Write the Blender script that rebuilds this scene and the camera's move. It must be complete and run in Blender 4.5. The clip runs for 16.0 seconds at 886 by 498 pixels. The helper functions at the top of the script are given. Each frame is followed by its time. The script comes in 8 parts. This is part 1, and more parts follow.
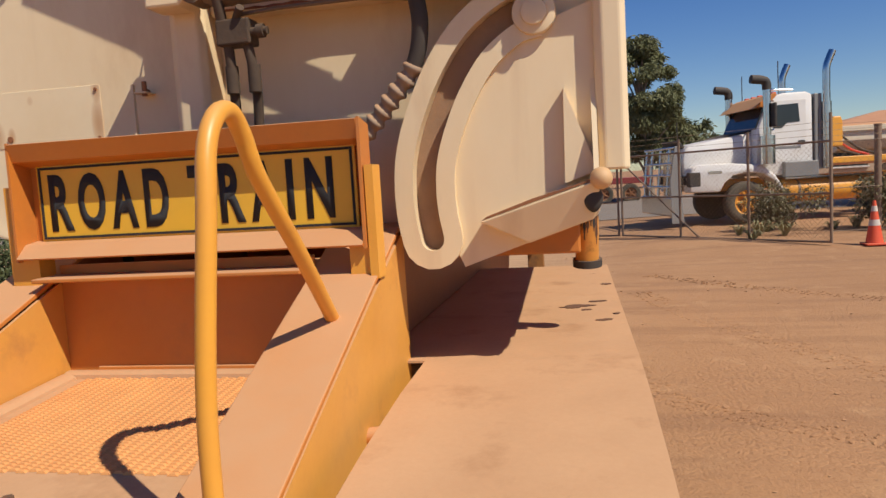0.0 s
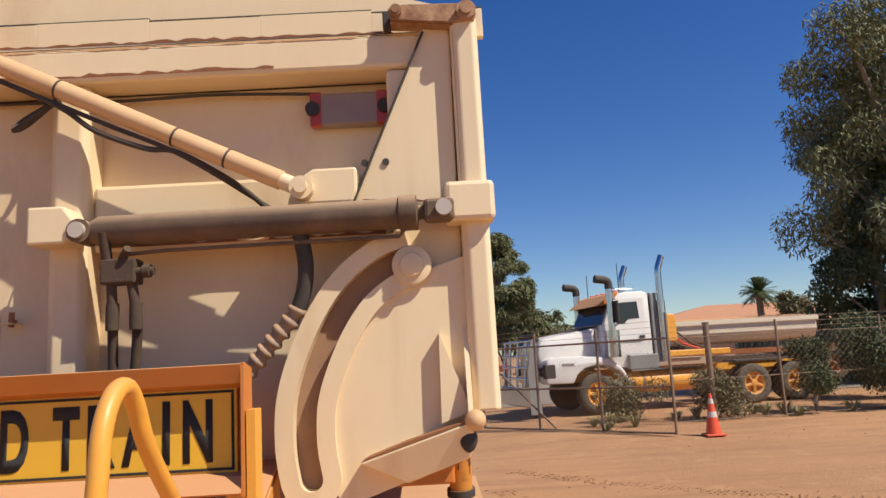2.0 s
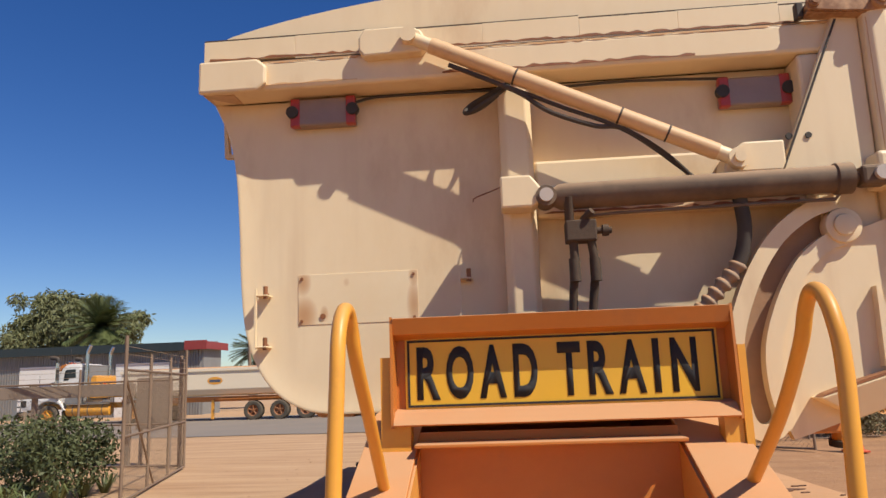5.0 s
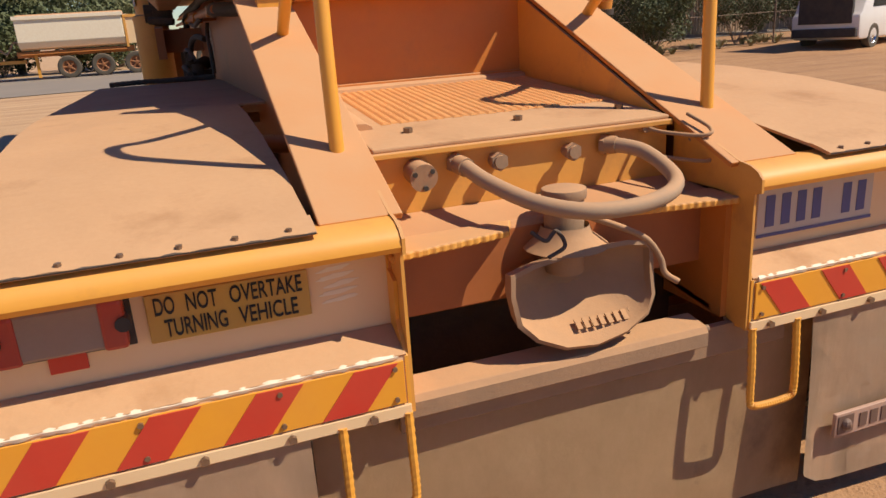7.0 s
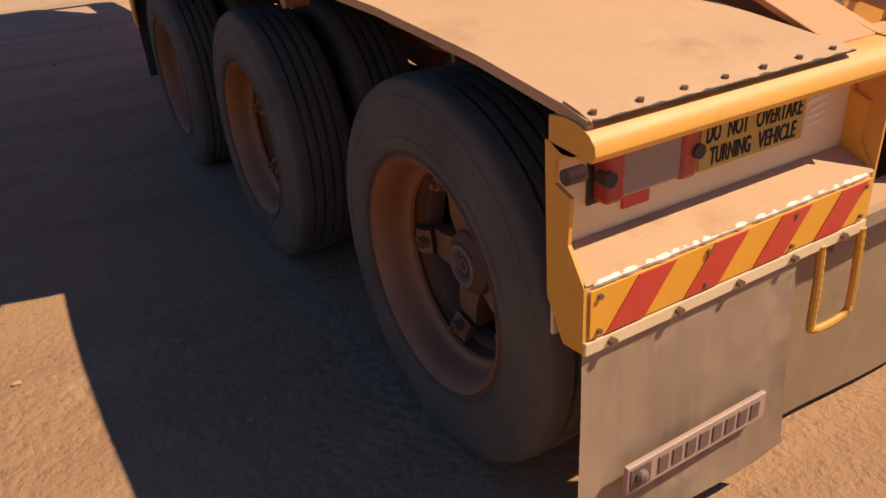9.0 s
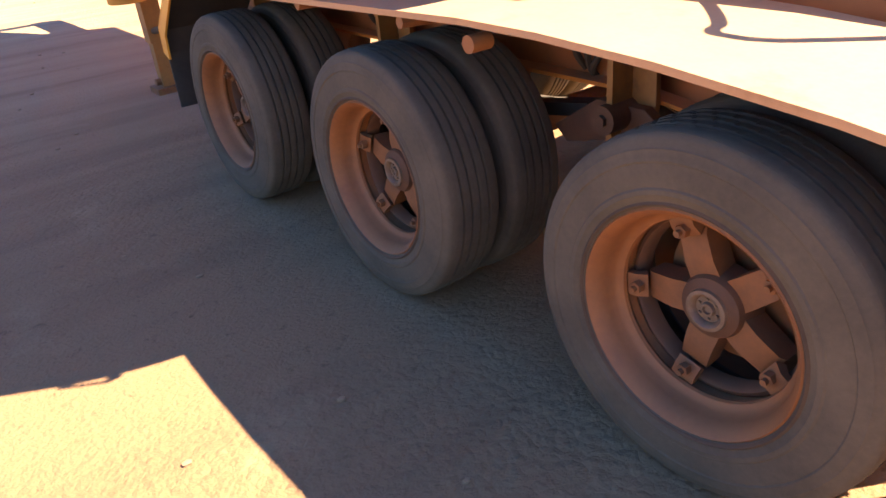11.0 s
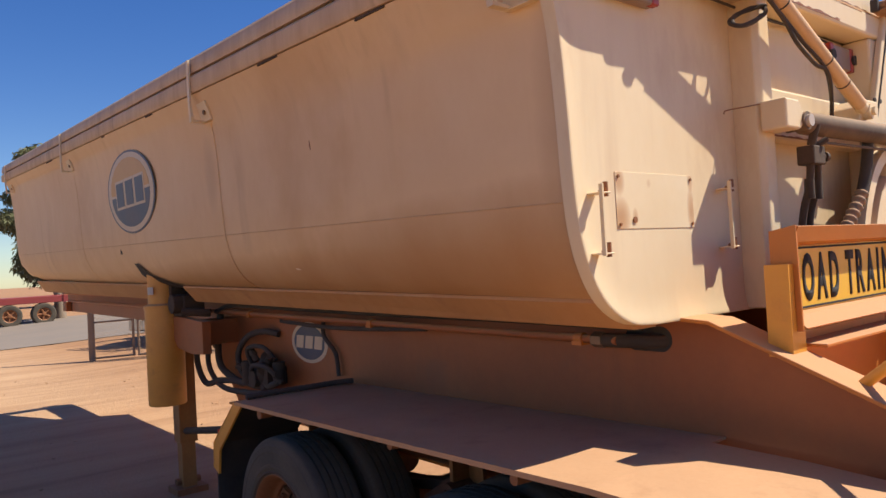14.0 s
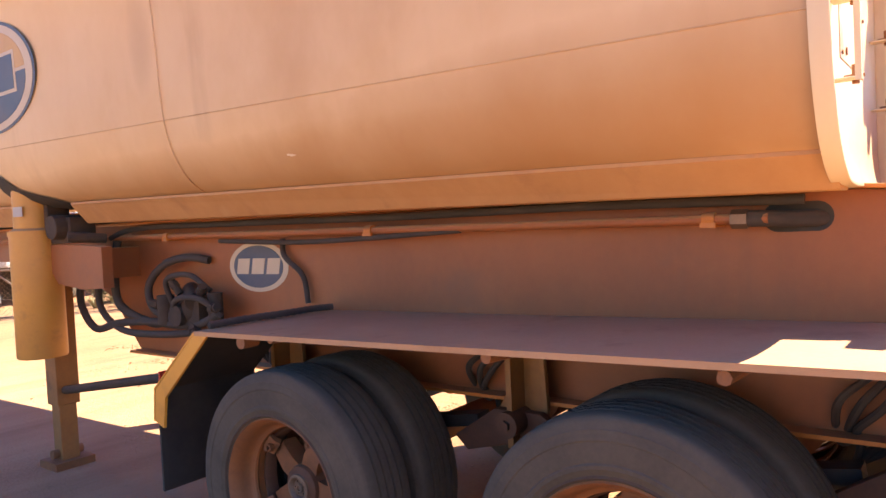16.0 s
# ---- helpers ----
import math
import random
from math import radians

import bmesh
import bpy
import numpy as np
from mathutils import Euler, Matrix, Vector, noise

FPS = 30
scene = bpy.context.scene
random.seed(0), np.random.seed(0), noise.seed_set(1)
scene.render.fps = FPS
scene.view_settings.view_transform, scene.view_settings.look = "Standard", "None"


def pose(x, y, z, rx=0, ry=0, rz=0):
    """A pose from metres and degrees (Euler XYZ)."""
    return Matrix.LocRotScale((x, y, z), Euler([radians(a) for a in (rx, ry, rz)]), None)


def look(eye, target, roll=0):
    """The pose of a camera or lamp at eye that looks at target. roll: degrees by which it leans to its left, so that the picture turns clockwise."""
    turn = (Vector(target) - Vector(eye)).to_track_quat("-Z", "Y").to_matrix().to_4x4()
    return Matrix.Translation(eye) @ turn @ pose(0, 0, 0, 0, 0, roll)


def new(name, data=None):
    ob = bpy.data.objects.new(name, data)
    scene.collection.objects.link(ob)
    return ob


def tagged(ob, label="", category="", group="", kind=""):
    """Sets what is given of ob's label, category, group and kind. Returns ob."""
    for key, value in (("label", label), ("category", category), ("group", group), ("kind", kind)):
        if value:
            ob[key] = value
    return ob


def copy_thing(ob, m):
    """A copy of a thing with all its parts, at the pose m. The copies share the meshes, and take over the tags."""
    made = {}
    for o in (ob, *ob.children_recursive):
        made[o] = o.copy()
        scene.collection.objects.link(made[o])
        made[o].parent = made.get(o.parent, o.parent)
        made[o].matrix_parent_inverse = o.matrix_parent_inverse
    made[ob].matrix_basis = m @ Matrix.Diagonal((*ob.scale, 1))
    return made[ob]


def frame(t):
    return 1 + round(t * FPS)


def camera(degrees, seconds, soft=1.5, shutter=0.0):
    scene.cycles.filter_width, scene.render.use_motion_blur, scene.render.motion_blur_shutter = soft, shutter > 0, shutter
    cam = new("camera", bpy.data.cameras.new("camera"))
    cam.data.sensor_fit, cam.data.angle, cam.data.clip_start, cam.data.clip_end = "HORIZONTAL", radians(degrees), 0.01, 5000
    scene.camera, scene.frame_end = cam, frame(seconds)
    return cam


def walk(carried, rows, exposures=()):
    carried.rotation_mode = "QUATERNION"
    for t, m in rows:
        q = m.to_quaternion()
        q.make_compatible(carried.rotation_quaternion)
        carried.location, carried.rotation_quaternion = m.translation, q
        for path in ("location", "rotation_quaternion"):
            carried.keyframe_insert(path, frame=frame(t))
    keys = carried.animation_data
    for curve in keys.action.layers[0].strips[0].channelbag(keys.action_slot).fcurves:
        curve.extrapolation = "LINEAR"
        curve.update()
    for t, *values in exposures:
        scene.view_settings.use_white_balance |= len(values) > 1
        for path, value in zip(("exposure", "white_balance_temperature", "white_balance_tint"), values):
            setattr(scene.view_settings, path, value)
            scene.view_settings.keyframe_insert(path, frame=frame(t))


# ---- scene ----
cam = camera(63.2, 16.0)
PATH = [
    (0, (1.131, -0.73, 1.686), (0.754, 1.225, 1.498), -3.4),
    (0.5, (1.144, -0.754, 1.744), (0.921, 1.233, 1.715), -3.3),
    (1, (1.16, -0.771, 1.787), (1.062, 1.225, 1.872), -3.4),
    (1.5, (1.146, -0.785, 1.819), (1.136, 1.205, 2.016), -3.4),
    (2, (1.096, -0.85, 1.845), (1.124, 1.127, 2.145), -3.2),
    (2.5, (0.984, -0.947, 1.843), (1.02, 1.019, 2.206), -3.1),
    (3, (0.838, -1.013, 1.824), (0.775, 0.946, 2.222), -2.7),
    (3.5, (0.59, -1.022, 1.823), (0.413, 0.926, 2.241), -2.0),
    (3.7, (0.483, -1.035, 1.828), (0.275, 0.908, 2.253), -1.9),
    (5.8, (-0.4, -1.349, 1.552), (-0.415, 0.645, 1.701), -2.2),
    (6, (-0.463, -1.388, 1.54), (-0.338, 0.608, 1.543), -2.5),
    (6.5, (-0.6, -1.383, 1.472), (-0.206, 0.553, 1.159), -3.1),
    (7, (-0.794, -1.286, 1.374), (-0.165, 0.515, 0.775), -3.7),
    (7.5, (-1.035, -1.237, 1.341), (-0.302, 0.47, 0.6), -4.1),
    (8, (-1.366, -1.181, 1.387), (-0.554, 0.447, 0.556), -4.2),
    (8.5, (-1.66, -0.979, 1.379), (-0.813, 0.604, 0.497), -4.1),
    (9, (-1.932, -0.781, 1.351), (-1.067, 0.775, 0.44), -4.3),
    (9.2, (-2.036, -0.716, 1.362), (-1.158, 0.821, 0.432), -4.5),
    (11.3, (-2.509, -0.247, 1.578), (-1.459, 1.184, 0.656), -5.3),
    (11.5, (-2.517, -0.247, 1.621), (-1.432, 1.195, 0.756), -5.3),
    (12, (-2.543, -0.249, 1.67), (-1.375, 1.228, 0.999), -4.5),
    (12.5, (-2.564, -0.248, 1.733), (-1.34, 1.261, 1.258), -4.2),
    (13, (-2.567, -0.223, 1.781), (-1.31, 1.309, 1.514), -3.9),
    (13.5, (-2.622, -0.14, 1.802), (-1.36, 1.409, 1.709), -3.6),
    (14, (-2.82, 0.007, 1.807), (-1.557, 1.557, 1.845), -3.2),
    (14.5, (-2.964, 0.284, 1.772), (-1.696, 1.828, 1.867), -3.0),
    (15, (-3.013, 0.602, 1.713), (-1.697, 2.105, 1.81), -2.8),
    (15.5, (-3.058, 0.907, 1.631), (-1.604, 2.28, 1.675), -2.9),
    (16, (-3.004, 1.185, 1.506), (-1.407, 2.386, 1.437), -2.8),
]
walk(cam, [(t, look(eye, target, roll)) for t, eye, target, roll in PATH],
     [(0.0, 0.02, 6450, 7.5), (1.0, 0.18, 6450, 7.5), (3.5, 0.26, 6450, 7.5), (6.0, 0.12, 6450, 7.5), (7.2, 0.20, 6900, 8), (9.2, 0.30, 7200, 10), (11.3, 2.22, 7250, 7.5), (12.0, 1.94, 7150, 8),
      (12.5, 1.34, 6850, 8), (13.0, 0.80, 6750, 8.5), (13.5, 0.40, 6600, 8.5), (14.2, 0.56, 6500, 8.5), (15.0, 0.82, 6600, 9.5), (15.5, 1.24, 6900, 11), (16.0, 1.98, 7050, 12)])

# ---- light ----
SUN = Vector((0.70, -0.422, 1.0)).normalized()
world = bpy.data.worlds.new("world")
scene.world = world
world.use_nodes = True
wn = world.node_tree.nodes
sky = wn.new("ShaderNodeTexSky")
sky.sky_type = "NISHITA"
sky.sun_disc = False
sky.sun_elevation = math.asin(SUN.z)
sky.sun_rotation = math.atan2(SUN.x, SUN.y)
sky.altitude = 50
sky.air_density = 1.0
sky.dust_density = 0.12
sky.ozone_density = 1.6
wn["Background"].inputs["Strength"].default_value = 0.080
richer = wn.new("ShaderNodeHueSaturation")
richer.inputs["Saturation"].default_value = 1.28
richer.inputs["Hue"].default_value = 0.512
clear = wn.new("ShaderNodeMix")
clear.data_type, clear.blend_type = "RGBA", "MULTIPLY"
clear.inputs[0].default_value = 1.0
clear.inputs[7].default_value = (0.94, 0.985, 1.10, 1)
world.node_tree.links.new(sky.outputs["Color"], clear.inputs[6])
world.node_tree.links.new(clear.outputs[2], richer.inputs["Color"])
world.node_tree.links.new(richer.outputs["Color"], wn["Background"].inputs["Color"])
sun_data = bpy.data.lights.new("sun", "SUN")
sun_data.energy, sun_data.angle, sun_data.color = 5.0, radians(0.53), (1.0, 0.92, 0.80)
sun = new("sun", sun_data)
sun.matrix_world = look(SUN * 40, (0, 0, 0))


# ---- materials ----
def surface(name, base, second, rough=0.6, metal=0.0, coarse=2.0, fine=40.0, mix=0.5, spread=0.25, dust=None, dust_amount=0.0,
            bump=0.15, bump_scale=60.0, streak=1.0, rust=None, rust_amount=0.0, rust_scale=3.0, vary=0.0, film=0.45, chips=0.0, chip=(0.10, 0.055, 0.035, 1), runs=0.0, run=(0.40, 0.21, 0.10, 1), dents=0.0, blots=()):
    """A worn surface: two colours mixed by coarse and fine noise, dust where it lies on upward faces, spots of rust."""
    m = bpy.data.materials.new(name)
    m.use_nodes = True
    t = m.node_tree
    n, ln = t.nodes, t.links
    bsdf = n["Principled BSDF"]
    co = n.new("ShaderNodeTexCoord")
    mp = n.new("ShaderNodeMapping")
    mp.inputs["Scale"].default_value = (1, 1, 1 / streak)
    ln.new(co.outputs["Object"], mp.inputs["Vector"])

    def noise_tex(scale, detail=6.0, rough_=0.6, vec=mp):
        x = n.new("ShaderNodeTexNoise")
        x.inputs["Scale"].default_value, x.inputs["Detail"].default_value, x.inputs["Roughness"].default_value = scale, detail, rough_
        ln.new(vec.outputs["Vector"] if vec is mp else vec.outputs["Object"], x.inputs["Vector"])
        return x.outputs["Fac"]

    def math_node(op, a, b):
        x = n.new("ShaderNodeMath")
        x.operation = op
        for i, v in enumerate((a, b)):
            if isinstance(v, (int, float)):
                x.inputs[i].default_value = v
            else:
                ln.new(v, x.inputs[i])
        return x.outputs[0]

    def ramp(v, lo, hi):
        x = n.new("ShaderNodeMapRange")
        x.inputs["From Min"].default_value, x.inputs["From Max"].default_value = lo, hi
        ln.new(v, x.inputs["Value"])
        return x.outputs["Result"]

    def blend(fac, a, b):
        x = n.new("ShaderNodeMix")
        x.data_type = "RGBA"
        if isinstance(fac, (int, float)):
            x.inputs[0].default_value = fac
        else:
            ln.new(fac, x.inputs[0])
        for i, v in ((6, a), (7, b)):
            if isinstance(v, tuple):
                x.inputs[i].default_value = v
            else:
                ln.new(v, x.inputs[i])
        return x.outputs[2]

    c1, c2 = noise_tex(coarse), noise_tex(fine, 4.0, 0.7)
    fac = math_node("ADD", math_node("MULTIPLY", c1, 0.7), math_node("MULTIPLY", c2, 0.3))
    col = blend(ramp(fac, mix - spread, mix + spread), base, second)
    if vary:
        info = n.new("ShaderNodeObjectInfo")
        hsv = n.new("ShaderNodeHueSaturation")
        ln.new(ramp(info.outputs["Random"], 0, 1), hsv.inputs["Value"])
        hsv.inputs["Value"].default_value = 1
        ln.new(math_node("ADD", math_node("MULTIPLY", info.outputs["Random"], vary), 1 - vary / 2), hsv.inputs["Value"])
        ln.new(col, hsv.inputs["Color"])
        col = hsv.outputs["Color"]
    if rust:
        r = math_node("MULTIPLY", ramp(noise_tex(rust_scale, 8.0, 0.65), 0.56, 0.72), rust_amount)
        col = blend(r, col, rust)
    if runs:
        long = n.new("ShaderNodeMapping")
        long.inputs["Scale"].default_value = (9, 9, 0.7)
        ln.new(co.outputs["Object"], long.inputs["Vector"])
        fibre = n.new("ShaderNodeTexNoise")
        fibre.inputs["Scale"].default_value, fibre.inputs["Detail"].default_value = 1.0, 5.0
        ln.new(long.outputs["Vector"], fibre.inputs["Vector"])
        where = ramp(noise_tex(0.9, 3.0, 0.5, co), 0.45, 0.62)
        col = blend(math_node("MULTIPLY", math_node("MULTIPLY", ramp(fibre.outputs["Fac"], 0.55, 0.75), where), runs), col, run)
    for along, y, z, ry, rz, amount, mud in blots:
        # soft stain blotches, on the belly shade too: middle, reach along and up, strength, colour
        place = n.new("ShaderNodeNewGeometry")
        xyz = n.new("ShaderNodeSeparateXYZ")
        ln.new(place.outputs["Position"], xyz.inputs[0])
        far = [math_node("POWER", math_node("ABSOLUTE", math_node("DIVIDE", math_node("SUBTRACT", xyz.outputs[axis], c), r), 0.0), 2.0) for axis, c, r in ((along, y, ry), ("Z", z, rz))]
        reach = math_node("SUBTRACT", math_node("SUBTRACT", math_node("ADD", math_node("MULTIPLY", noise_tex(1.1, 7.0, 0.6), 1.3), 0.3), far[0]), far[1])
        col = blend(math_node("MULTIPLY", ramp(reach, -0.3, 1.05), amount), col, mud)
    if chips:
        spot = math_node("MULTIPLY", ramp(noise_tex(22.0, 7.0, 0.7, co), 0.68, 0.76), ramp(noise_tex(1.9, 3.0, 0.5, co), 0.52, 0.66))
        col = blend(math_node("MULTIPLY", spot, chips), col, chip)
    rgh = rough
    if dust:
        geo = n.new("ShaderNodeNewGeometry")
        sep = n.new("ShaderNodeSeparateXYZ")
        ln.new(geo.outputs["Normal"], sep.inputs[0])
        up = ramp(sep.outputs["Z"], 0.15, 0.75)
        patch = ramp(noise_tex(coarse * 1.7, 5.0), 0.2, 0.55)
        film = math_node("MULTIPLY", ramp(noise_tex(coarse * 0.8, 7.0), 0.35, 0.75), film * dust_amount)
        d = math_node("MAXIMUM", math_node("MULTIPLY", math_node("MULTIPLY", up, math_node("ADD", math_node("MULTIPLY", patch, 0.35), 0.65)), dust_amount), film)
        col = blend(d, col, dust)
        rgh = math_node("ADD", math_node("MULTIPLY", d, 0.95 - rough), rough)
    ln.new(col, bsdf.inputs["Base Color"])
    bsdf.inputs["Metallic"].default_value = metal
    if isinstance(rgh, (int, float)):
        rr = math_node("ADD", math_node("MULTIPLY", c2, 0.25), rgh - 0.12)
        ln.new(rr, bsdf.inputs["Roughness"])
    else:
        ln.new(rgh, bsdf.inputs["Roughness"])
    if bump:
        b = n.new("ShaderNodeBump")
        b.inputs["Strength"].default_value, b.inputs["Distance"].default_value = bump, 0.004
        ln.new(noise_tex(bump_scale, 5.0, 0.65, co), b.inputs["Height"])
        if dents:
            d2 = n.new("ShaderNodeBump")
            d2.inputs["Strength"].default_value, d2.inputs["Distance"].default_value = 1.0, dents
            ln.new(noise_tex(3.2, 2.0, 0.4, co), d2.inputs["Height"])
            ln.new(d2.outputs["Normal"], b.inputs["Normal"])
        ln.new(b.outputs["Normal"], bsdf.inputs["Normal"])
    return m


DUST = (0.54, 0.285, 0.135, 1)
RUST = (0.30, 0.115, 0.035, 1)
CREAM = surface("cream_paint", (0.83, 0.68, 0.45, 1), (0.74, 0.565, 0.335, 1), 0.45, coarse=1.1, fine=14, streak=2.5, dust=(0.66, 0.46, 0.27, 1),
                dust_amount=0.4, bump=0.08, bump_scale=25, rust=(0.42, 0.21, 0.085, 1), rust_amount=0.35, rust_scale=2.2, chips=0.4, chip=(0.34, 0.18, 0.09, 1), runs=0.3)
TUB = surface("dusty_tub_paint", (0.84, 0.61, 0.355, 1), (0.70, 0.44, 0.21, 1), 0.5, coarse=0.55, fine=2.6, spread=0.2, streak=1.4, dust=(0.52, 0.30, 0.14, 1),
              dust_amount=0.55, bump=0.12, bump_scale=6, dents=0.012, rust=(0.50, 0.26, 0.115, 1), rust_amount=0.35, rust_scale=0.55, chips=0.4, chip=(0.26, 0.13, 0.07, 1), runs=0.3, run=(0.40, 0.22, 0.11, 1),
              # the first two are belly mud and also paint the shade under it
              blots=(("Y", 2.0, 1.80, 1.3, 0.26, 0.85, (0.43, 0.20, 0.066, 1)), ("Y", 4.2, 1.74, 3.2, 0.17, 0.7, (0.47, 0.235, 0.085, 1)),
                      ("Y", 4.32, 2.42, 0.10, 0.24, 0.4, (0.42, 0.26, 0.155, 1)), ("Y", 1.5, 2.2, 0.10, 0.5, 0.5, (0.50, 0.29, 0.14, 1))))
ORANGE = surface("orange_paint", (0.60, 0.205, 0.03, 1), (0.50, 0.155, 0.026, 1), 0.42, coarse=2.5, fine=30, dust=DUST, dust_amount=0.92, film=0.2,
                 bump=0.08, rust=(0.34, 0.14, 0.04, 1), rust_amount=0.45, rust_scale=4, chips=0.7)
# ORANGE again but darker: shade is put into the colour of webs and beams
RAILM = surface("dark_chassis_orange", (0.40, 0.120, 0.030, 1), (0.27, 0.078, 0.024, 1), 0.5, coarse=1.6, fine=25, dust=DUST, dust_amount=0.9, film=0.15,
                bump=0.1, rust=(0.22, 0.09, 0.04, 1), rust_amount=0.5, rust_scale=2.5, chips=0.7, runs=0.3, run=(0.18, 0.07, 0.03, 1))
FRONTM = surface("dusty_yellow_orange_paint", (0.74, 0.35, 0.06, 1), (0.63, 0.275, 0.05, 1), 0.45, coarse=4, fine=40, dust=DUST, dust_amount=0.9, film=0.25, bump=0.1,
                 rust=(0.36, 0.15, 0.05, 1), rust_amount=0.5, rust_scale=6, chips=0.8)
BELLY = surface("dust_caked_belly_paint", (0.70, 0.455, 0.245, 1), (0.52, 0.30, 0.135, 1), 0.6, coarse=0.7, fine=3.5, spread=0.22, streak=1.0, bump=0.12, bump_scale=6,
                rust=(0.42, 0.20, 0.08, 1), rust_amount=0.6, rust_scale=0.9, chips=0.3, chip=(0.30, 0.15, 0.07, 1), runs=0.5, run=(0.33, 0.15, 0.06, 1))
PALE = surface("pale_paint", (0.84, 0.72, 0.54, 1), (0.74, 0.59, 0.41, 1), 0.6, coarse=15, fine=80, bump=0)
LEGM = surface("rusty_leg_paint", (0.40, 0.175, 0.042, 1), (0.19, 0.08, 0.026, 1), 0.55, coarse=5, fine=35, dust=DUST, dust_amount=0.5, film=0.2, bump=0.15,
               rust=(0.10, 0.05, 0.03, 1), rust_amount=0.9, rust_scale=5)
LATCHM = surface("greasy_latch_paint", (0.66, 0.29, 0.05, 1), (0.52, 0.2, 0.04, 1), 0.45, coarse=8, fine=40, bump=0.15, rust=(0.05, 0.025, 0.015, 1), rust_amount=1.0, rust_scale=7)
SILL = surface("dust_stained_sill", (0.60, 0.32, 0.125, 1), (0.47, 0.225, 0.078, 1), 0.65, coarse=1.6, fine=14, streak=2.0, bump=0.1, rust=(0.36, 0.16, 0.065, 1), rust_amount=0.6, rust_scale=3, chips=0.4, runs=0.3, run=(0.64, 0.42, 0.23, 1))
RAILTOP = surface("streaked_cream_rail", (0.70, 0.51, 0.32, 1), (0.42, 0.25, 0.14, 1), 0.55, coarse=6, fine=30, streak=5.0, dust=(0.55, 0.36, 0.2, 1), dust_amount=0.5,
                  bump=0.1, rust=(0.22, 0.12, 0.075, 1), rust_amount=0.75, rust_scale=3.5, chips=0.8, runs=0.8, run=(0.20, 0.11, 0.07, 1))
YELLOW = surface("yellow_paint", (0.80, 0.375, 0.042, 1), (0.72, 0.305, 0.038, 1), 0.35, coarse=3, fine=40, dust=DUST, dust_amount=0.35,
                 bump=0.06, rust=RUST, rust_amount=0.25, rust_scale=7, chips=0.75)
GUARD = surface("dust_covered_sheet", (0.55, 0.315, 0.162, 1), (0.48, 0.262, 0.128, 1), 0.85, coarse=2.2, fine=60, bump=0.2, bump_scale=45,
                rust=(0.36, 0.18, 0.08, 1), rust_amount=0.75, rust_scale=3.5, dents=0.02)
RAMM = surface("dusty_cream_ram", (0.74, 0.50, 0.27, 1), (0.60, 0.37, 0.18, 1), 0.5, coarse=6, fine=30, dust=DUST, dust_amount=0.6, bump=0.1, rust=(0.40, 0.20, 0.08, 1), rust_amount=0.5, rust_scale=9, chips=0.5)
LATCHR = surface("flaking_rusty_latch", (0.50, 0.30, 0.16, 1), (0.22, 0.10, 0.045, 1), 0.7, coarse=14, fine=50, spread=0.12, bump=0.3, rust=(0.13, 0.055, 0.03, 1), rust_amount=0.9, rust_scale=11, dust=DUST, dust_amount=0.4)
STEELDUST = surface("dusty_cast_steel", (0.33, 0.20, 0.115, 1), (0.24, 0.15, 0.09, 1), 0.8, coarse=7, fine=60, dust=DUST, dust_amount=0.8, bump=0.3, bump_scale=70)
GREYCYL = surface("dusty_grey_steel", (0.062, 0.040, 0.026, 1), (0.13, 0.082, 0.05, 1), 0.75, coarse=7, fine=45, dust=(0.40, 0.26, 0.155, 1), dust_amount=0.85, bump=0.15)
STAIN = surface("thin_rust_stain", (0.52, 0.27, 0.105, 1), (0.70, 0.48, 0.27, 1), 0.7, coarse=20, fine=90, bump=0)
GREASE = surface("oily_dirt_caked_iron", (0.035, 0.024, 0.017, 1), (0.085, 0.052, 0.03, 1), 0.85, coarse=9, fine=60, dust=(0.24, 0.14, 0.08, 1), dust_amount=0.3, bump=0.4, bump_scale=60)
BLACK = surface("black_rubber", (0.022, 0.02, 0.019, 1), (0.05, 0.043, 0.037, 1), 0.75, coarse=6, fine=50, dust=(0.25, 0.16, 0.10, 1), dust_amount=0.3, bump=0.15)
HOSE = surface("dusty_hose", (0.26, 0.19, 0.135, 1), (0.34, 0.235, 0.15, 1), 0.8, coarse=8, fine=60, dust=DUST, dust_amount=0.6, bump=0.2)
TYRE = surface("worn_tyre_rubber", (0.040, 0.034, 0.026, 1), (0.13, 0.102, 0.07, 1), 0.9, coarse=5, fine=60, spread=0.3, dust=(0.2, 0.14, 0.09, 1), dust_amount=0.25, bump=0.25, bump_scale=80)
RIM = surface("rusty_orange_rim", (0.33, 0.120, 0.036, 1), (0.17, 0.062, 0.026, 1), 0.55, coarse=6, fine=50, dust=(0.40, 0.21, 0.10, 1), dust_amount=0.3, bump=0.2,
              rust=(0.16, 0.07, 0.035, 1), rust_amount=0.7, rust_scale=8)
SPOKEM = surface("dirt_caked_spoke", (0.27, 0.10, 0.034, 1), (0.11, 0.045, 0.022, 1), 0.65, coarse=7, fine=45, spread=0.2, dust=(0.40, 0.21, 0.10, 1), dust_amount=0.3, bump=0.25)
FLAP = surface("muddy_rubber_flap", (0.72, 0.50, 0.325, 1), (0.53, 0.35, 0.215, 1), 0.8, coarse=4.5, fine=25, streak=6, bump=0.15, bump_scale=30,
               rust=(0.25, 0.175, 0.115, 1), rust_amount=0.5, rust_scale=2.5)
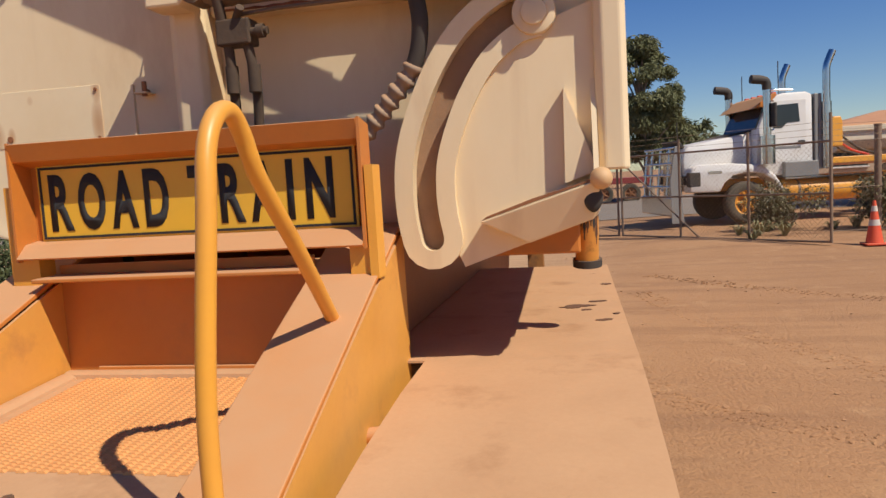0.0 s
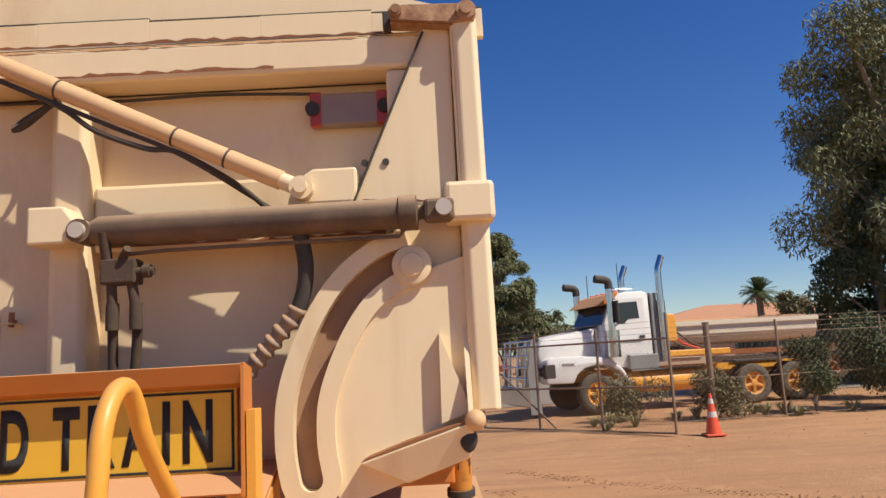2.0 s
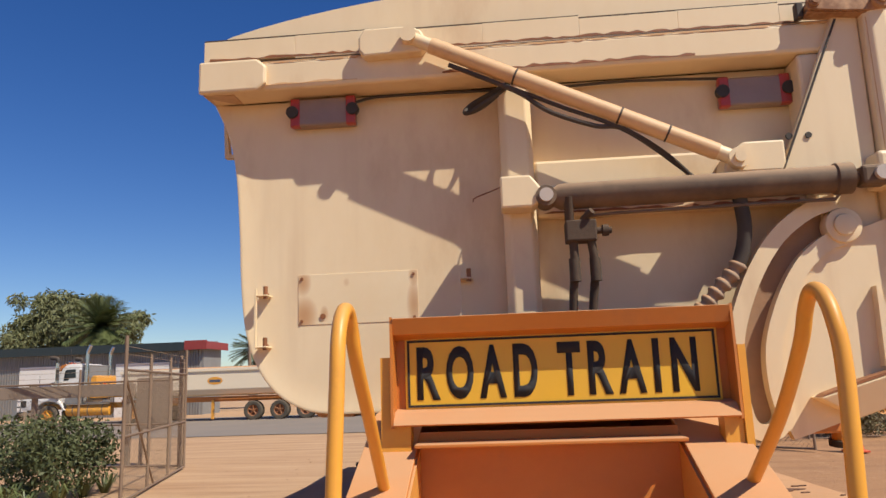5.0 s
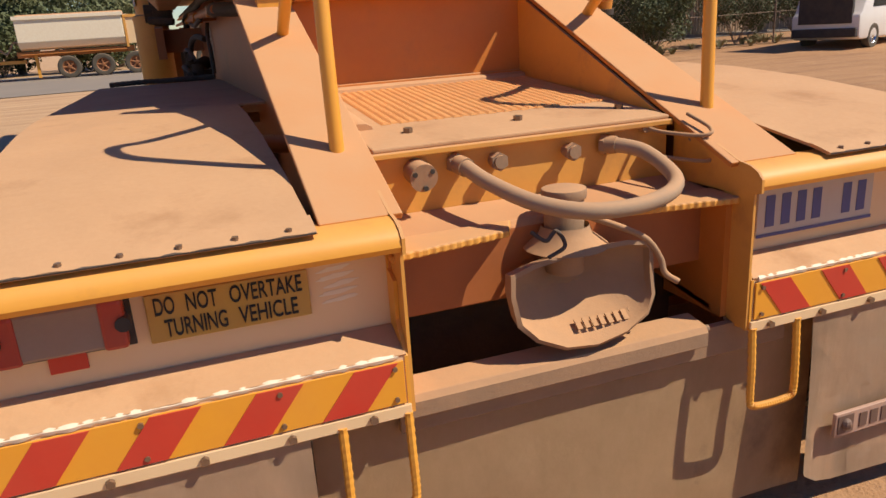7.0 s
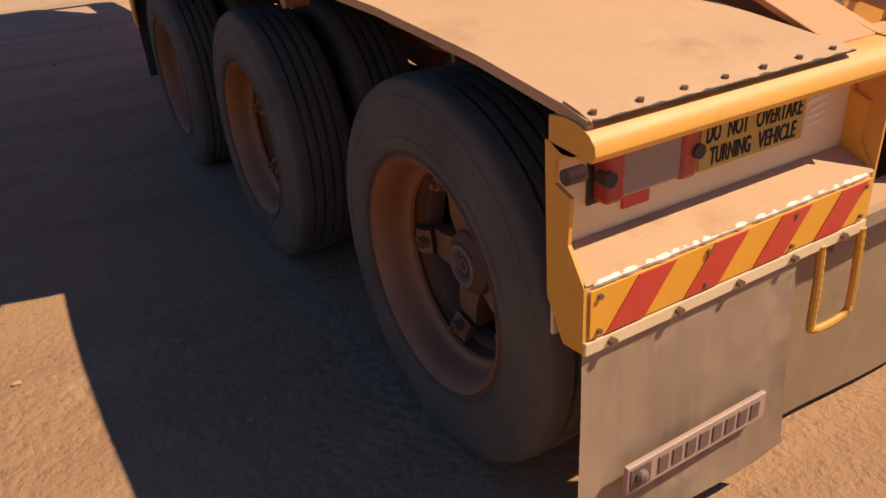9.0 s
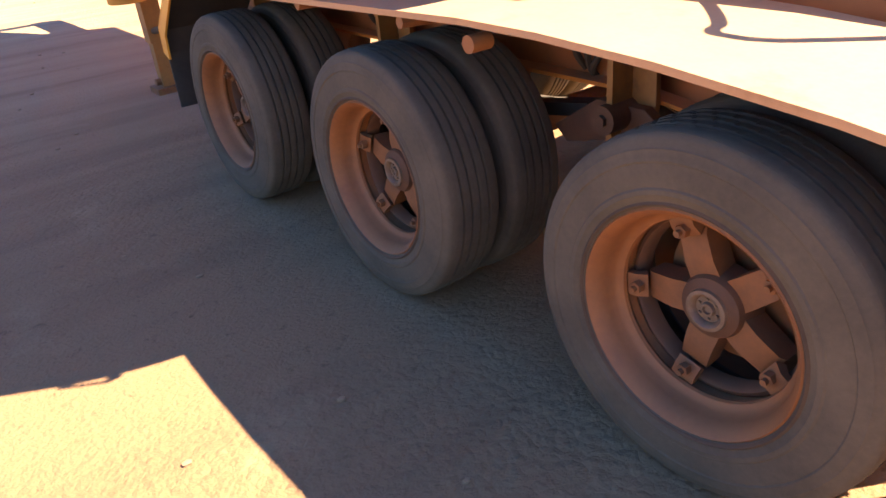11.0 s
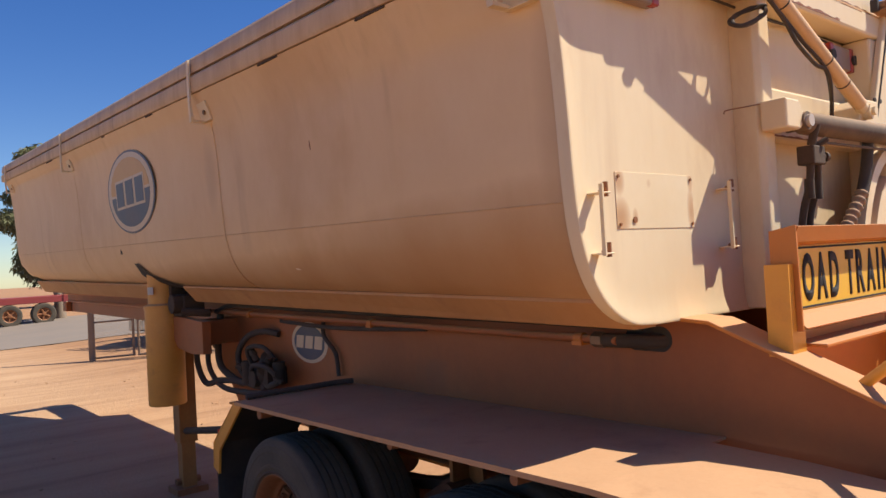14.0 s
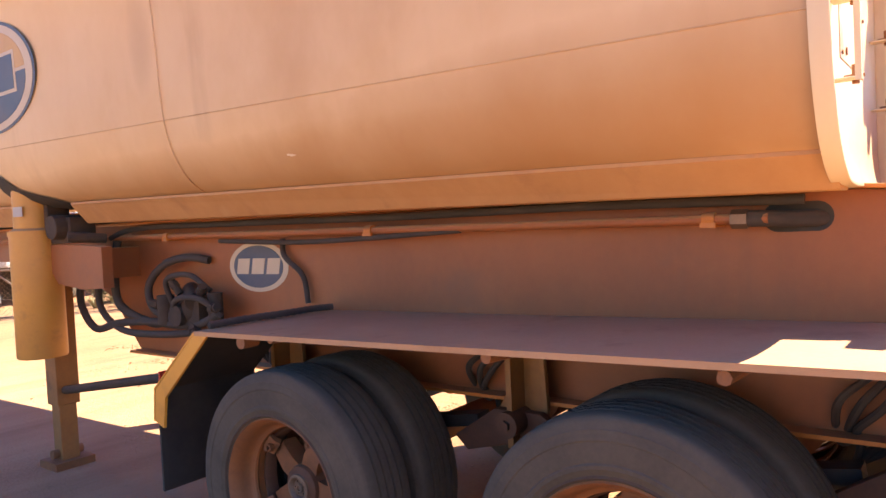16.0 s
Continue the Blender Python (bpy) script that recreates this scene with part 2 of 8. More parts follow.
FLAPT = surface("dust_stained_rubber", (0.72, 0.465, 0.255, 1), (0.52, 0.32, 0.165, 1), 0.8, coarse=2.4, fine=22, streak=1.6, bump=0.2, bump_scale=24, dents=0.015,
                rust=(0.16, 0.105, 0.062, 1), rust_amount=0.7, rust_scale=2.3)
GRATE = surface("dusty_yellow_grating", (0.75, 0.36, 0.12, 1), (0.58, 0.25, 0.085, 1), 0.8, coarse=6, fine=40, bump=0.1)
HUBM = surface("dark_rusty_hub", (0.13, 0.052, 0.025, 1), (0.05, 0.026, 0.017, 1), 0.7, coarse=9, fine=60, dust=(0.28, 0.14, 0.07, 1), dust_amount=0.35, bump=0.25)
SIGNYELLOW = surface("yellow_sign_sheet", (0.80, 0.46, 0.03, 1), (0.74, 0.41, 0.03, 1), 0.4, coarse=4, fine=50, dust=DUST, dust_amount=0.25, bump=0.03, chips=0.5, chip=(0.35, 0.18, 0.05, 1))
# dusty, and darker than SIGNYELLOW to hold the bumper lip's shade
WARNM = surface("dusty_shaded_sign", (0.56, 0.33, 0.045, 1), (0.44, 0.25, 0.06, 1), 0.55, coarse=6, fine=45, dust=DUST, dust_amount=0.5, film=0.6, bump=0.04, chips=0.6, chip=(0.2, 0.12, 0.05, 1))
SIGNBLACK = surface("black_sign_print", (0.018, 0.018, 0.02, 1), (0.03, 0.028, 0.027, 1), 0.85, coarse=10, fine=80, bump=0)
REDREFL = surface("red_reflective_sheet", (0.60, 0.045, 0.025, 1), (0.52, 0.04, 0.025, 1), 0.35, coarse=8, fine=90, dust=DUST, dust_amount=0.2, bump=0.04, chips=0.5, chip=(0.5, 0.3, 0.16, 1))
ORNREFL = surface("orange_reflective_sheet", (0.83, 0.36, 0.03, 1), (0.78, 0.31, 0.03, 1), 0.35, coarse=8, fine=90, dust=DUST, dust_amount=0.2, bump=0.04, chips=0.5, chip=(0.55, 0.3, 0.12, 1))
LENSRED = surface("faded_red_lens", (0.42, 0.04, 0.03, 1), (0.34, 0.035, 0.028, 1), 0.3, coarse=8, fine=60, dust=DUST, dust_amount=0.3, bump=0.04)
DARKHOSE = surface("grimy_dark_hose", (0.034, 0.027, 0.023, 1), (0.075, 0.055, 0.042, 1), 0.8, coarse=8, fine=60, dust=(0.26, 0.16, 0.10, 1), dust_amount=0.25, bump=0.2)
LENSGREY = surface("faded_lens", (0.30, 0.22, 0.18, 1), (0.24, 0.17, 0.14, 1), 0.3, coarse=12, fine=70, dust=DUST, dust_amount=0.3, bump=0.05)
BOLT = surface("rusty_bolt_steel", (0.20, 0.13, 0.085, 1), (0.30, 0.19, 0.115, 1), 0.5, 0.6, coarse=30, fine=120, bump=0.1)
CAPM = surface("scuffed_steel_cap", (0.22, 0.145, 0.095, 1), (0.10, 0.062, 0.04, 1), 0.55, 0.0, coarse=25, fine=90, bump=0.1)
BLUE = surface("blue_decal", (0.055, 0.075, 0.115, 1), (0.08, 0.10, 0.135, 1), 0.45, coarse=5, fine=60, dust=DUST, dust_amount=0.3, bump=0.02)
RUSTED = (0.47, 0.215, 0.075, 1)
PLATEM = surface("rust_stained_cream_plate", (0.83, 0.68, 0.45, 1), (0.76, 0.585, 0.35, 1), 0.45, coarse=2, fine=14, bump=0.05, chips=0.5, chip=(0.30, 0.13, 0.05, 1),
                 blots=(("X", -0.862, 1.92, 0.05, 0.07, 0.9, RUSTED), ("X", -0.445, 1.945, 0.028, 0.085, 0.85, RUSTED), ("X", -0.866, 2.045, 0.03, 0.05, 0.8, RUSTED), ("X", -0.445, 2.055, 0.02, 0.04, 0.7, RUSTED), ("X", -0.70, 2.04, 0.012, 0.016, 0.35, RUSTED), ("X", -0.785, 1.925, 0.016, 0.03, 0.7, RUSTED)))
DECALW = surface("cream_decal", (0.66, 0.52, 0.36, 1), (0.58, 0.43, 0.27, 1), 0.45, coarse=5, fine=60, bump=0.02)
DECALO = surface("orange_decal", (0.62, 0.36, 0.12, 1), (0.57, 0.31, 0.10, 1), 0.45, coarse=5, fine=60, bump=0.02)
PLATEW = surface("number_plate_white", (0.52, 0.46, 0.40, 1), (0.46, 0.40, 0.34, 1), 0.45, coarse=9, fine=70, dust=DUST, dust_amount=0.3, bump=0.03)
PLATEB = surface("number_plate_blue", (0.06, 0.07, 0.22, 1), (0.08, 0.08, 0.20, 1), 0.45, coarse=9, fine=70, bump=0.02)
BADGE = surface("pink_grey_badge", (0.48, 0.30, 0.22, 1), (0.40, 0.24, 0.17, 1), 0.5, coarse=12, fine=80, bump=0.08)
BADGED = surface("dark_badge_print", (0.13, 0.075, 0.055, 1), (0.18, 0.10, 0.07, 1), 0.6, coarse=12, fine=80, bump=0.05)
WHITE = surface("white_vehicle_paint", (0.78, 0.76, 0.73, 1), (0.70, 0.66, 0.60, 1), 0.3, coarse=2, fine=30, dust=DUST, dust_amount=0.2, bump=0.02)
CHROME = surface("chrome", (0.62, 0.62, 0.62, 1), (0.55, 0.54, 0.52, 1), 0.18, 1.0, coarse=5, fine=50, bump=0.02)
GLASS = surface("dark_tinted_glass", (0.02, 0.025, 0.03, 1), (0.03, 0.033, 0.036, 1), 0.12, coarse=3, fine=30, bump=0)
PIPE = surface("rusty_galvanised_pipe", (0.20, 0.135, 0.09, 1), (0.28, 0.19, 0.125, 1), 0.65, 0.2, coarse=5, fine=60, bump=0.15)
WIRE = surface("fence_wire", (0.36, 0.25, 0.16, 1), (0.28, 0.19, 0.12, 1), 0.7, 0.0, coarse=8, fine=60, bump=0)
CONE = surface("orange_cone_plastic", (0.72, 0.085, 0.03, 1), (0.62, 0.07, 0.025, 1), 0.5, coarse=6, fine=50, dust=DUST, dust_amount=0.3, bump=0.03)
CONEW = surface("white_cone_band", (0.62, 0.55, 0.48, 1), (0.52, 0.45, 0.38, 1), 0.5, coarse=6, fine=50, bump=0.03)
BARK = surface("tree_bark", (0.20, 0.15, 0.11, 1), (0.30, 0.23, 0.17, 1), 0.9, coarse=4, fine=40, streak=4, bump=0.6, bump_scale=30)
LEAFM = surface("gum_leaves", (0.105, 0.118, 0.042, 1), (0.185, 0.175, 0.075, 1), 0.75, coarse=1.5, fine=12, bump=0)
LEAFD = surface("dark_shrub_leaves", (0.055, 0.072, 0.024, 1), (0.105, 0.112, 0.040, 1), 0.7, coarse=2.5, fine=15, bump=0)
LEAFB = surface("dry_brownish_leaves", (0.115, 0.10, 0.042, 1), (0.19, 0.155, 0.068, 1), 0.6, coarse=3, fine=18, bump=0)
PALMM = surface("palm_fronds", (0.085, 0.115, 0.035, 1), (0.14, 0.15, 0.05, 1), 0.55, coarse=2.5, fine=15, bump=0)
DRYM = surface("dry_grass_blades", (0.30, 0.24, 0.12, 1), (0.15, 0.17, 0.06, 1), 0.7, coarse=3, fine=20, bump=0)
BRICK = surface("terracotta_roof", (0.50, 0.25, 0.13, 1), (0.42, 0.195, 0.10, 1), 0.7, coarse=1.0, fine=10, bump=0.2)
WALLT = surface("tan_rendered_wall", (0.50, 0.36, 0.25, 1), (0.44, 0.31, 0.21, 1), 0.8, coarse=1.0, fine=10, bump=0.1)
SHEDW = surface("grey_corrugated_sheet", (0.30, 0.29, 0.27, 1), (0.22, 0.21, 0.20, 1), 0.55, 0.2, coarse=1.0, fine=10, streak=5, bump=0.05)
SHEDR = surface("red_barge_board", (0.30, 0.045, 0.04, 1), (0.24, 0.04, 0.035, 1), 0.5, coarse=2, fine=10, bump=0.02)
GREENF = surface("green_fence_sheet", (0.18, 0.25, 0.16, 1), (0.14, 0.20, 0.13, 1), 0.6, coarse=1.0, fine=10, bump=0.05)
ASPHALT = surface("dusty_asphalt", (0.20, 0.165, 0.135, 1), (0.27, 0.21, 0.16, 1), 0.9, coarse=0.4, fine=20, bump=0.3, bump_scale=90)


def ground_material():
    m = bpy.data.materials.new("red_dirt")
    m.use_nodes = True
    n, ln = m.node_tree.nodes, m.node_tree.links
    bsdf = n["Principled BSDF"]
    co = n.new("ShaderNodeTexCoord")

    def noise_tex(scale, detail, vec=None):
        x = n.new("ShaderNodeTexNoise")
        x.inputs["Scale"].default_value, x.inputs["Detail"].default_value, x.inputs["Roughness"].default_value = scale, detail, 0.6
        ln.new(vec or co.outputs["Object"], x.inputs["Vector"])
        return x.outputs["Fac"]

    mp = n.new("ShaderNodeMapping")
    mp.inputs["Scale"].default_value = (0.25, 2.2, 1)
    mp.inputs["Rotation"].default_value = (0, 0, radians(12))
    ln.new(co.outputs["Object"], mp.inputs["Vector"])
    big, mid, tracks, fine = noise_tex(0.25, 5), noise_tex(2.2, 8), noise_tex(1.1, 6, mp.outputs["Vector"]), noise_tex(55, 4)

    def ramp(v, lo, hi):
        x = n.new("ShaderNodeMapRange")
        x.inputs["From Min"].default_value, x.inputs["From Max"].default_value = lo, hi
        ln.new(v, x.inputs["Value"])
        return x.outputs["Result"]

    def blend(fac, a, b):
        x = n.new("ShaderNodeMix")
        x.data_type = "RGBA"
        ln.new(fac, x.inputs[0])
        for i, v in ((6, a), (7, b)):
            if isinstance(v, tuple):
                x.inputs[i].default_value = v
            else:
                ln.new(v, x.inputs[i])
        return x.outputs[2]

    col = blend(ramp(big, 0.35, 0.65), (0.413, 0.217, 0.100, 1), (0.357, 0.181, 0.082, 1))
    col = blend(ramp(tracks, 0.48, 0.72), col, (0.287, 0.144, 0.068, 1))
    col = blend(ramp(mid, 0.55, 0.75), col, (0.452, 0.252, 0.122, 1))
    col = blend(ramp(fine, 0.58, 0.75), col, (0.252, 0.131, 0.063, 1))
    patch = noise_tex(0.6, 4)
    grit = noise_tex(16, 7)
    col = blend(ramp(grit, 0.60, 0.72), col, (0.235, 0.117, 0.054, 1))
    clod = n.new("ShaderNodeTexVoronoi")
    clod.feature = "F1"
    clod.inputs["Scale"].default_value = 26.0
    warp = n.new("ShaderNodeVectorMath")
    warp.operation = "MULTIPLY_ADD"
    warp.inputs[1].default_value = (0.06, 0.06, 0.06)
    grain = n.new("ShaderNodeTexNoise")
    grain.inputs["Scale"].default_value = 9.0
    ln.new(co.outputs["Object"], grain.inputs["Vector"])
    ln.new(grain.outputs["Color"], warp.inputs[0])
    ln.new(co.outputs["Object"], warp.inputs[2])
    ln.new(warp.outputs[0], clod.inputs["Vector"])
    # paler dirt along the trailer's left side, fading in by place
    xyz = n.new("ShaderNodeSeparateXYZ")
    ln.new(co.outputs["Object"], xyz.inputs[0])
    pale_side = n.new("ShaderNodeMath")
    pale_side.operation = "MULTIPLY"
    ln.new(ramp(xyz.outputs["X"], 2.0, -0.5), pale_side.inputs[0])
    ln.new(ramp(xyz.outputs["Y"], 3.0, 7.5), pale_side.inputs[1])
    worn = n.new("ShaderNodeMath")
    worn.operation = "MULTIPLY"
    ln.new(pale_side.outputs[0], worn.inputs[0])
    ln.new(ramp(tracks, 0.85, 0.30), worn.inputs[1])
    col = blend(worn.outputs[0], col, (0.53, 0.335, 0.185, 1))
    ln.new(col, bsdf.inputs["Base Color"])
    bsdf.inputs["Roughness"].default_value = 0.95
    add = n.new("ShaderNodeMath")
    add.operation = "ADD"
    ln.new(mid, add.inputs[0])
    ln.new(fine, add.inputs[1])
    b = n.new("ShaderNodeBump")
    b.inputs["Strength"].default_value, b.inputs["Distance"].default_value = 0.5, 0.02
    ln.new(add.outputs[0], b.inputs["Height"])
    rough_soil = n.new("ShaderNodeMath")
    rough_soil.operation = "MULTIPLY"
    ln.new(clod.outputs["Distance"], rough_soil.inputs[0])
    ln.new(ramp(patch, 0.40, 0.62), rough_soil.inputs[1])
    soil = n.new("ShaderNodeMath")
    soil.operation = "ADD"
    ln.new(rough_soil.outputs[0], soil.inputs[0])
    ln.new(grit, soil.inputs[1])
    b2 = n.new("ShaderNodeBump")
    b2.inputs["Strength"].default_value, b2.inputs["Distance"].default_value = 0.55, 0.016
    b2.invert = True
    ln.new(soil.outputs[0], b2.inputs["Height"])
    ln.new(b.outputs["Normal"], b2.inputs["Normal"])
    ln.new(b2.outputs["Normal"], bsdf.inputs["Normal"])
    return m


DIRT = ground_material()

# ---- building helpers ----
PLACED = {}


def thing(name, at, label, category, group="", kind=""):
    e = new(name)
    e.empty_display_size = 0.2
    e.location = at
    PLACED[e] = Matrix.Translation(at)
    return tagged(e, label, category, group, kind)


def part(name, bm, material, parent=None, label="", smooth=True, bevel=0.0, m=None):
    """One mesh object, given in world coordinates, under a thing or a part. bm may be a finished mesh too."""
    if isinstance(bm, bpy.types.Mesh):
        me = bm
    else:
        bmesh.ops.recalc_face_normals(bm, faces=bm.faces)
        if bevel:
            es = [e for e in bm.edges if len(e.link_faces) == 2 and e.calc_face_angle(0) > 0.6]
            bmesh.ops.bevel(bm, geom=es, offset=bevel, segments=2, affect="EDGES", profile=0.5, clamp_overlap=True)
        me = bpy.data.meshes.new(name)
        bm.to_mesh(me)
        bm.free()
        me.materials.append(material)
        if smooth:
            me.polygons.foreach_set("use_smooth", [True] * len(me.polygons))
            me.set_sharp_from_angle(angle=radians(38))
    ob = new(name, me)
    w = m or Matrix()
    if parent:
        ob.parent = parent
        ob.matrix_parent_inverse = PLACED[parent].inverted()
    ob.matrix_basis = w
    PLACED[ob] = w.copy()
    if label:
        ob["label"] = label
    return ob


def box(x0, x1, y0, y1, z0, z1, bm=None):
    bm = bm or bmesh.new()
    v = [bm.verts.new((x, y, z)) for z in (z0, z1) for y in (y0, y1) for x in (x0, x1)]
    for f in ((0, 1, 3, 2), (4, 6, 7, 5), (0, 4, 5, 1), (2, 3, 7, 6), (0, 2, 6, 4), (1, 5, 7, 3)):
        bm.faces.new([v[i] for i in f])
    return bm


def prism(pts, axis, a, b, bm=None):
    """A polygon of 2D points extruded along an axis: x takes (y, z), y takes (x, z), z takes (x, y)."""
    bm = bm or bmesh.new()

    def put(p, w):
        return {"x": (w, p[0], p[1]), "y": (p[0], w, p[1]), "z": (p[0], p[1], w)}[axis]

    lo, hi = [bm.verts.new(put(p, a)) for p in pts], [bm.verts.new(put(p, b)) for p in pts]
    bm.faces.new(lo)
    bm.faces.new(hi[::-1])
    k = len(pts)
    for i in range(k):
        bm.faces.new((lo[i], hi[i], hi[(i + 1) % k], lo[(i + 1) % k]))
    return bm


def sheet(pts, axis, a, b, thick, bm=None):
    """An open polyline of 2D points, given a thickness, extruded along an axis."""
    up = []
    for i, p in enumerate(pts):
        q0, q1 = pts[max(i - 1, 0)], pts[min(i + 1, len(pts) - 1)]
        d = Vector((q1[0] - q0[0], q1[1] - q0[1])).normalized()
        up.append((p[0] - d.y * thick, p[1] + d.x * thick))
    return prism(list(pts) + up[::-1], axis, a, b, bm)


def rod(p, q, r, bm=None, seg=16, r2=None):
    bm = bm or bmesh.new()
    p, q = Vector(p), Vector(q)
    d = q - p
    m = Matrix.Translation((p + q) / 2) @ d.to_track_quat("Z", "Y").to_matrix().to_4x4()
    bmesh.ops.create_cone(bm, cap_ends=True, segments=seg, radius1=r, radius2=r if r2 is None else r2, depth=d.length, matrix=m)
    return bm


def curve_points(pts, n=8):
    """A smooth line through points (Catmull-Rom)."""
    p = [Vector(v) for v in pts]
    p = [p[0] * 2 - p[1]] + p + [p[-1] * 2 - p[-2]]
    out = []
    for i in range(1, len(p) - 2):
        for k in range(n):
            t = k / n
            out.append(0.5 * (2 * p[i] + (p[i + 1] - p[i - 1]) * t + (2 * p[i - 1] - 5 * p[i] + 4 * p[i + 1] - p[i + 2]) * t * t
                              + (3 * p[i] - p[i - 1] - 3 * p[i + 1] + p[i + 2]) * t ** 3))
    return out + [p[-2]]


def tube(pts, r, bm=None, seg=12, rings=None):
    """A tube along a line of points. rings: radius factor by place along it."""
    bm = bm or bmesh.new()
    pts = [Vector(p) for p in pts]
    last, side = None, None
    for i, p in enumerate(pts):
        d = (pts[min(i + 1, len(pts) - 1)] - pts[max(i - 1, 0)]).normalized()
        side = d.orthogonal().normalized() if side is None else (side - d * side.dot(d)).normalized()
        other = d.cross(side)
        rr = r * (rings(i) if rings else 1)
        ring = [bm.verts.new(p + side * (rr * math.cos(a)) + other * (rr * math.sin(a))) for a in (2 * math.pi * k / seg for k in range(seg))]
        if last:
            for k in range(seg):
                bm.faces.new((last[k], last[(k + 1) % seg], ring[(k + 1) % seg], ring[k]))
        else:
            bm.faces.new(ring[::-1])
        last = ring
    bm.faces.new(last)
    return bm


def lathe(profile, bm=None, seg=48, m=None):
    """Turns (distance along x, radius) points about the x axis."""
    bm = bm or bmesh.new()
    m = m or Matrix()
    rings = []
    for x, r in profile:
        rings.append([bm.verts.new(m @ Vector((x, r * math.cos(a), r * math.sin(a)))) for a in (2 * math.pi * k / seg for k in range(seg))]
                     if r > 1e-5 else [bm.verts.new(m @ Vector((x, 0, 0)))])
    for a, b in zip(rings, rings[1:]):
        for k in range(seg):
            q = [a[k % len(a)], a[(k + 1) % len(a)], b[(k + 1) % len(b)], b[k % len(b)]]
            q = list(dict.fromkeys(q))
            if len(q) > 2:
                bm.faces.new(q)
    return bm


def ball(c, r, bm=None, seg=16):
    bm = bm or bmesh.new()
    bmesh.ops.create_uvsphere(bm, u_segments=seg, v_segments=seg // 2 + 2, radius=r, matrix=Matrix.Translation(c))
    return bm


def letters(text, x0, x1, z0, z1, y, depth=0.002, bold=0.02):
    """Words in the built-in font, facing -y, stretched into a rectangle."""
    cu = bpy.data.curves.new("letters", "FONT")
    cu.body, cu.align_x, cu.offset, cu.resolution_u = text, "CENTER", bold, 4
    cu.space_line = 1.0
    ob = new("letters", cu)
    me = bpy.data.meshes.new_from_object(ob.evaluated_get(bpy.context.evaluated_depsgraph_get()))
    bpy.data.objects.remove(ob)
    bm = bmesh.new()
    bm.from_mesh(me)
    bpy.data.meshes.remove(me)
    xs, ys = [v.co.x for v in bm.verts], [v.co.y for v in bm.verts]
    ax, bx, ay, by = min(xs), max(xs), min(ys), max(ys)
    for v in bm.verts:
        v.co = Vector((x0 + (v.co.x - ax) / (bx - ax) * (x1 - x0), y, z0 + (v.co.y - ay) / (by - ay) * (z1 - z0)))
    r = bmesh.ops.extrude_face_region(bm, geom=bm.faces[:])
    for v in r["geom"]:
        if isinstance(v, bmesh.types.BMVert):
            v.co.y -= depth
    return bm

# ---- ground and road ----
def ground_height(x, y):
    s = max(0.0, min(1.0, (y - 12.0) / 4.0)) * max(0.0, min(1.0, (x - 1.0) / 3.0))
    return 0.12 * s * s * (3 - 2 * s)


def ground_mesh():
    bm = bmesh.new()
    xs = [-900, -300, -120, -60] + [-40 + 0.8 * i for i in range(101)] + [60, 120, 300, 900]
    ys = [-900, -300, -100, -40] + [-16 + 0.8 * i for i in range(81)] + [70, 120, 300, 900]
    rows = []
    for y in ys:
        row = []
        for x in xs:
            near = abs(x) < 40 and -16 <= y <= 21
            clear = min(1.0, max(0.0, (math.hypot(x, y - 2.5) - 4.0) / 4.0))
            z = ground_height(x, y) + (0.03 * clear * noise.noise((x * 0.35, y * 0.35, 1.7)) if near else 0)
            row.append(bm.verts.new((x, y, z)))
        rows.append(row)
    for a, b in zip(rows, rows[1:]):
        for i in range(len(xs) - 1):
            bm.faces.new((a[i], a[i + 1], b[i + 1], b[i]))
    return bm


tagged(part("ground", ground_mesh(), DIRT), "bare red-brown dirt yard with wheel tracks", "ground", kind="structure")


def road_mesh():
    bm = bmesh.new()
    xs = [-900, -100, -40] + [-30 + 1.0 * i for i in range(61)] + [50, 120, 900]
    near = [bm.verts.new((x, 24.0 - 0.03 * x + 0.5 * noise.noise((x * 0.4, 0, 0)) if abs(x) < 40 else 24 - 0.03 * x, 0.02 + ground_height(x, 24))) for x in xs]
    far = [bm.verts.new((x, 41.0, 0.02 + ground_height(x, 41))) for x in xs]
    for i in range(len(xs) - 1):
        bm.faces.new((near[i], near[i + 1], far[i + 1], far[i]))
    return bm


tagged(part("road", road_mesh(), ASPHALT), "grey dusty asphalt road beyond the yard gates", "road", kind="structure")

# ---- the tipping trailer ----
trailer = thing("tipper_trailer", (0, 2.0, 0), "cream dusty tipper trailer with orange chassis and three axles", "trailer")


def rail_line(y, dz):
    """Height of the long top rail at a place along the tub."""
    return 2.768 + dz + 0.0475 * (y - 1.4)


def tub_section(y, k=0):
    """Half outline of the tub, from the bottom middle to the top edge, on its left side, at a place along it."""
    zb, zt = 1.555 + 0.026 * (y - 1.47) + k, rail_line(y, 0)
    h = zt - zb
    pts = [(0.0, 0.0), (-0.70, 0.0), (-0.83, 0.012), (-0.93, 0.058), (-1.0, 0.125), (-1.05, 0.215), (-1.077, 0.30), (-1.092, 0.39), (-1.103, 0.53), (-1.110, 0.70),
           (-1.128, 0.94), (-1.160, h - 0.13), (-1.190, h - 0.055), (-1.216, h)]
    return [(x, zb + z) for x, z in pts]


def tub_outline(y, k=0):
    """The same half outline with its belly rounded finely."""
    pts = [Vector((x, 0, z)) for x, z in tub_section(y, k)]
    return [(0.0, pts[0].z)] + [(p.x, p.z) for p in curve_points(pts[1:], 5)]


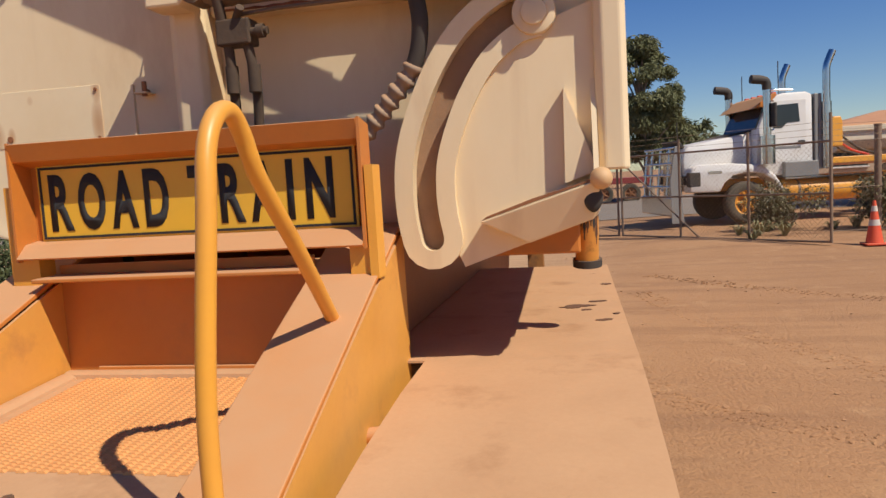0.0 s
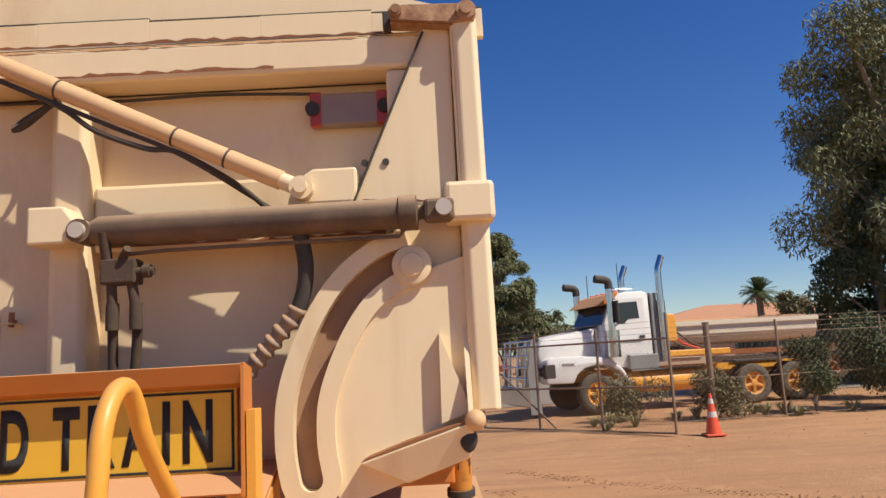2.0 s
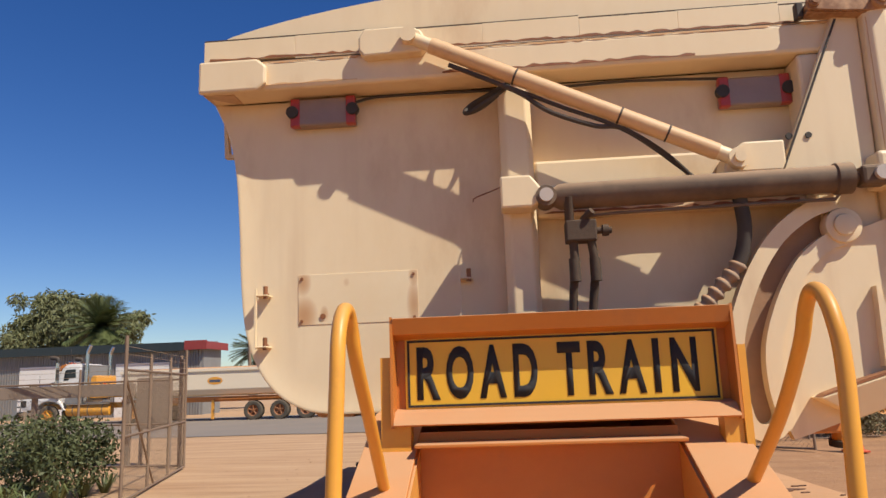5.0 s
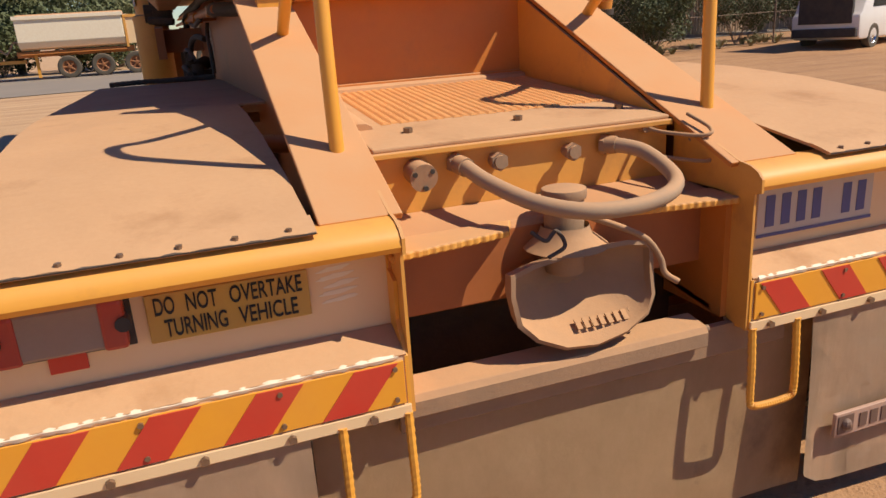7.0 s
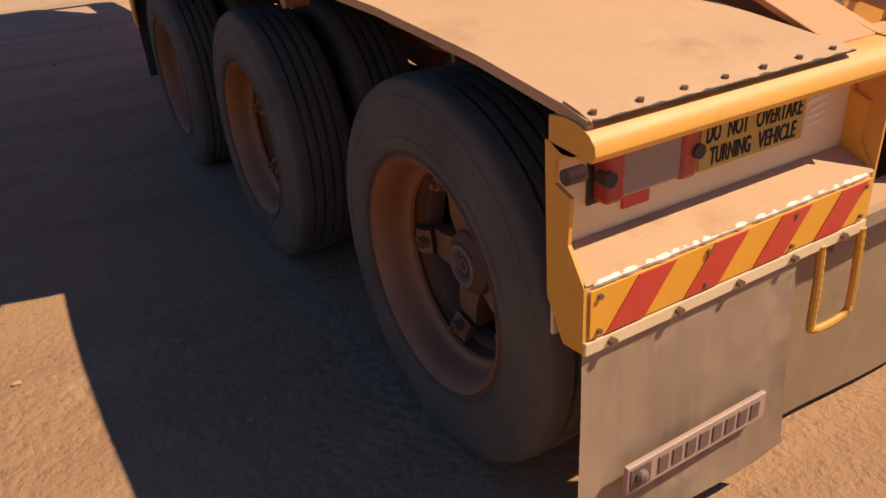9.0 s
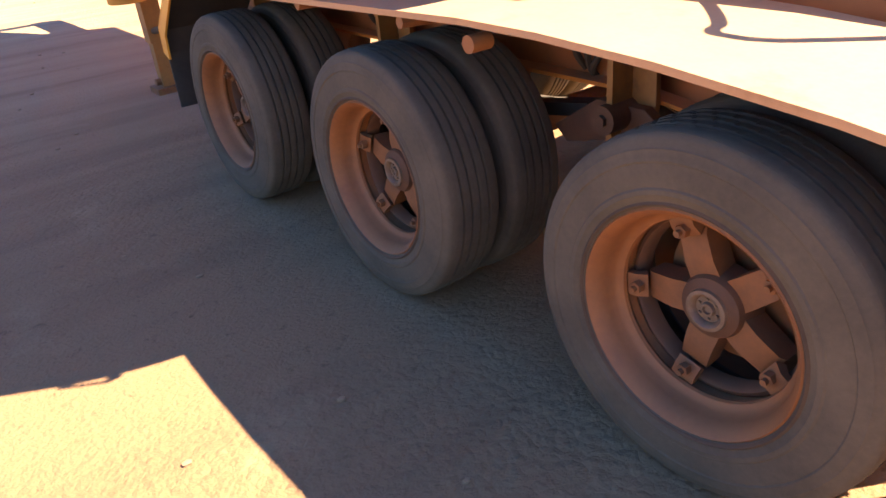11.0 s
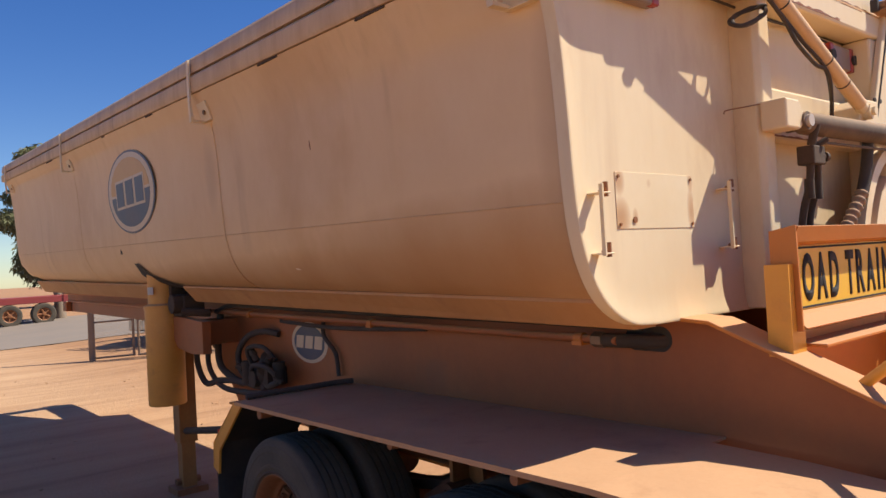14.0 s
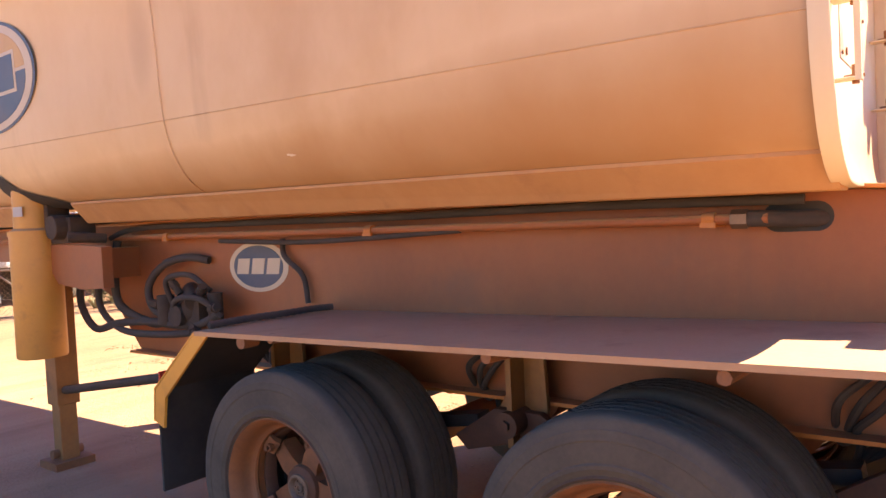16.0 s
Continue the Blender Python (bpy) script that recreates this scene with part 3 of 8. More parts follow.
def tub_side(y, z):
    """Where the left side of the tub stands at a place along it and a height."""
    pts = tub_outline(y, 0.055)
    for (xa, za), (xb, zb) in zip(pts[2:], pts[3:]):
        if za <= z <= zb:
            return xa + (xb - xa) * (z - za) / (zb - za)
    return pts[-1][0]


SHORT = 0.82  # unseen tipping side cut short so that its ground shadow fits


def tub_mesh():
    bm = bmesh.new()
    stations = [1.49, 1.9, 2.6, 3.4, 4.15, 4.2, 4.25, 5.2, 6.4, 7.6, 8.8, 10.2, 11.0, 11.25, 11.35]
    rings = []
    for i, y in enumerate(stations):
        half = tub_outline(y, 0.055)
        if y > 10.9:
            lift = {11.0: 0.0, 11.25: 0.07, 11.35: 0.2}[y]
            half = [(x, max(z, half[0][1] + lift)) for x, z in half]
        dent = 0.006 if y == 4.2 else 0.0
        ring = [(x + dent, y, z) for x, z in half[::-1]] + [(-x - dent, 1.47 + (y - 1.47) * SHORT, z) for x, z in half[1:]]
        rings.append([bm.verts.new(p) for p in ring])
    for a, b in zip(rings, rings[1:]):
        for i in range(len(a) - 1):
            bm.faces.new((a[i], a[i + 1], b[i + 1], b[i]))
    bm.faces.new(rings[0])
    bm.faces.new(rings[-1][::-1])
    return bm


tub = part("tub", tub_mesh(), TUB, trailer, "cream tub stained with red dust")


def dish_mesh(steps):
    """The pressed rear end: the tub's outline drawn in step by step, each step (inset, place along y), then closed."""
    half = [(x * 1.004, z) for x, z in tub_outline(1.47)]
    loop = [Vector(p) for p in half[::-1] + [(-x, z) for x, z in half[1:]]]
    bm = bmesh.new()
    rows, count = [], len(loop)
    for inset, y in steps:
        row = []
        for i, p in enumerate(loop):
            d = (loop[(i + 1) % count] - loop[i - 1]).normalized()
            row.append(bm.verts.new((p.x - d.y * inset, y, p.y + d.x * inset) if 0 < i < count - 1 else (p.x * (1 - inset), y, p.y)))
        rows.append(row)
    for a, b in zip(rows, rows[1:]):
        for i in range(count):
            bm.faces.new((a[i], a[(i + 1) % count], b[(i + 1) % count], b[i]))
    bm.faces.new(rows[-1])
    return bm


rear_face = part("rear_face", dish_mesh([(0.0, 1.51), (0.0, 1.466), (0.0015, 1.4625), (0.005, 1.4612), (0.012, 1.462), (0.03, 1.4655), (0.06, 1.470), (0.11, 1.473)]), CREAM, trailer, "cream pressed rear wall with rolled edges")

# long top rail and lid on both sides
for s, side in ((-1, "left"), (1, "right")):
    bm = bmesh.new()
    prof = [(1.105, 0.0), (1.225, 0.005), (1.235, 0.02), (1.235, 0.095), (1.22, 0.112), (1.105, 0.112)]
    for y0, y1 in ((1.36, 11.5 if s < 0 else 9.6),):
        v = [[bm.verts.new((s * x, y, rail_line(y, z))) for x, z in prof] for y in (y0, y1)]
        for i in range(len(prof)):
            bm.faces.new((v[0][i], v[0][(i + 1) % 6], v[1][(i + 1) % 6], v[1][i]))
        bm.faces.new(v[0])
        bm.faces.new(v[1][::-1])
    part("top_rail", bm, RAILTOP, trailer)
    bm = bmesh.new()
    prof = [(1.10, 0.125), (1.222, 0.125), (1.228, 0.14), (1.222, 0.205), (1.21, 0.22), (1.10, 0.22)]
    v = [[bm.verts.new((s * x, y, rail_line(y, z))) for x, z in prof] for y in (1.372, 11.5 if s < 0 else 9.6)]
    for i in range(len(prof)):
        bm.faces.new((v[0][i], v[0][(i + 1) % 6], v[1][(i + 1) % 6], v[1][i]))
    bm.faces.new(v[0])
    bm.faces.new(v[1][::-1])
    part("lid_rail", bm, RAILTOP, trailer, "cream lid rail with rust streaks")
    # brackets that hang from the rail
    for y in (1.62, 4.25, 7.75, 11.1) if s < 0 else (1.62, 4.25, 7.75):
        z = rail_line(y, 0)
        b = part("lid_bracket", prism([(s * 1.237, z - 0.05), (s * 1.237, z + 0.20), (s * 1.249, z + 0.20), (s * 1.249, z - 0.04), (s * 1.243, z - 0.17), (s * 1.14, z - 0.17), (s * 1.14, z - 0.16), (s * 1.225, z - 0.155)], "y", y + 0.005, y + 0.035), CREAM, trailer, smooth=False)
        part("foot_plate", prism([(s * 1.145, z - 0.172), (s * 1.172, z - 0.172), (s * 1.172, z - 0.166), (s * 1.163, z - 0.166), (s * 1.200, z - 0.06), (s * 1.180, z - 0.06)], "y", y - 0.10, y + 0.034), CREAM, b, smooth=False, bevel=0.002)
        part("bolt", rod((s * 1.172, y - 0.05, z - 0.118), (s * 1.190, y - 0.05, z - 0.121), 0.015, seg=6), BOLT, b)

# side door that closes the tub's tipping side
door_z = [(y, 1.565 + 0.026 * (y - 1.47)) for y in (1.515, 9.55)]
part("side_door", prism(door_z + [(y, rail_line(y, -0.004)) for y in (9.55, 1.515)], "x", 1.165, 1.192), CREAM, trailer, "cream flat side door", smooth=False)

# domed lid
bm = bmesh.new()
rings = []
for y in (1.38, 6.0, 11.45):
    ring = []
    for i in range(25):
        u = i / 24
        x = -1.222 + 2.51 * u
        yy = y if y < 2 else y - 0.188 * (y - 1.4) * u
        crown = 0.19 * math.sin(math.pi * min(1, max(0, u))) ** 0.75
        ring.append(bm.verts.new((x, yy, rail_line(yy, 0.215) + crown - 0.035 * u)))
    ring += [bm.verts.new((1.28, yy, rail_line(yy, 0.13))), bm.verts.new((-1.215, y, rail_line(y, 0.13)))]
    rings.append(ring)
for a, b in zip(rings, rings[1:]):
    for i in range(len(a)):
        bm.faces.new((a[i], a[(i + 1) % len(a)], b[(i + 1) % len(a)], b[i]))
bm.faces.new(rings[0])
bm.faces.new(rings[-1][::-1])
lid = part("lid", bm, CREAM, trailer, "domed cream tub lid")
part("lid_stop", rod((-0.02, 1.42, 3.14), (-0.05, 1.37, 3.24), 0.016, rod((0.01, 1.42, 3.155), (-0.02, 1.42, 3.185), 0.03)), BLACK, lid)
# unseen board added to stop sun leaking between tub and lid
bm = bmesh.new()
board = [bm.verts.new((x, y, z)) for x, y in ((-1.21, 11.37), (1.19, 9.54)) for z in (rail_line(y, -0.05), rail_line(y, 0.16))]
bm.faces.new((board[0], board[2], board[3], board[1]))
bmesh.ops.solidify(bm, geom=bm.faces[:], thickness=0.03)
part("front_board", bm, CREAM, trailer, smooth=False)
# lower rear band of the lid, in pieces with steps
for i in range(7):
    x0 = -1.225 + i * 0.36
    part("lid_band", box(x0 + 0.001, x0 + 0.361, 1.352, 1.378, 2.905 - 0.006 * i, 2.99 + (0.006 if i % 2 else 0) - 0.004 * i), CREAM, lid, smooth=False, bevel=0.0015)
    zt = 2.99 + (0.006 if i % 2 else 0) - 0.004 * i
    # dark strip paints the shaded gap above each piece of the band
    part("lid_gap", box(x0 + 0.001, x0 + 0.361, 1.354, 1.3795, zt + 0.0005, zt + (0.0045 if i % 2 else 0.0065)), GREASE, lid, smooth=False)

# the same below the band: a dark strip for the gap's shade
part("lid_seal", box(-1.21, 1.215, 1.3455, 1.379, 2.8855, 2.8925), GREASE, lid, "dark strip painted as the shaded gap under the lid", smooth=False)

# rear wall frame: top band, column, middle band, right column
part("top_band", box(-1.222, 1.25, 1.335, 1.476, 2.772, 2.885), CREAM, trailer, smooth=False, bevel=0.014)
part("top_block", prism([(-1.228, 2.762), (-1.0, 2.762), (-0.965, 2.79), (-0.965, 2.86), (-1.0, 2.89), (-1.228, 2.89)], "y", 1.31, 1.334), CREAM, trailer, smooth=False, bevel=0.01)
part("column", prism([(-0.10, 1.38), (-0.075, 1.36), (0.0, 1.36), (0.02, 1.38), (0.02, 1.476), (-0.10, 1.476)], "z", 1.56, 2.772), CREAM, trailer, smooth=False, bevel=0.006)
part("middle_band", box(0.021, 0.974, 1.410, 1.476, 2.235, 2.45), CREAM, trailer, smooth=False, bevel=0.012)
part("corner_column", box(0.975, 1.185, 1.346, 1.476, 1.56, 2.771), CREAM, trailer, smooth=False, bevel=0.012)
part("post_plate", prism([(0.86, 2.33), (1.18, 2.30), (1.185, 2.90), (1.10, 2.90), (1.06, 2.80)], "y", 1.315, 1.345), CREAM, trailer, "tall sloping cream plate", smooth=False, bevel=0.008)
part("plate_bolt", rod((0.90, 1.317, 2.455), (0.90, 1.309, 2.455), 0.011), BLACK, trailer)
part("plate_bolt", rod((0.965, 1.317, 2.455), (0.965, 1.309, 2.455), 0.011), BLACK, trailer)
part("stay_rod", rod((0.862, 1.30, 2.33), (1.10, 1.30, 2.87), 0.0042), BLACK, trailer)
pillar = part("corner_pillar", prism([(1.1855, 1.285), (1.205, 1.268), (1.255, 1.265), (1.27, 1.28), (1.27, 1.5), (1.1855, 1.5)], "z", 1.69, 2.90), CREAM, trailer, smooth=False, bevel=0.006)
part("pillar_block", box(1.14, 1.287, 1.228, 1.34, 2.244, 2.364), CREAM, trailer, smooth=False, bevel=0.014)
part("cylinder_block", prism([(-0.107, 2.242), (0.0, 2.242), (0.035, 2.262), (0.035, 2.31), (0.0, 2.357), (-0.107, 2.357)], "y", 1.26, 1.362), CREAM, trailer, smooth=False, bevel=0.008)

# slotted curved arm plate
LINE = curve_points([(1.03, 0, 2.15), (0.955, 0, 2.13), (0.86, 0, 2.06), (0.785, 0, 1.955), (0.732, 0, 1.84), (0.705, 0, 1.75), (0.697, 0, 1.67), (0.70, 0, 1.59), (0.712, 0, 1.52)], 4)


def offset_loop(w):
    a, b = [], []
    for i, p in enumerate(LINE):
        d = (LINE[min(i + 1, len(LINE) - 1)] - LINE[max(i - 1, 0)]).normalized()
        nrm = Vector((d.z, 0, -d.x))
        a.append(p + nrm * w)
        b.append(p - nrm * w)
    d = (LINE[-1] - LINE[-2]).normalized()
    nrm = Vector((d.z, 0, -d.x))
    cap = [LINE[-1] + nrm * (w * math.cos(t)) + d * (w * math.sin(t)) for t in (math.pi * k / 8 for k in range(1, 8))]
    return a + cap + b[::-1]


def rim_mesh(w0, w1, y0, y1):
    bm = bmesh.new()
    o, i = offset_loop(w1), offset_loop(w0)
    v = [[bm.verts.new((p.x, y, p.z)) for p in loop] for loop in (o, i) for y in (y0, y1)]
    for k in range(len(o) - 1):
        bm.faces.new((v[0][k], v[0][k + 1], v[2][k + 1], v[2][k]))
        bm.faces.new((v[1][k], v[3][k], v[3][k + 1], v[1][k + 1]))
        bm.faces.new((v[0][k], v[1][k], v[1][k + 1], v[0][k + 1]))
        bm.faces.new((v[2][k], v[2][k + 1], v[3][k + 1], v[3][k]))
    for k in (0, len(o) - 1):
        bm.faces.new((v[0][k], v[1][k], v[3][k], v[2][k]))
    return bm


arm = part("slotted_arm", rim_mesh(0.034, 0.088, 1.297, 1.3465), CREAM, trailer, "cream curved plate with a long slot", bevel=0)
inner = [(p.x, p.z) for p in offset_loop(0.05)]
n_line = len(LINE)
inner_side = min((inner[:n_line], inner[-n_line:][::-1]), key=lambda s: -sum(p[0] for p in s))
plate_pts = inner_side + [(0.80, 1.435), (1.17, 1.56), (1.19, 1.70), (1.19, 2.15)]
part("arm_web", prism(plate_pts, "y", 1.312, 1.3455), CREAM, trailer, smooth=False)
boss = part("pivot_boss", rod((1.03, 1.285, 2.127), (1.03, 1.34, 2.127), 0.06, seg=32), CREAM, trailer, bevel=0.006)
# brown in place of cream, so that the slot looks shaded
part("slot_back", prism([(p.x, p.z) for p in offset_loop(0.045)], "y", 1.347, 1.349), STEELDUST, trailer, "brown backing that paints the shade inside the slot", smooth=False)
part("pivot_pin", rod((1.03, 1.274, 2.127), (1.03, 1.287, 2.127), 0.036, seg=24), CREAM, boss, bevel=0.004)
part("gusset", prism([(1.095, 1.66), (1.185, 1.69), (1.10, 1.92)], "y", 1.277, 1.3125), CREAM, trailer, smooth=False)
part("gusset_fin", prism([(1.311, 1.66), (1.22, 1.68), (1.311, 1.94)], "x", 1.172, 1.186), CREAM, trailer, smooth=False)
ledge = prism([(0.86, 1.568), (1.165, 1.66), (1.185, 1.65), (1.185, 1.60), (1.17, 1.56), (0.99, 1.50)], "y", 1.235, 1.315)
for v in ledge.verts:
    top = 1.568 + (v.co.x - 0.86) * 0.302
    if v.co.y < 1.25:
        v.co.y = min(1.28, 1.22 + 0.45 * (top - v.co.z))
part("catch_ledge", ledge, CREAM, trailer, "cream ledge with oily rust along its top", smooth=False, bevel=0.005)


def placed_ball(c, size):
    bm = ball((0, 0, 0), 1.0)
    for v in bm.verts:
        v.co = Vector((c[0] + v.co.x * size[0] * (1 + 0.2 * v.co.z), c[1] + v.co.y * size[1], c[2] + v.co.z * size[2]))
    return bm


knob = part("knob", ball((1.19, 1.222, 1.669), 0.03), TUB, trailer, bevel=0)
latch = part("latch_post", rod((1.15, 1.79, 1.385), (1.155, 1.745, 1.60), 0.04, seg=20), LATCHM, trailer, "worn yellow latch post smeared with black grease")
smear = random.Random(64)
for k in range(9):
    # runs of grease down the post, each a ragged patch lying on its round face
    a0, top, low, wide = -2.6 + 0.27 * k, 1.585 - smear.uniform(0, 0.02), 1.42 + smear.uniform(-0.02, 0.11), smear.uniform(0.12, 0.2)
    bm = bmesh.new()
    strip = []
    for i in range(9):
        z = top + (low - top) * i / 8
        c = Vector((1.15, 1.79, 1.385)).lerp(Vector((1.155, 1.745, 1.60)), (z - 1.385) / 0.215)
        half = wide * smear.uniform(0.5, 1.0) * (1.0 if i < 7 else 0.35)
        strip.append([bm.verts.new((c.x + 0.0412 * math.cos(a), c.y + 0.0412 * math.sin(a), z)) for a in (a0 - half, a0, a0 + half)])
    for ra, rb in zip(strip, strip[1:]):
        for i in range(2):
            bm.faces.new((ra[i], ra[i + 1], rb[i + 1], rb[i]))
    part("grease", bm, (BLACK, HUBM, GREASE)[k % 3], latch, "dark grease run")
part("grease_blob", placed_ball((1.168, 1.243, 1.612), (0.026, 0.012, 0.034)), BLACK, trailer, "black grease on the catch ledge")
part("ledge_rust", prism([(0.865, 1.5705), (1.165, 1.6625), (1.165, 1.667), (1.0, 1.622), (0.88, 1.581)], "y", 1.226, 1.284), RIM, trailer, "rusty dirt along the ledge", smooth=False)
part("latch_foot", rod((1.15, 1.792, 1.365), (1.1503, 1.789, 1.39), 0.05, seg=20), BLACK, latch)
part("latch_beam", box(0.55, 1.13, 1.70, 1.82, 1.42, 1.53), ORANGE, trailer, smooth=False, bevel=0.008)

# rear lamps high on the wall
for x, z, y in ((-0.775, 2.705, 1.452), (0.845, 2.675, 1.452)):
    lamp = part("rear_lamp", box(x - 0.125, x + 0.125, y - 0.03, y + 0.022, z - 0.055, z + 0.055), LENSGREY, trailer, "faded rear lamp with red ends", smooth=False, bevel=0.008)
    for s in (-1, 1):
        part("lens", box(x + s * 0.125 - (0.035 if s > 0 else 0.003), x + s * 0.125 + (0.003 if s > 0 else 0.035), y - 0.034, y - 0.002, z - 0.058, z + 0.058), LENSRED, lamp, smooth=False, bevel=0.006)
        part("lens_cap", rod((x + s * 0.118, y - 0.045, z), (x + s * 0.118, y - 0.02, z), 0.024), BLACK, lamp)

# access plate and two grab handles
plate = part("access_plate", box(-0.885, -0.43, 1.4708, 1.4728, 1.885, 2.075), PLATEM, trailer, "bolted cream plate with rusty corners", smooth=False, bevel=0.001)
for x in (-0.87, -0.445):
    for z in (1.90, 2.06):
        part("bolt", rod((x, 1.4695, z), (x, 1.4657, z), 0.006, seg=6), RIM, plate)
part("rust_spot", rod((-0.79, 1.4695, 1.915), (-0.79, 1.4663, 1.915), 0.011, seg=9), RIM, plate)
for x, z0, z1 in ((-1.03, 1.80, 2.02), (-0.27, 1.80, 2.05)):
    h = part("grab_handle", prism([(x - 0.0035, 1.422), (x - 0.0035, 1.408), (x + 0.0035, 1.408), (x + 0.0035, 1.422)], "z", z0, z1 + 0.004), CREAM, trailer, smooth=False)
    for z in (z0, z1 - 0.03):
        part("clip", rod((x + 0.034, 1.425, z - 0.004), (x + 0.034, 1.425, z + 0.042), 0.0085, rod((x + 0.034, 1.425, z + 0.014), (x + 0.034, 1.45, z + 0.014), 0.006, seg=8), seg=10), RIM, h)
        part("bracket", box(x - 0.0035, x + 0.045, 1.410, 1.4715, z + 0.004, z + 0.010), CREAM, h, smooth=False, bevel=0.003)

# horizontal ram
ram = part("door_ram", lathe([(0, 0), (0, 0.03), (0.03, 0.046), (0.93, 0.046), (0.935, 0.053), (0.985, 0.053), (0.99, 0.022), (1.03, 0.022)],
           m=Matrix.Translation((0.07, 1.292, 2.278)) @ Matrix.Rotation(radians(-2.4), 4, "Z"), seg=32), GREYCYL, trailer, "dusty dark grey hydraulic ram")
part("ram_eye", rod((0.05, 1.252, 2.278), (0.05, 1.335, 2.278), 0.036, seg=24), GREYCYL, ram)
part("ram_pin", rod((0.05, 1.237, 2.278), (0.05, 1.252, 2.278), 0.024), PLATEW, ram)
part("rod_clevis", box(1.075, 1.165, 1.208, 1.275, 2.245, 2.312), GREYCYL, ram, smooth=False, bevel=0.012)
part("ram_pin", rod((1.134, 1.192, 2.28), (1.134, 1.209, 2.28), 0.024), PLATEW, ram)
part("feed_pipe", tube([(0.18, 1.29, 2.205), (0.3, 1.285, 2.21), (1.0, 1.255, 2.21), (1.02, 1.25, 2.235)], 0.006), GREYCYL, ram)
valve = part("valve_block", box(0.11, 0.215, 1.263, 1.333, 2.115, 2.19), GREASE, trailer, "dark valve block with two hoses", smooth=False, bevel=0.006)
part("valve_stem", rod((0.215, 1.28, 2.15), (0.265, 1.28, 2.15), 0.012, rod((0.235, 1.28, 2.15), (0.255, 1.28, 2.15), 0.02)), GREASE, valve)
part("fitting", rod((0.125, 1.28, 2.19), (0.125, 1.255, 2.27), 0.016, rod((0.17, 1.28, 2.19), (0.20, 1.25, 2.215), 0.012)), GREASE, valve)
for pts in ([(0.135, 1.29, 2.12), (0.135, 1.30, 2.03), (0.125, 1.33, 1.90), (0.115, 1.36, 1.6)], [(0.195, 1.29, 2.12), (0.205, 1.30, 2.03), (0.195, 1.33, 1.92), (0.16, 1.36, 1.6)]):
    part("hose", tube(curve_points(pts), 0.015), GREASE, valve)
    part("ferrule", rod(Vector(pts[1]) + Vector((0, 0, 0.03)), Vector(pts[1]) - Vector((0, 0, 0.05)), 0.019), GREASE, valve)
hose_line = curve_points([(0.70, 1.28, 2.25), (0.712, 1.30, 2.13), (0.685, 1.315, 2.02), (0.615, 1.325, 1.935), (0.545, 1.335, 1.86), (0.46, 1.35, 1.78)], 14)
part("thick_hose", tube(hose_line[:30], 0.024), BLACK, trailer)
part("wrapped_hose", tube(curve_points(hose_line[28:], 3), 0.026, rings=lambda i: 1.0 + 0.20 * math.sin(i * 0.42)), HOSE, trailer, "hose wrapped in dusty spiral guard")

# diagonal lid ram
A, B = Vector((-0.415, 1.287, 2.916)), Vector((0.71, 1.287, 2.376))
D = (B - A).normalized()
lram = part("lid_ram", rod(A + D * 0.09, B - D * 0.07, 0.030, seg=24), RAMM, trailer, "dusty cream diagonal hydraulic ram")
part("ram_neck", rod(A, A + D * 0.1, 0.024), CREAM, lram)
part("ram_eye", rod(A + Vector((0, -0.035, 0)), A + Vector((0, 0.12, 0)), 0.03), CREAM, lram)
part("ram_eye", rod(B + Vector((0, -0.03, 0)), B + Vector((0, 0.1, 0)), 0.036), CREAM, lram)
part("ram_pin", rod(B + Vector((0, -0.045, 0)), B + Vector((0, -0.03, 0)), 0.02), CREAM, lram)
part("rod_end", rod(B - D * 0.1, B, 0.026), CREAM, lram)
for k in (0.36, 0.70, 0.85):
    part("clamp", rod(A + D * (1.17 * k), A + D * (1.17 * k + 0.007), 0.0318), DARKHOSE, lram)
part("hose", tube(curve_points([A + D * 0.16 - Vector((0, 0, 0.05)), A + D * 0.42 - Vector((0, 0, 0.055)), A + D * 0.55 - Vector((0, 0, 0.085)), A + D * 0.72 - Vector((0, 0, 0.075)), A + D * 0.83 - Vector((0, 0, 0.045)),
                         A + D * 1.0 - Vector((0, -0.05, 0.06)), A + D * 1.12 - Vector((0, -0.1, 0.10))]), 0.0085), DARKHOSE, lram)
part("hose", tube(curve_points([A + D * 0.4 - Vector((0, 0, 0.05)), A + D * 0.60 - Vector((0, 0, 0.05)), A + D * 0.85 - Vector((0, 0, 0.05)), A + D * 1.12 - Vector((0, -0.1, 0.09))]), 0.0075), DARKHOSE, lram)
ring = [Vector((-0.14 + 0.082 * math.cos(t), 1.355 + 0.030 * math.sin(t) - 0.022 * math.cos(t), 2.686 + 0.040 * math.cos(t) + 0.024 * math.sin(t))) for t in (2 * math.pi * k / 24 for k in range(45))]
part("hose_loop", tube([p + Vector((0.004 * math.sin(i * 0.5), 0.0004 * i, 0.003 * math.cos(i * 0.7))) for i, p in enumerate(ring)], 0.0085, seg=8), BLACK, lram, "loop of spare black hose")
part("bent_wire", tube(curve_points([(-0.02, 1.30, 2.362), (-0.09, 1.36, 2.352), (-0.13, 1.40, 2.345), (-0.20, 1.445, 2.332), (-0.21, 1.452, 2.318)]), 0.0025, seg=6), RIM, trailer, "rusty bent wire")
part("lid_bracket", prism([(-0.585, 2.855), (-0.37, 2.86), (-0.345, 2.89), (-0.37, 2.945), (-0.41, 2.965), (-0.585, 2.965), (-0.605, 2.93), (-0.605, 2.88)], "y", 1.288, 1.3515), CREAM, lram, smooth=False, bevel=0.008)
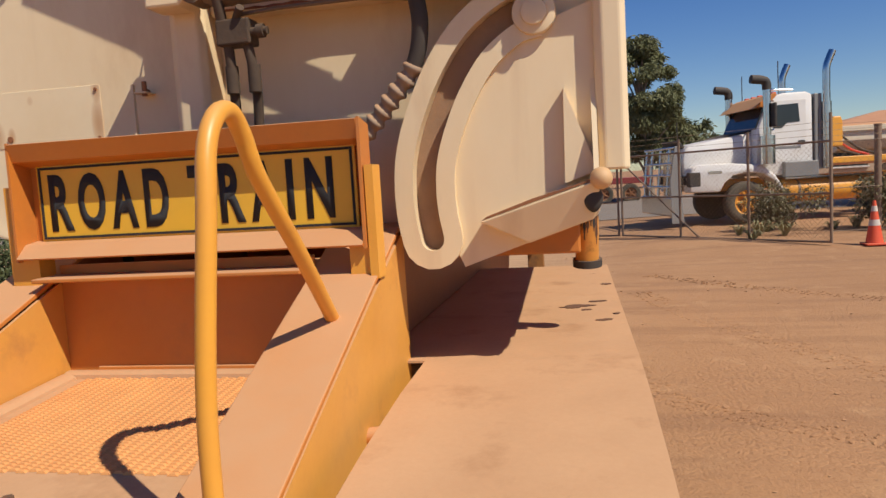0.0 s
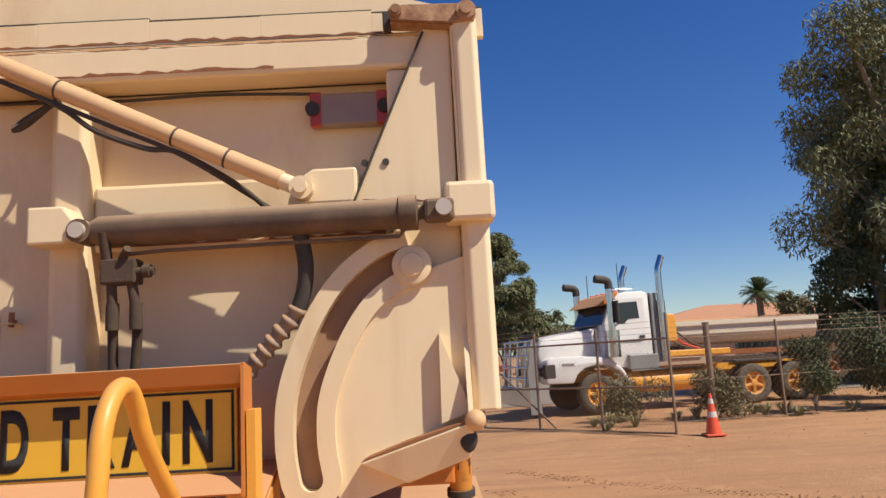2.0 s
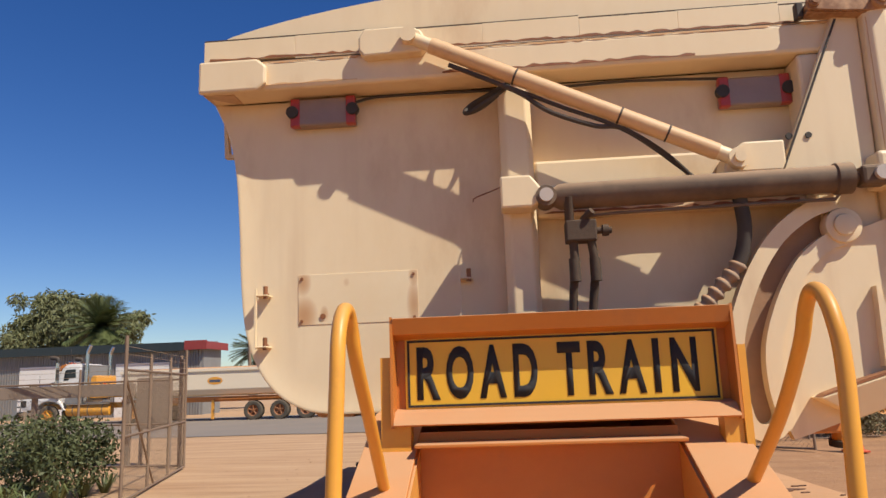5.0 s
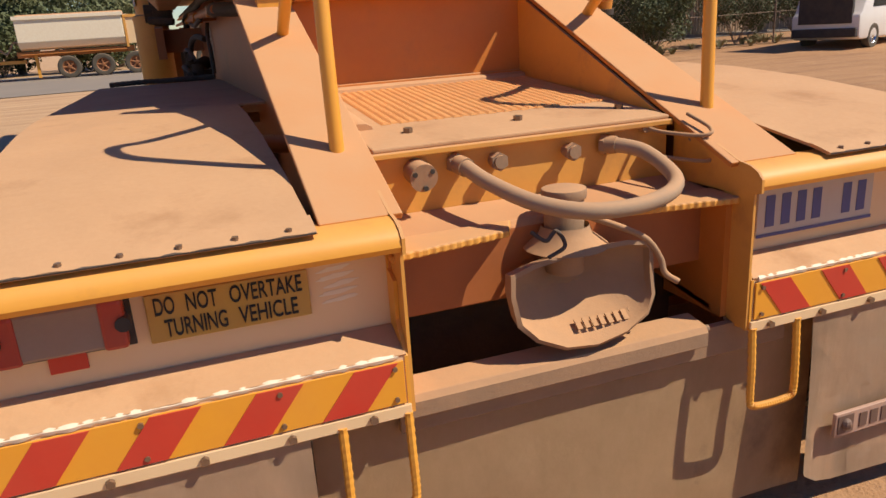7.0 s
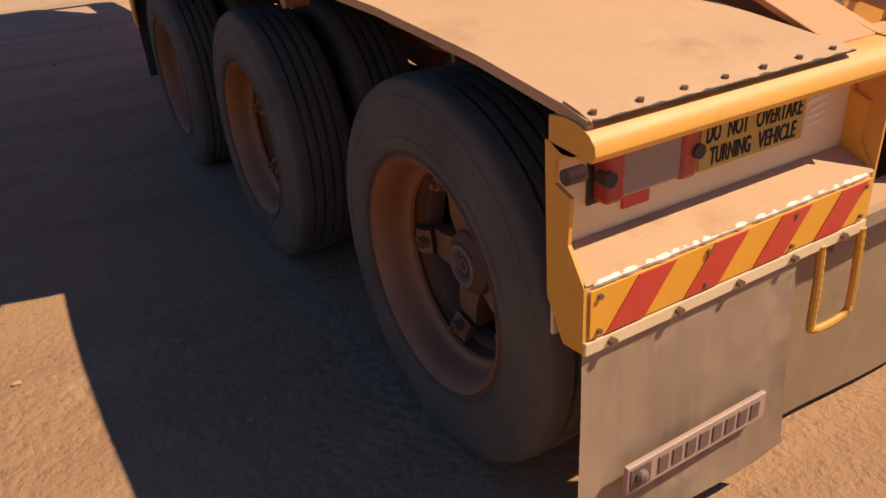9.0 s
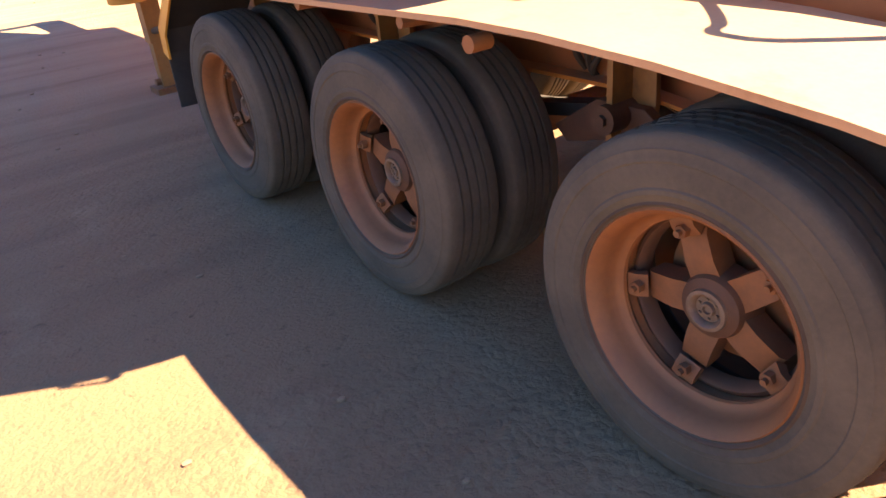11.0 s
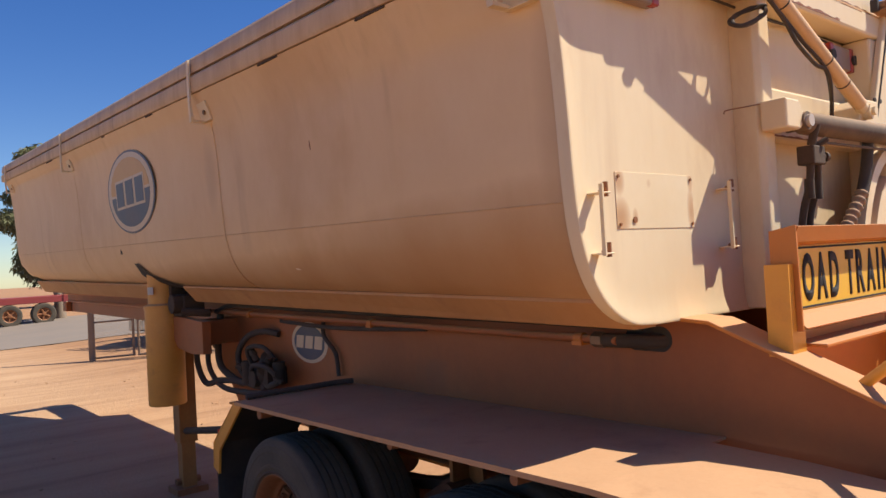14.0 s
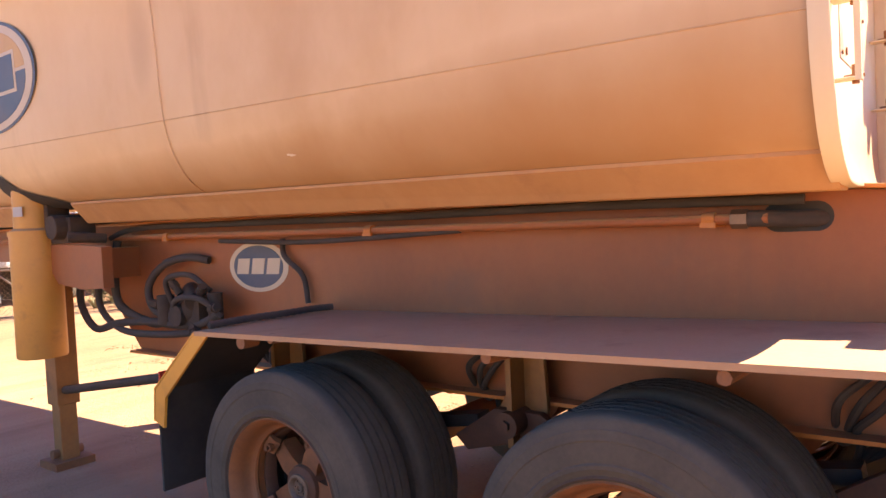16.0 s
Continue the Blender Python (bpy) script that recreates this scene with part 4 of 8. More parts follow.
part("ram_bracket", prism([(0.66, 2.33), (0.86, 2.33), (0.875, 2.36), (0.875, 2.44), (0.74, 2.44), (0.68, 2.40)], "y", 1.292, 1.413), CREAM, lram, smooth=False, bevel=0.008)
part("lamp_wire", tube(curve_points([(-0.66, 1.435, 2.735), (-0.55, 1.44, 2.755), (-0.2, 1.44, 2.752), (0.1, 1.44, 2.745), (0.4, 1.44, 2.75), (0.75, 1.44, 2.735)]), 0.0055), DARKHOSE, trailer)
latch_arm = part("lid_latch", prism([(1.0, 2.898), (1.10, 2.886), (1.21, 2.878), (1.262, 2.882), (1.272, 2.905), (1.262, 2.936), (1.21, 2.942), (1.04, 2.946), (0.995, 2.935)], "y", 1.262, 1.274), LATCHR, trailer, "flaking rusty lid latch arm", smooth=False, bevel=0.003)
part("latch_lip", prism([(1.0, 2.894), (1.21, 2.874), (1.21, 2.880), (1.0, 2.900)], "y", 1.2745, 1.335), LATCHR, latch_arm, smooth=False)
part("latch_pin", rod((1.02, 1.246, 2.922), (1.02, 1.335, 2.922), 0.019, rod((1.02, 1.24, 2.922), (1.02, 1.252, 2.922), 0.013)), LATCHR, latch_arm)
part("latch_pin", rod((1.238, 1.240, 2.91), (1.238, 1.345, 2.91), 0.030, rod((1.238, 1.232, 2.91), (1.238, 1.242, 2.91), 0.018), seg=20), LATCHR, latch_arm)
part("latch_pad", box(0.975, 1.0, 1.30, 1.334, 2.888, 2.946), BLACK, latch_arm, smooth=False, bevel=0.004)
# rust that has crept along folds and lower edges of the rear wall
creep = random.Random(21)


def rust_creep(x0, x1, z0, z1, y, depth, step=0.03):
    """A thin ragged line of rust along an edge, lying just in front of a face that looks towards -y."""
    k = max(3, int(math.hypot(x1 - x0, z1 - z0) / step))
    nx, nz = -(z1 - z0) / math.hypot(x1 - x0, z1 - z0), (x1 - x0) / math.hypot(x1 - x0, z1 - z0)
    base = [(x0 + (x1 - x0) * i / k, z0 + (z1 - z0) * i / k) for i in range(k + 1)]
    edge = [(x + nx * depth * creep.uniform(0.05, 1.0), z + nz * depth * creep.uniform(0.05, 1.0)) for x, z in base]
    return prism(base + edge[::-1], "y", y - 0.0012, y + 0.001)


for x0, x1, z0, z1, y, depth in ((-1.20, -0.62, 2.788, 2.788, 1.3345, 0.010), (-0.30, 0.62, 2.788, 2.788, 1.3345, 0.014), (-1.2, 1.2, 2.8835, 2.8835, 1.3345, -0.010), (-1.2, 1.0, 2.909, 2.896, 1.3515, 0.012), (0.88, 1.16, 1.571, 1.657, 1.2265, -0.010),
                                 (1.192, 1.192, 2.86, 2.36, 1.2785, 0.010), (0.89, 1.17, 2.338, 2.318, 1.3145, 0.012), (0.05, 0.95, 2.2475, 2.2475, 1.4095, 0.014)):
    part("rust_line", rust_creep(x0, x1, z0, z1, y, depth), STAIN if abs(depth) < 0.011 else RIM, rear_face, smooth=False)

# ---- chassis rails ----
TOP = [(-0.03, 0.965), (0.06, 1.005), (1.36, 1.545), (1.50, 1.555), (5.70, 1.60), (11.4, 1.66)]
for s in (-1, 1):
    web = [(0.11, 0.64), (1.3, 0.80), (5.55, 0.80), (5.85, 1.12), (6.4, 1.36), (11.4, 1.42)]
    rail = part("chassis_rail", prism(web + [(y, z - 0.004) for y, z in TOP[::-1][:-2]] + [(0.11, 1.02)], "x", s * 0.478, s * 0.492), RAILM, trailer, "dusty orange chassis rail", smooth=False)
    wide = 0.575 if s < 0 else 0.60
    part("top_flange", sheet(TOP[1:4], "x", s * 0.405, s * wide, 0.014), ORANGE, rail, smooth=False, bevel=0.003)
    part("top_flange", sheet(TOP[3:], "x", s * 0.405, s * wide, 0.014), ORANGE, rail, smooth=False, bevel=0.003)
    part("inner_plate", prism([(0.315, 1.04), (1.16, 1.04), (1.16, 1.455), (0.315, 1.105)], "x", s * 0.400, s * 0.4095), FRONTM, rail, "orange inner plate of the boxed rail end", smooth=False)
    if s > 0:
        # lighter orange than the web, so sunlight is painted into this plate
        part("outer_plate", prism([(0.112, 0.70), (1.40, 0.80), (1.40, 1.543), (0.112, 1.022)], "x", 0.586, 0.598), FRONTM, rail, "outer plate of the boxed rail end, painted a lighter sunlit orange", smooth=False)
        part("weld_bead", tube([(0.592, 1.402, 0.85), (0.592, 1.402, 1.54)], 0.006, seg=8), FRONTM, rail)
    # black for grime and to paint the shaded line under the sill
    part("subframe", sheet([(1.5, 1.575), (5.7, 1.615), (11.3, 1.675)], "x", s * 0.42, s * 0.54, 0.045), BLACK, rail, smooth=False)
    part("bottom_flange", sheet(web[:3], "x", s * 0.41, s * 0.57, -0.014), ORANGE, rail, smooth=False)
    # sill under the tub
    for ya, yb in ((1.49, 5.5), (6.3, 11.2)):
        bm = bmesh.new()
        rows = []
        for y, cut in ((ya, 0.0 if ya < 2 else -0.12), (yb, 0.0)):
            rise, drop = 0.022 * (y - 1.47), 0.005 * (y - 1.47)
            rows.append([bm.verts.new((s * x, y + c, z + rise)) for x, z, c in ((0.68, 1.545 - drop, 0.0), (0.80, 1.545 - drop, 0.0), (0.812, 1.549 - drop, 0.0), (0.906, 1.640, cut), (0.904, 1.652, cut), (0.87, 1.652, cut), (0.70, 1.60, 0.0))])
        for k in range(7):
            bm.faces.new((rows[0][k], rows[0][(k + 1) % 7], rows[1][(k + 1) % 7], rows[1][k]))
        bm.faces.new(rows[0])
        bm.faces.new(rows[1][::-1])
        bmesh.ops.recalc_face_normals(bm, faces=bm.faces)
        part("tub_sill", bm, SILL, trailer, smooth=False)

# brake air pipe along the left rail
part("slot_hole", prism([(1.657 + (0.056 if math.cos(a) > 0 else -0.056) + 0.048 * math.cos(a), 1.475 + 0.048 * math.sin(a)) for a in (2 * math.pi * (k + 0.5) / 28 for k in range(28))], "x", -0.4935, -0.4925), BLACK, trailer)
pipe = part("air_pipe", rod((-0.60, 1.72, 1.475), (-0.60, 10.6, 1.5715), 0.017), RAILM, trailer)
part("pipe_hose", tube(curve_points([(-0.60, 1.80, 1.476), (-0.59, 1.74, 1.475), (-0.545, 1.67, 1.47), (-0.50, 1.61, 1.468), (-0.47, 1.58, 1.467)]), 0.027), DARKHOSE, pipe)
part("pipe_nut", rod((-0.60, 1.78, 1.476), (-0.60, 1.83, 1.4765), 0.031, seg=6), BOLT, pipe)
# added black tube stands in for the shadow line below the sill
part("cable", tube(curve_points([(-0.58, 1.62, 1.53), (-0.61, 2.4, 1.545), (-0.60, 3.3, 1.548), (-0.615, 4.3, 1.562), (-0.60, 5.3, 1.57), (-0.62, 5.6, 1.52)]), 0.017), BLACK, pipe, "black tube painting the shadow line under the sill")
part("cable", tube(curve_points([(-0.60, 2.9, 1.478), (-0.605, 3.4, 1.46), (-0.60, 3.9, 1.452), (-0.605, 4.5, 1.474)]), 0.013), DARKHOSE, pipe)
for y in (1.9, 3.4, 5.0):
    part("pipe_clamp", box(-0.625, -0.49, y - 0.025, y + 0.025, 1.452 + 0.011 * (y - 1.9), 1.468 + 0.011 * (y - 1.9), rod((-0.60, y - 0.02, 1.477 + 0.011 * (y - 1.9)), (-0.60, y + 0.02, 1.477 + 0.011 * (y - 1.9)), 0.024)), ORANGE, pipe, smooth=False)
decal = part("maker_decal", prism([(4.33 + 0.245 * math.cos(a), 1.325 + 0.137 * math.sin(a)) for a in (2 * math.pi * k / 40 for k in range(40))], "x", -0.4945, -0.492), DECALW, trailer, "blue and cream oval sticker")
part("decal_field", prism([(4.33 + 0.205 * math.cos(a), 1.325 + 0.115 * math.sin(a)) for a in (2 * math.pi * k / 40 for k in range(40))], "x", -0.4965, -0.4945), BLUE, decal)
for k in range(3):
    y = 4.455 - k * 0.125
    part("decal_bar", prism([(y - 0.045, 1.285), (y + 0.055, 1.285), (y + 0.035, 1.37), (y - 0.065, 1.37)], "x", -0.4985, -0.4965), DECALW, decal, smooth=False)

# brake valve and hoses beside the left rail
bm = ball((-0.58, 4.80, 1.09), 0.085)
box(-0.64, -0.49, 4.68, 4.95, 1.02, 1.14, bm)
rod((-0.64, 4.72, 1.14), (-0.52, 4.92, 1.19), 0.05, bm)
rod((-0.60, 4.58, 1.04), (-0.60, 4.58, 1.19), 0.042, bm)
rod((-0.62, 5.03, 1.0), (-0.62, 5.03, 1.17), 0.05, bm)
rod((-0.68, 4.85, 1.06), (-0.50, 4.85, 1.06), 0.06, bm)
cluster = part("brake_valve", bm, GREASE, trailer, "oily dirt-caked brake valve with looping hoses")
for c, q in (((-0.62, 4.70, 1.15), (-0.65, 4.62, 1.23)), ((-0.62, 4.88, 1.18), (-0.64, 4.93, 1.26)), ((-0.62, 4.78, 1.02), (-0.66, 4.70, 0.96)), ((-0.62, 5.02, 1.10), (-0.67, 5.12, 1.13)), ((-0.62, 4.60, 1.10), (-0.66, 4.48, 1.12))):
    part("fitting", rod(c, q, 0.022, rod(Vector(c).lerp(Vector(q), 0.5), Vector(c).lerp(Vector(q), 0.75), 0.03, seg=6)), GREASE, cluster)
wrap = curve_points([(-1.17, 3.83, 1.124), (-1.0, 3.815, 1.128), (-0.8, 3.80, 1.127), (-0.62, 3.775, 1.13), (-0.53, 3.74, 1.13)], 16)
part("wrapped_hose", tube(wrap, 0.016, rings=lambda i: 1.06 if i % 3 else 0.9), DARKHOSE, cluster, "hose in dark spiral wrap along the guard's front fold")
for pts, r in (([(-0.6, 5.56, 1.50), (-0.62, 5.58, 1.30), (-0.64, 5.5, 1.10), (-0.62, 5.2, 1.0), (-0.62, 5.0, 1.02)], 0.026),
               ([(-0.51, 4.74, 1.365), (-0.56, 4.88, 1.385), (-0.60, 5.06, 1.345), (-0.62, 5.2, 1.22), (-0.62, 5.15, 1.08), (-0.62, 4.9, 1.02)], 0.023),
               ([(-0.66, 5.92, 1.32), (-0.66, 5.95, 1.10), (-0.66, 5.78, 0.945), (-0.66, 5.5, 0.99), (-0.64, 5.2, 1.01), (-0.62, 4.9, 1.0), (-0.62, 4.68, 1.02), (-0.62, 4.52, 1.08)], 0.024),
               ([(-0.64, 5.74, 1.30), (-0.65, 5.72, 1.08), (-0.66, 5.45, 0.95), (-0.64, 5.05, 0.94), (-0.63, 4.7, 0.97)], 0.021),
               ([(-0.51, 4.10, 1.47), (-0.52, 4.08, 1.38), (-0.52, 3.95, 1.28), (-0.52, 3.92, 1.14)], 0.014),
               ([(-0.60, 4.98, 1.10), (-0.66, 4.95, 1.26), (-0.64, 4.75, 1.29), (-0.60, 4.62, 1.20)], 0.016),
               ([(-0.64, 4.95, 1.06), (-0.69, 4.8, 1.16), (-0.68, 4.6, 1.16), (-0.62, 4.5, 1.06)], 0.017)):
    part("hose", tube(curve_points(pts), r), DARKHOSE, cluster)

# hoist ram, landing leg and brackets
hoist = part("hoist_ram", lathe([(0, 0), (0, 0.142), (0.01, 0.148), (0.80, 0.148), (0.82, 0.118), (1.18, 0.118), (1.18, 0)], m=Matrix.Translation((-0.89, 6.02, 0.785)) @ Matrix.Rotation(radians(-90), 4, "Y"), seg=32), FRONTM, trailer, "upright yellow-brown hoist cylinder")
part("collar", lathe([(0.0, 0.12), (0.0, 0.154), (0.03, 0.154), (0.03, 0.12)], m=Matrix.Translation((-0.89, 6.02, 1.56)) @ Matrix.Rotation(radians(-90), 4, "Y"), seg=32), FRONTM, hoist)
part("data_plate", prism([(-0.996, 5.93), (-1.009, 5.98), (-1.012, 6.02), (-1.005, 6.02), (-0.99, 5.94)], "z", 1.68, 1.74), PLATEW, hoist)
part("hoist_bracket", prism([(6.02, 1.46), (5.98, 1.40), (5.80, 1.25), (5.5, 1.22), (5.26, 1.23), (5.26, 1.47), (5.6, 1.49), (6.0, 1.50)], "x", -0.865, -0.80), RAILM, trailer, smooth=False)
bm = box(-0.86, -0.70, 5.62, 5.98, 1.50, 1.66)
box(-0.88, -0.74, 5.86, 6.02, 1.60, 1.78, bm)
rod((-0.93, 5.72, 1.60), (-0.70, 5.72, 1.60), 0.075, bm)
rod((-0.9, 5.58, 1.54), (-0.70, 5.50, 1.52), 0.03, bm)
part("hoist_trunnion", bm, GREASE, trailer, "black oily trunnion behind the hoist cylinder", smooth=False, bevel=0.006)
part("hoist_crossbeam", box(-0.80, 0.80, 5.50, 5.78, 1.27, 1.46), RAILM, trailer, smooth=False, bevel=0.008)
# black sheet on the tub paints the shade where the hoist enters
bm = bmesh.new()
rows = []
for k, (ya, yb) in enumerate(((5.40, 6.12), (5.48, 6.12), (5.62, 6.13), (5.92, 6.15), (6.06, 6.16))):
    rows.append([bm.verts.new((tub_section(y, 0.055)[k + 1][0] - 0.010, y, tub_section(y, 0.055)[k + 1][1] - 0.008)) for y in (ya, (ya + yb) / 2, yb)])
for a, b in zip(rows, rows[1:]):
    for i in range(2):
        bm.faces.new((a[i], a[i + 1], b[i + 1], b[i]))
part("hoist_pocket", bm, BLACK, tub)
for s in (-1, 1):
    leg = part("landing_leg", box(s * 0.70 - 0.075, s * 0.70 + 0.075, 6.12, 6.27, 0.42, 1.40), LEGM, trailer, "orange landing leg with rusty worn edges", smooth=False, bevel=0.006)
    part("inner_leg", box(s * 0.70 - 0.058, s * 0.70 + 0.058, 6.14, 6.25, 0.03, 0.45), LEGM, leg, smooth=False, bevel=0.004)
    part("foot", box(s * 0.70 - 0.13, s * 0.70 + 0.13, 6.08, 6.31, 0.0, 0.05, rod((s * 0.70 - 0.1, 6.195, 0.09), (s * 0.70 + 0.1, 6.195, 0.09), 0.03)), RIM, leg, smooth=False)
    part("leg_brace", rod((s * 0.72, 6.12, 0.52), (s * 0.88, 4.22, 0.84), 0.028, seg=10), GREASE, leg)
part("front_beam", box(-0.56, 0.56, 11.2, 11.4, 1.42, 1.55), RAILM, trailer, smooth=False)
for y, z in ((2.6, 1.2), (4.2, 1.2), (8.0, 1.42), (9.6, 1.43)):
    part("crossmember", box(-0.48, 0.48, y - 0.05, y + 0.05, z, 1.55), ORANGE, trailer, smooth=False)

# ---- mudguards ----
GUARD_LINE = [(0.008, 1.013), (0.06, 1.026), (0.30, 1.066), (0.70, 1.11), (1.05, 1.133), (1.36, 1.14), (2.6, 1.118), (3.845, 1.10)]
for s, edge in ((-1, 1.235), (1, 1.285)):
    inner = 0.592 if s < 0 else 0.652
    skin = sheet(GUARD_LINE[:6], "x", s * inner, s * edge, 0.007)
    guard = part("mudguard", sheet([(1.3601, 1.14)] + GUARD_LINE[6:], "x", s * 0.497, s * edge, 0.007, skin), GUARD, trailer, "steel mudguard under a thick coat of red dust", smooth=True)
    part("stay_stub", rod((s * 0.49, 0.93, 1.05), (s * 0.66, 0.93, 1.072), 0.026), ORANGE, guard)
    part("guard_lip", sheet([(y, z - 0.012) for y, z in GUARD_LINE], "x", s * (edge - 0.013), s * (edge + 0.0005), 0.012), GUARD, guard)
    part("guard_front", sheet([(3.845, 1.10), (4.17, 0.83), (4.185, 0.685)], "x", s * 0.70, s * edge, 0.007), YELLOW, guard, "yellow folded front of the mudguard")
    # added black sheet, darkens the wheel arch where shade falls
    part("guard_lining", sheet([(y, z - 0.016) for y, z in GUARD_LINE[1:]] + [(4.145, 0.822), (4.16, 0.69)], "x", s * 0.70, s * (edge - 0.02), 0.005), BLACK, guard, "black sheet painting the shade under the guard")
    part("guard_side", prism([(3.845, 1.098), (4.165, 0.828), (4.18, 0.685), (4.115, 0.66), (4.09, 0.80), (3.76, 1.09)], "x", s * (edge - 0.013), s * (edge - 0.0005)), YELLOW, guard, smooth=False)
    part("front_flap", box(min(s * 0.72, s * 1.22), max(s * 0.72, s * 1.22), 4.165, 4.177, 0.36, 0.70), BLACK, guard, smooth=False)
    part("reflector", box(min(s * 1.16, s * 1.2), max(s * 1.16, s * 1.2), 4.182, 4.192, 0.86, 0.90), REDREFL, guard, smooth=False)
    for y in (3.55, 1.33):
        part("marker_stub", rod((s * 1.15, y, 1.075), (s * 1.225, y, 1.075), 0.026), RIM, guard, "reddish marker lamp stub")
    for y in (1.7, 2.4, 3.4):
        part("guard_stay", rod((s * 0.49, y, 1.06), (s * 1.2, y, 1.095), 0.02, seg=8), RIM, guard)
    for k in range(7):
        x = s * (inner + 0.045 + (1.18 - inner) * k / 6.1)
        part("rivet", rod((x, 0.016, 1.015), (x, 0.0155, 1.0305), 0.006, seg=8), BOLT, guard)
    bm = bmesh.new()
    strip = [[bm.verts.new((s * (inner - 0.004 + (1.236 - inner) * i / 44), y + 0.0015 * math.sin(i * 1.9) * (j == 0), z + (0.002 + 0.0012 * math.sin(i * 0.7 + s)) * (j == 0) + 0.002)) for i in range(45)]
             for j, (y, z) in enumerate(((0.0, 1.016), (0.03, 1.0275), (0.065, 1.036)))]
    for ra, rb in zip(strip, strip[1:]):
        for i in range(44):
            bm.faces.new((ra[i], ra[i + 1], rb[i + 1], rb[i]))
    bmesh.ops.recalc_face_normals(bm, faces=bm.faces)
    bmesh.ops.solidify(bm, geom=bm.faces[:], thickness=0.004)
    part("cover_strip", bm, GUARD, guard, "wavy edge strip with rivets")
    # black strip paints the shadow line along the cover strip's edge
    part("rubber_seal", sheet([(-0.001, 1.0165), (0.012, 1.0185)], "x", s * (inner - 0.002), s * 1.228, 0.003), BLACK, guard)

# oily smears on the right guard below the latch
for x, y, a, b in ((1.10, 2.29, 0.07, 0.035), (1.19, 2.41, 0.035, 0.014), (1.205, 1.97, 0.03, 0.02), (1.255, 2.1, 0.014, 0.012), (1.245, 2.95, 0.025, 0.02), (1.14, 2.2, 0.02, 0.012)):
    wob = random.Random(int(x * 1000))
    z = 1.1335 + 0.0165 * (1.9 - y)
    part("oil_stain", prism([(x + a * math.cos(t) * wob.uniform(0.5, 1.2), y + b * math.sin(t) * wob.uniform(0.5, 1.3) + 0.2 * a * math.cos(t)) for t in (2 * math.pi * k / 18 for k in range(18))], "z", z + 0.004, z + 0.0075), HUBM, guard, smooth=False)

# ---- rear bumper boxes, left and right ----
for s in (-1, 1):
    a, b = s * 0.435, s * 1.24
    lo, hi = min(a, b), max(a, b)
    top = [(0.09, 1.012), (0.05, 1.016), (0.02, 1.012), (-0.005, 1.0), (-0.018, 0.985), (-0.02, 0.97), (-0.012, 0.958), (0.06, 0.955), (0.09, 0.97)]
    bumper = part("rear_bumper", prism(top, "x", lo, hi), YELLOW, trailer, "rounded yellow rear edge of the guard box")
    part("end_cheek", prism([(-0.021, 0.955), (-0.021, 0.987), (-0.005, 1.004), (0.02, 1.015), (0.06, 1.021), (0.30, 1.118), (0.30, 0.94), (0.10, 0.94), (0.10, 0.62), (0.0, 0.605), (0.0, 0.95)], "x", s * 0.4275, s * 0.4345), FRONTM, bumper, smooth=False)
    part("back_panel", box(lo + 0.004, hi - 0.004, 0.082, 0.09, 0.60, 0.957), TUB, bumper, "dusty cream panel", smooth=False)
    part("shelf", sheet([(0.0, 0.735), (0.012, 0.742), (0.081, 0.772)], "x", lo + 0.004, hi - 0.004, 0.006), GUARD, bumper, smooth=False)
    part("face_plate", box(lo + 0.002, hi - 0.002, 0.0, 0.012, 0.607, 0.737), TUB, bumper, smooth=False, bevel=0.003)
    for x in (lo, hi - 0.008):
        part("end_plate", prism([(-0.002, 0.605), (0.05, 0.60), (0.095, 0.68), (0.10, 0.97), (0.02, 0.962), (0.075, 0.94), (0.075, 0.90), (0.035, 0.885), (0.04, 0.80), (-0.002, 0.735)], "x", x, x + 0.008), YELLOW, bumper, smooth=False)
    pale = random.Random(40 + s)
    fold_line = curve_points([(lo + 0.02 + (hi - lo - 0.04) * i / 30, 0.001 + pale.uniform(-0.0006, 0.0006), 0.7365 + pale.uniform(-0.0008, 0.0008)) for i in range(31)], 2)
    part("worn_edge", tube(fold_line, 0.0066, seg=6, rings=lambda i: pale.uniform(0.5, 1.35)), PALE, bumper, "pale line along the fold")
    clo, chi = lo + 0.012, hi - 0.012
    board = part("chevron_board", box(clo, chi, -0.006, -0.001, 0.632, 0.728), ORNREFL, bumper, "red and orange striped reflective board", smooth=False, bevel=0.001)
    w = chi - clo
    for k in range(4):
        x0 = clo + 0.036 + 0.19 * k
        pts = [(x0, 0.634), (x0 + 0.09, 0.634), (x0 + 0.09 + 0.072, 0.726), (x0 + 0.072, 0.726)]
        if s > 0:
            pts = [(clo + chi - x, z) for x, z in pts][::-1]
        part("red_stripe", prism(pts, "y", -0.0085, -0.006), REDREFL, board, smooth=False)
    for x in (clo + 0.02, clo + w * 0.36, clo + w * 0.68, chi - 0.02):
        for z in (0.645, 0.714):
            part("bolt", rod((x, -0.0055, z), (x, -0.0115, z), 0.0055, seg=8), BOLT, board)
    part("lower_lip", box(lo + 0.002, hi - 0.002, -0.008, 0.004, 0.601, 0.628), TUB, bumper, smooth=False, bevel=0.002)
    for k in range(5):
        x = lo + 0.06 + 0.165 * k
        part("bolt", rod((x, -0.007, 0.614), (x, -0.018, 0.614), 0.009, seg=6), BOLT, bumper)
    # rebar step
    x0, x1 = s * 0.445, s * 0.585
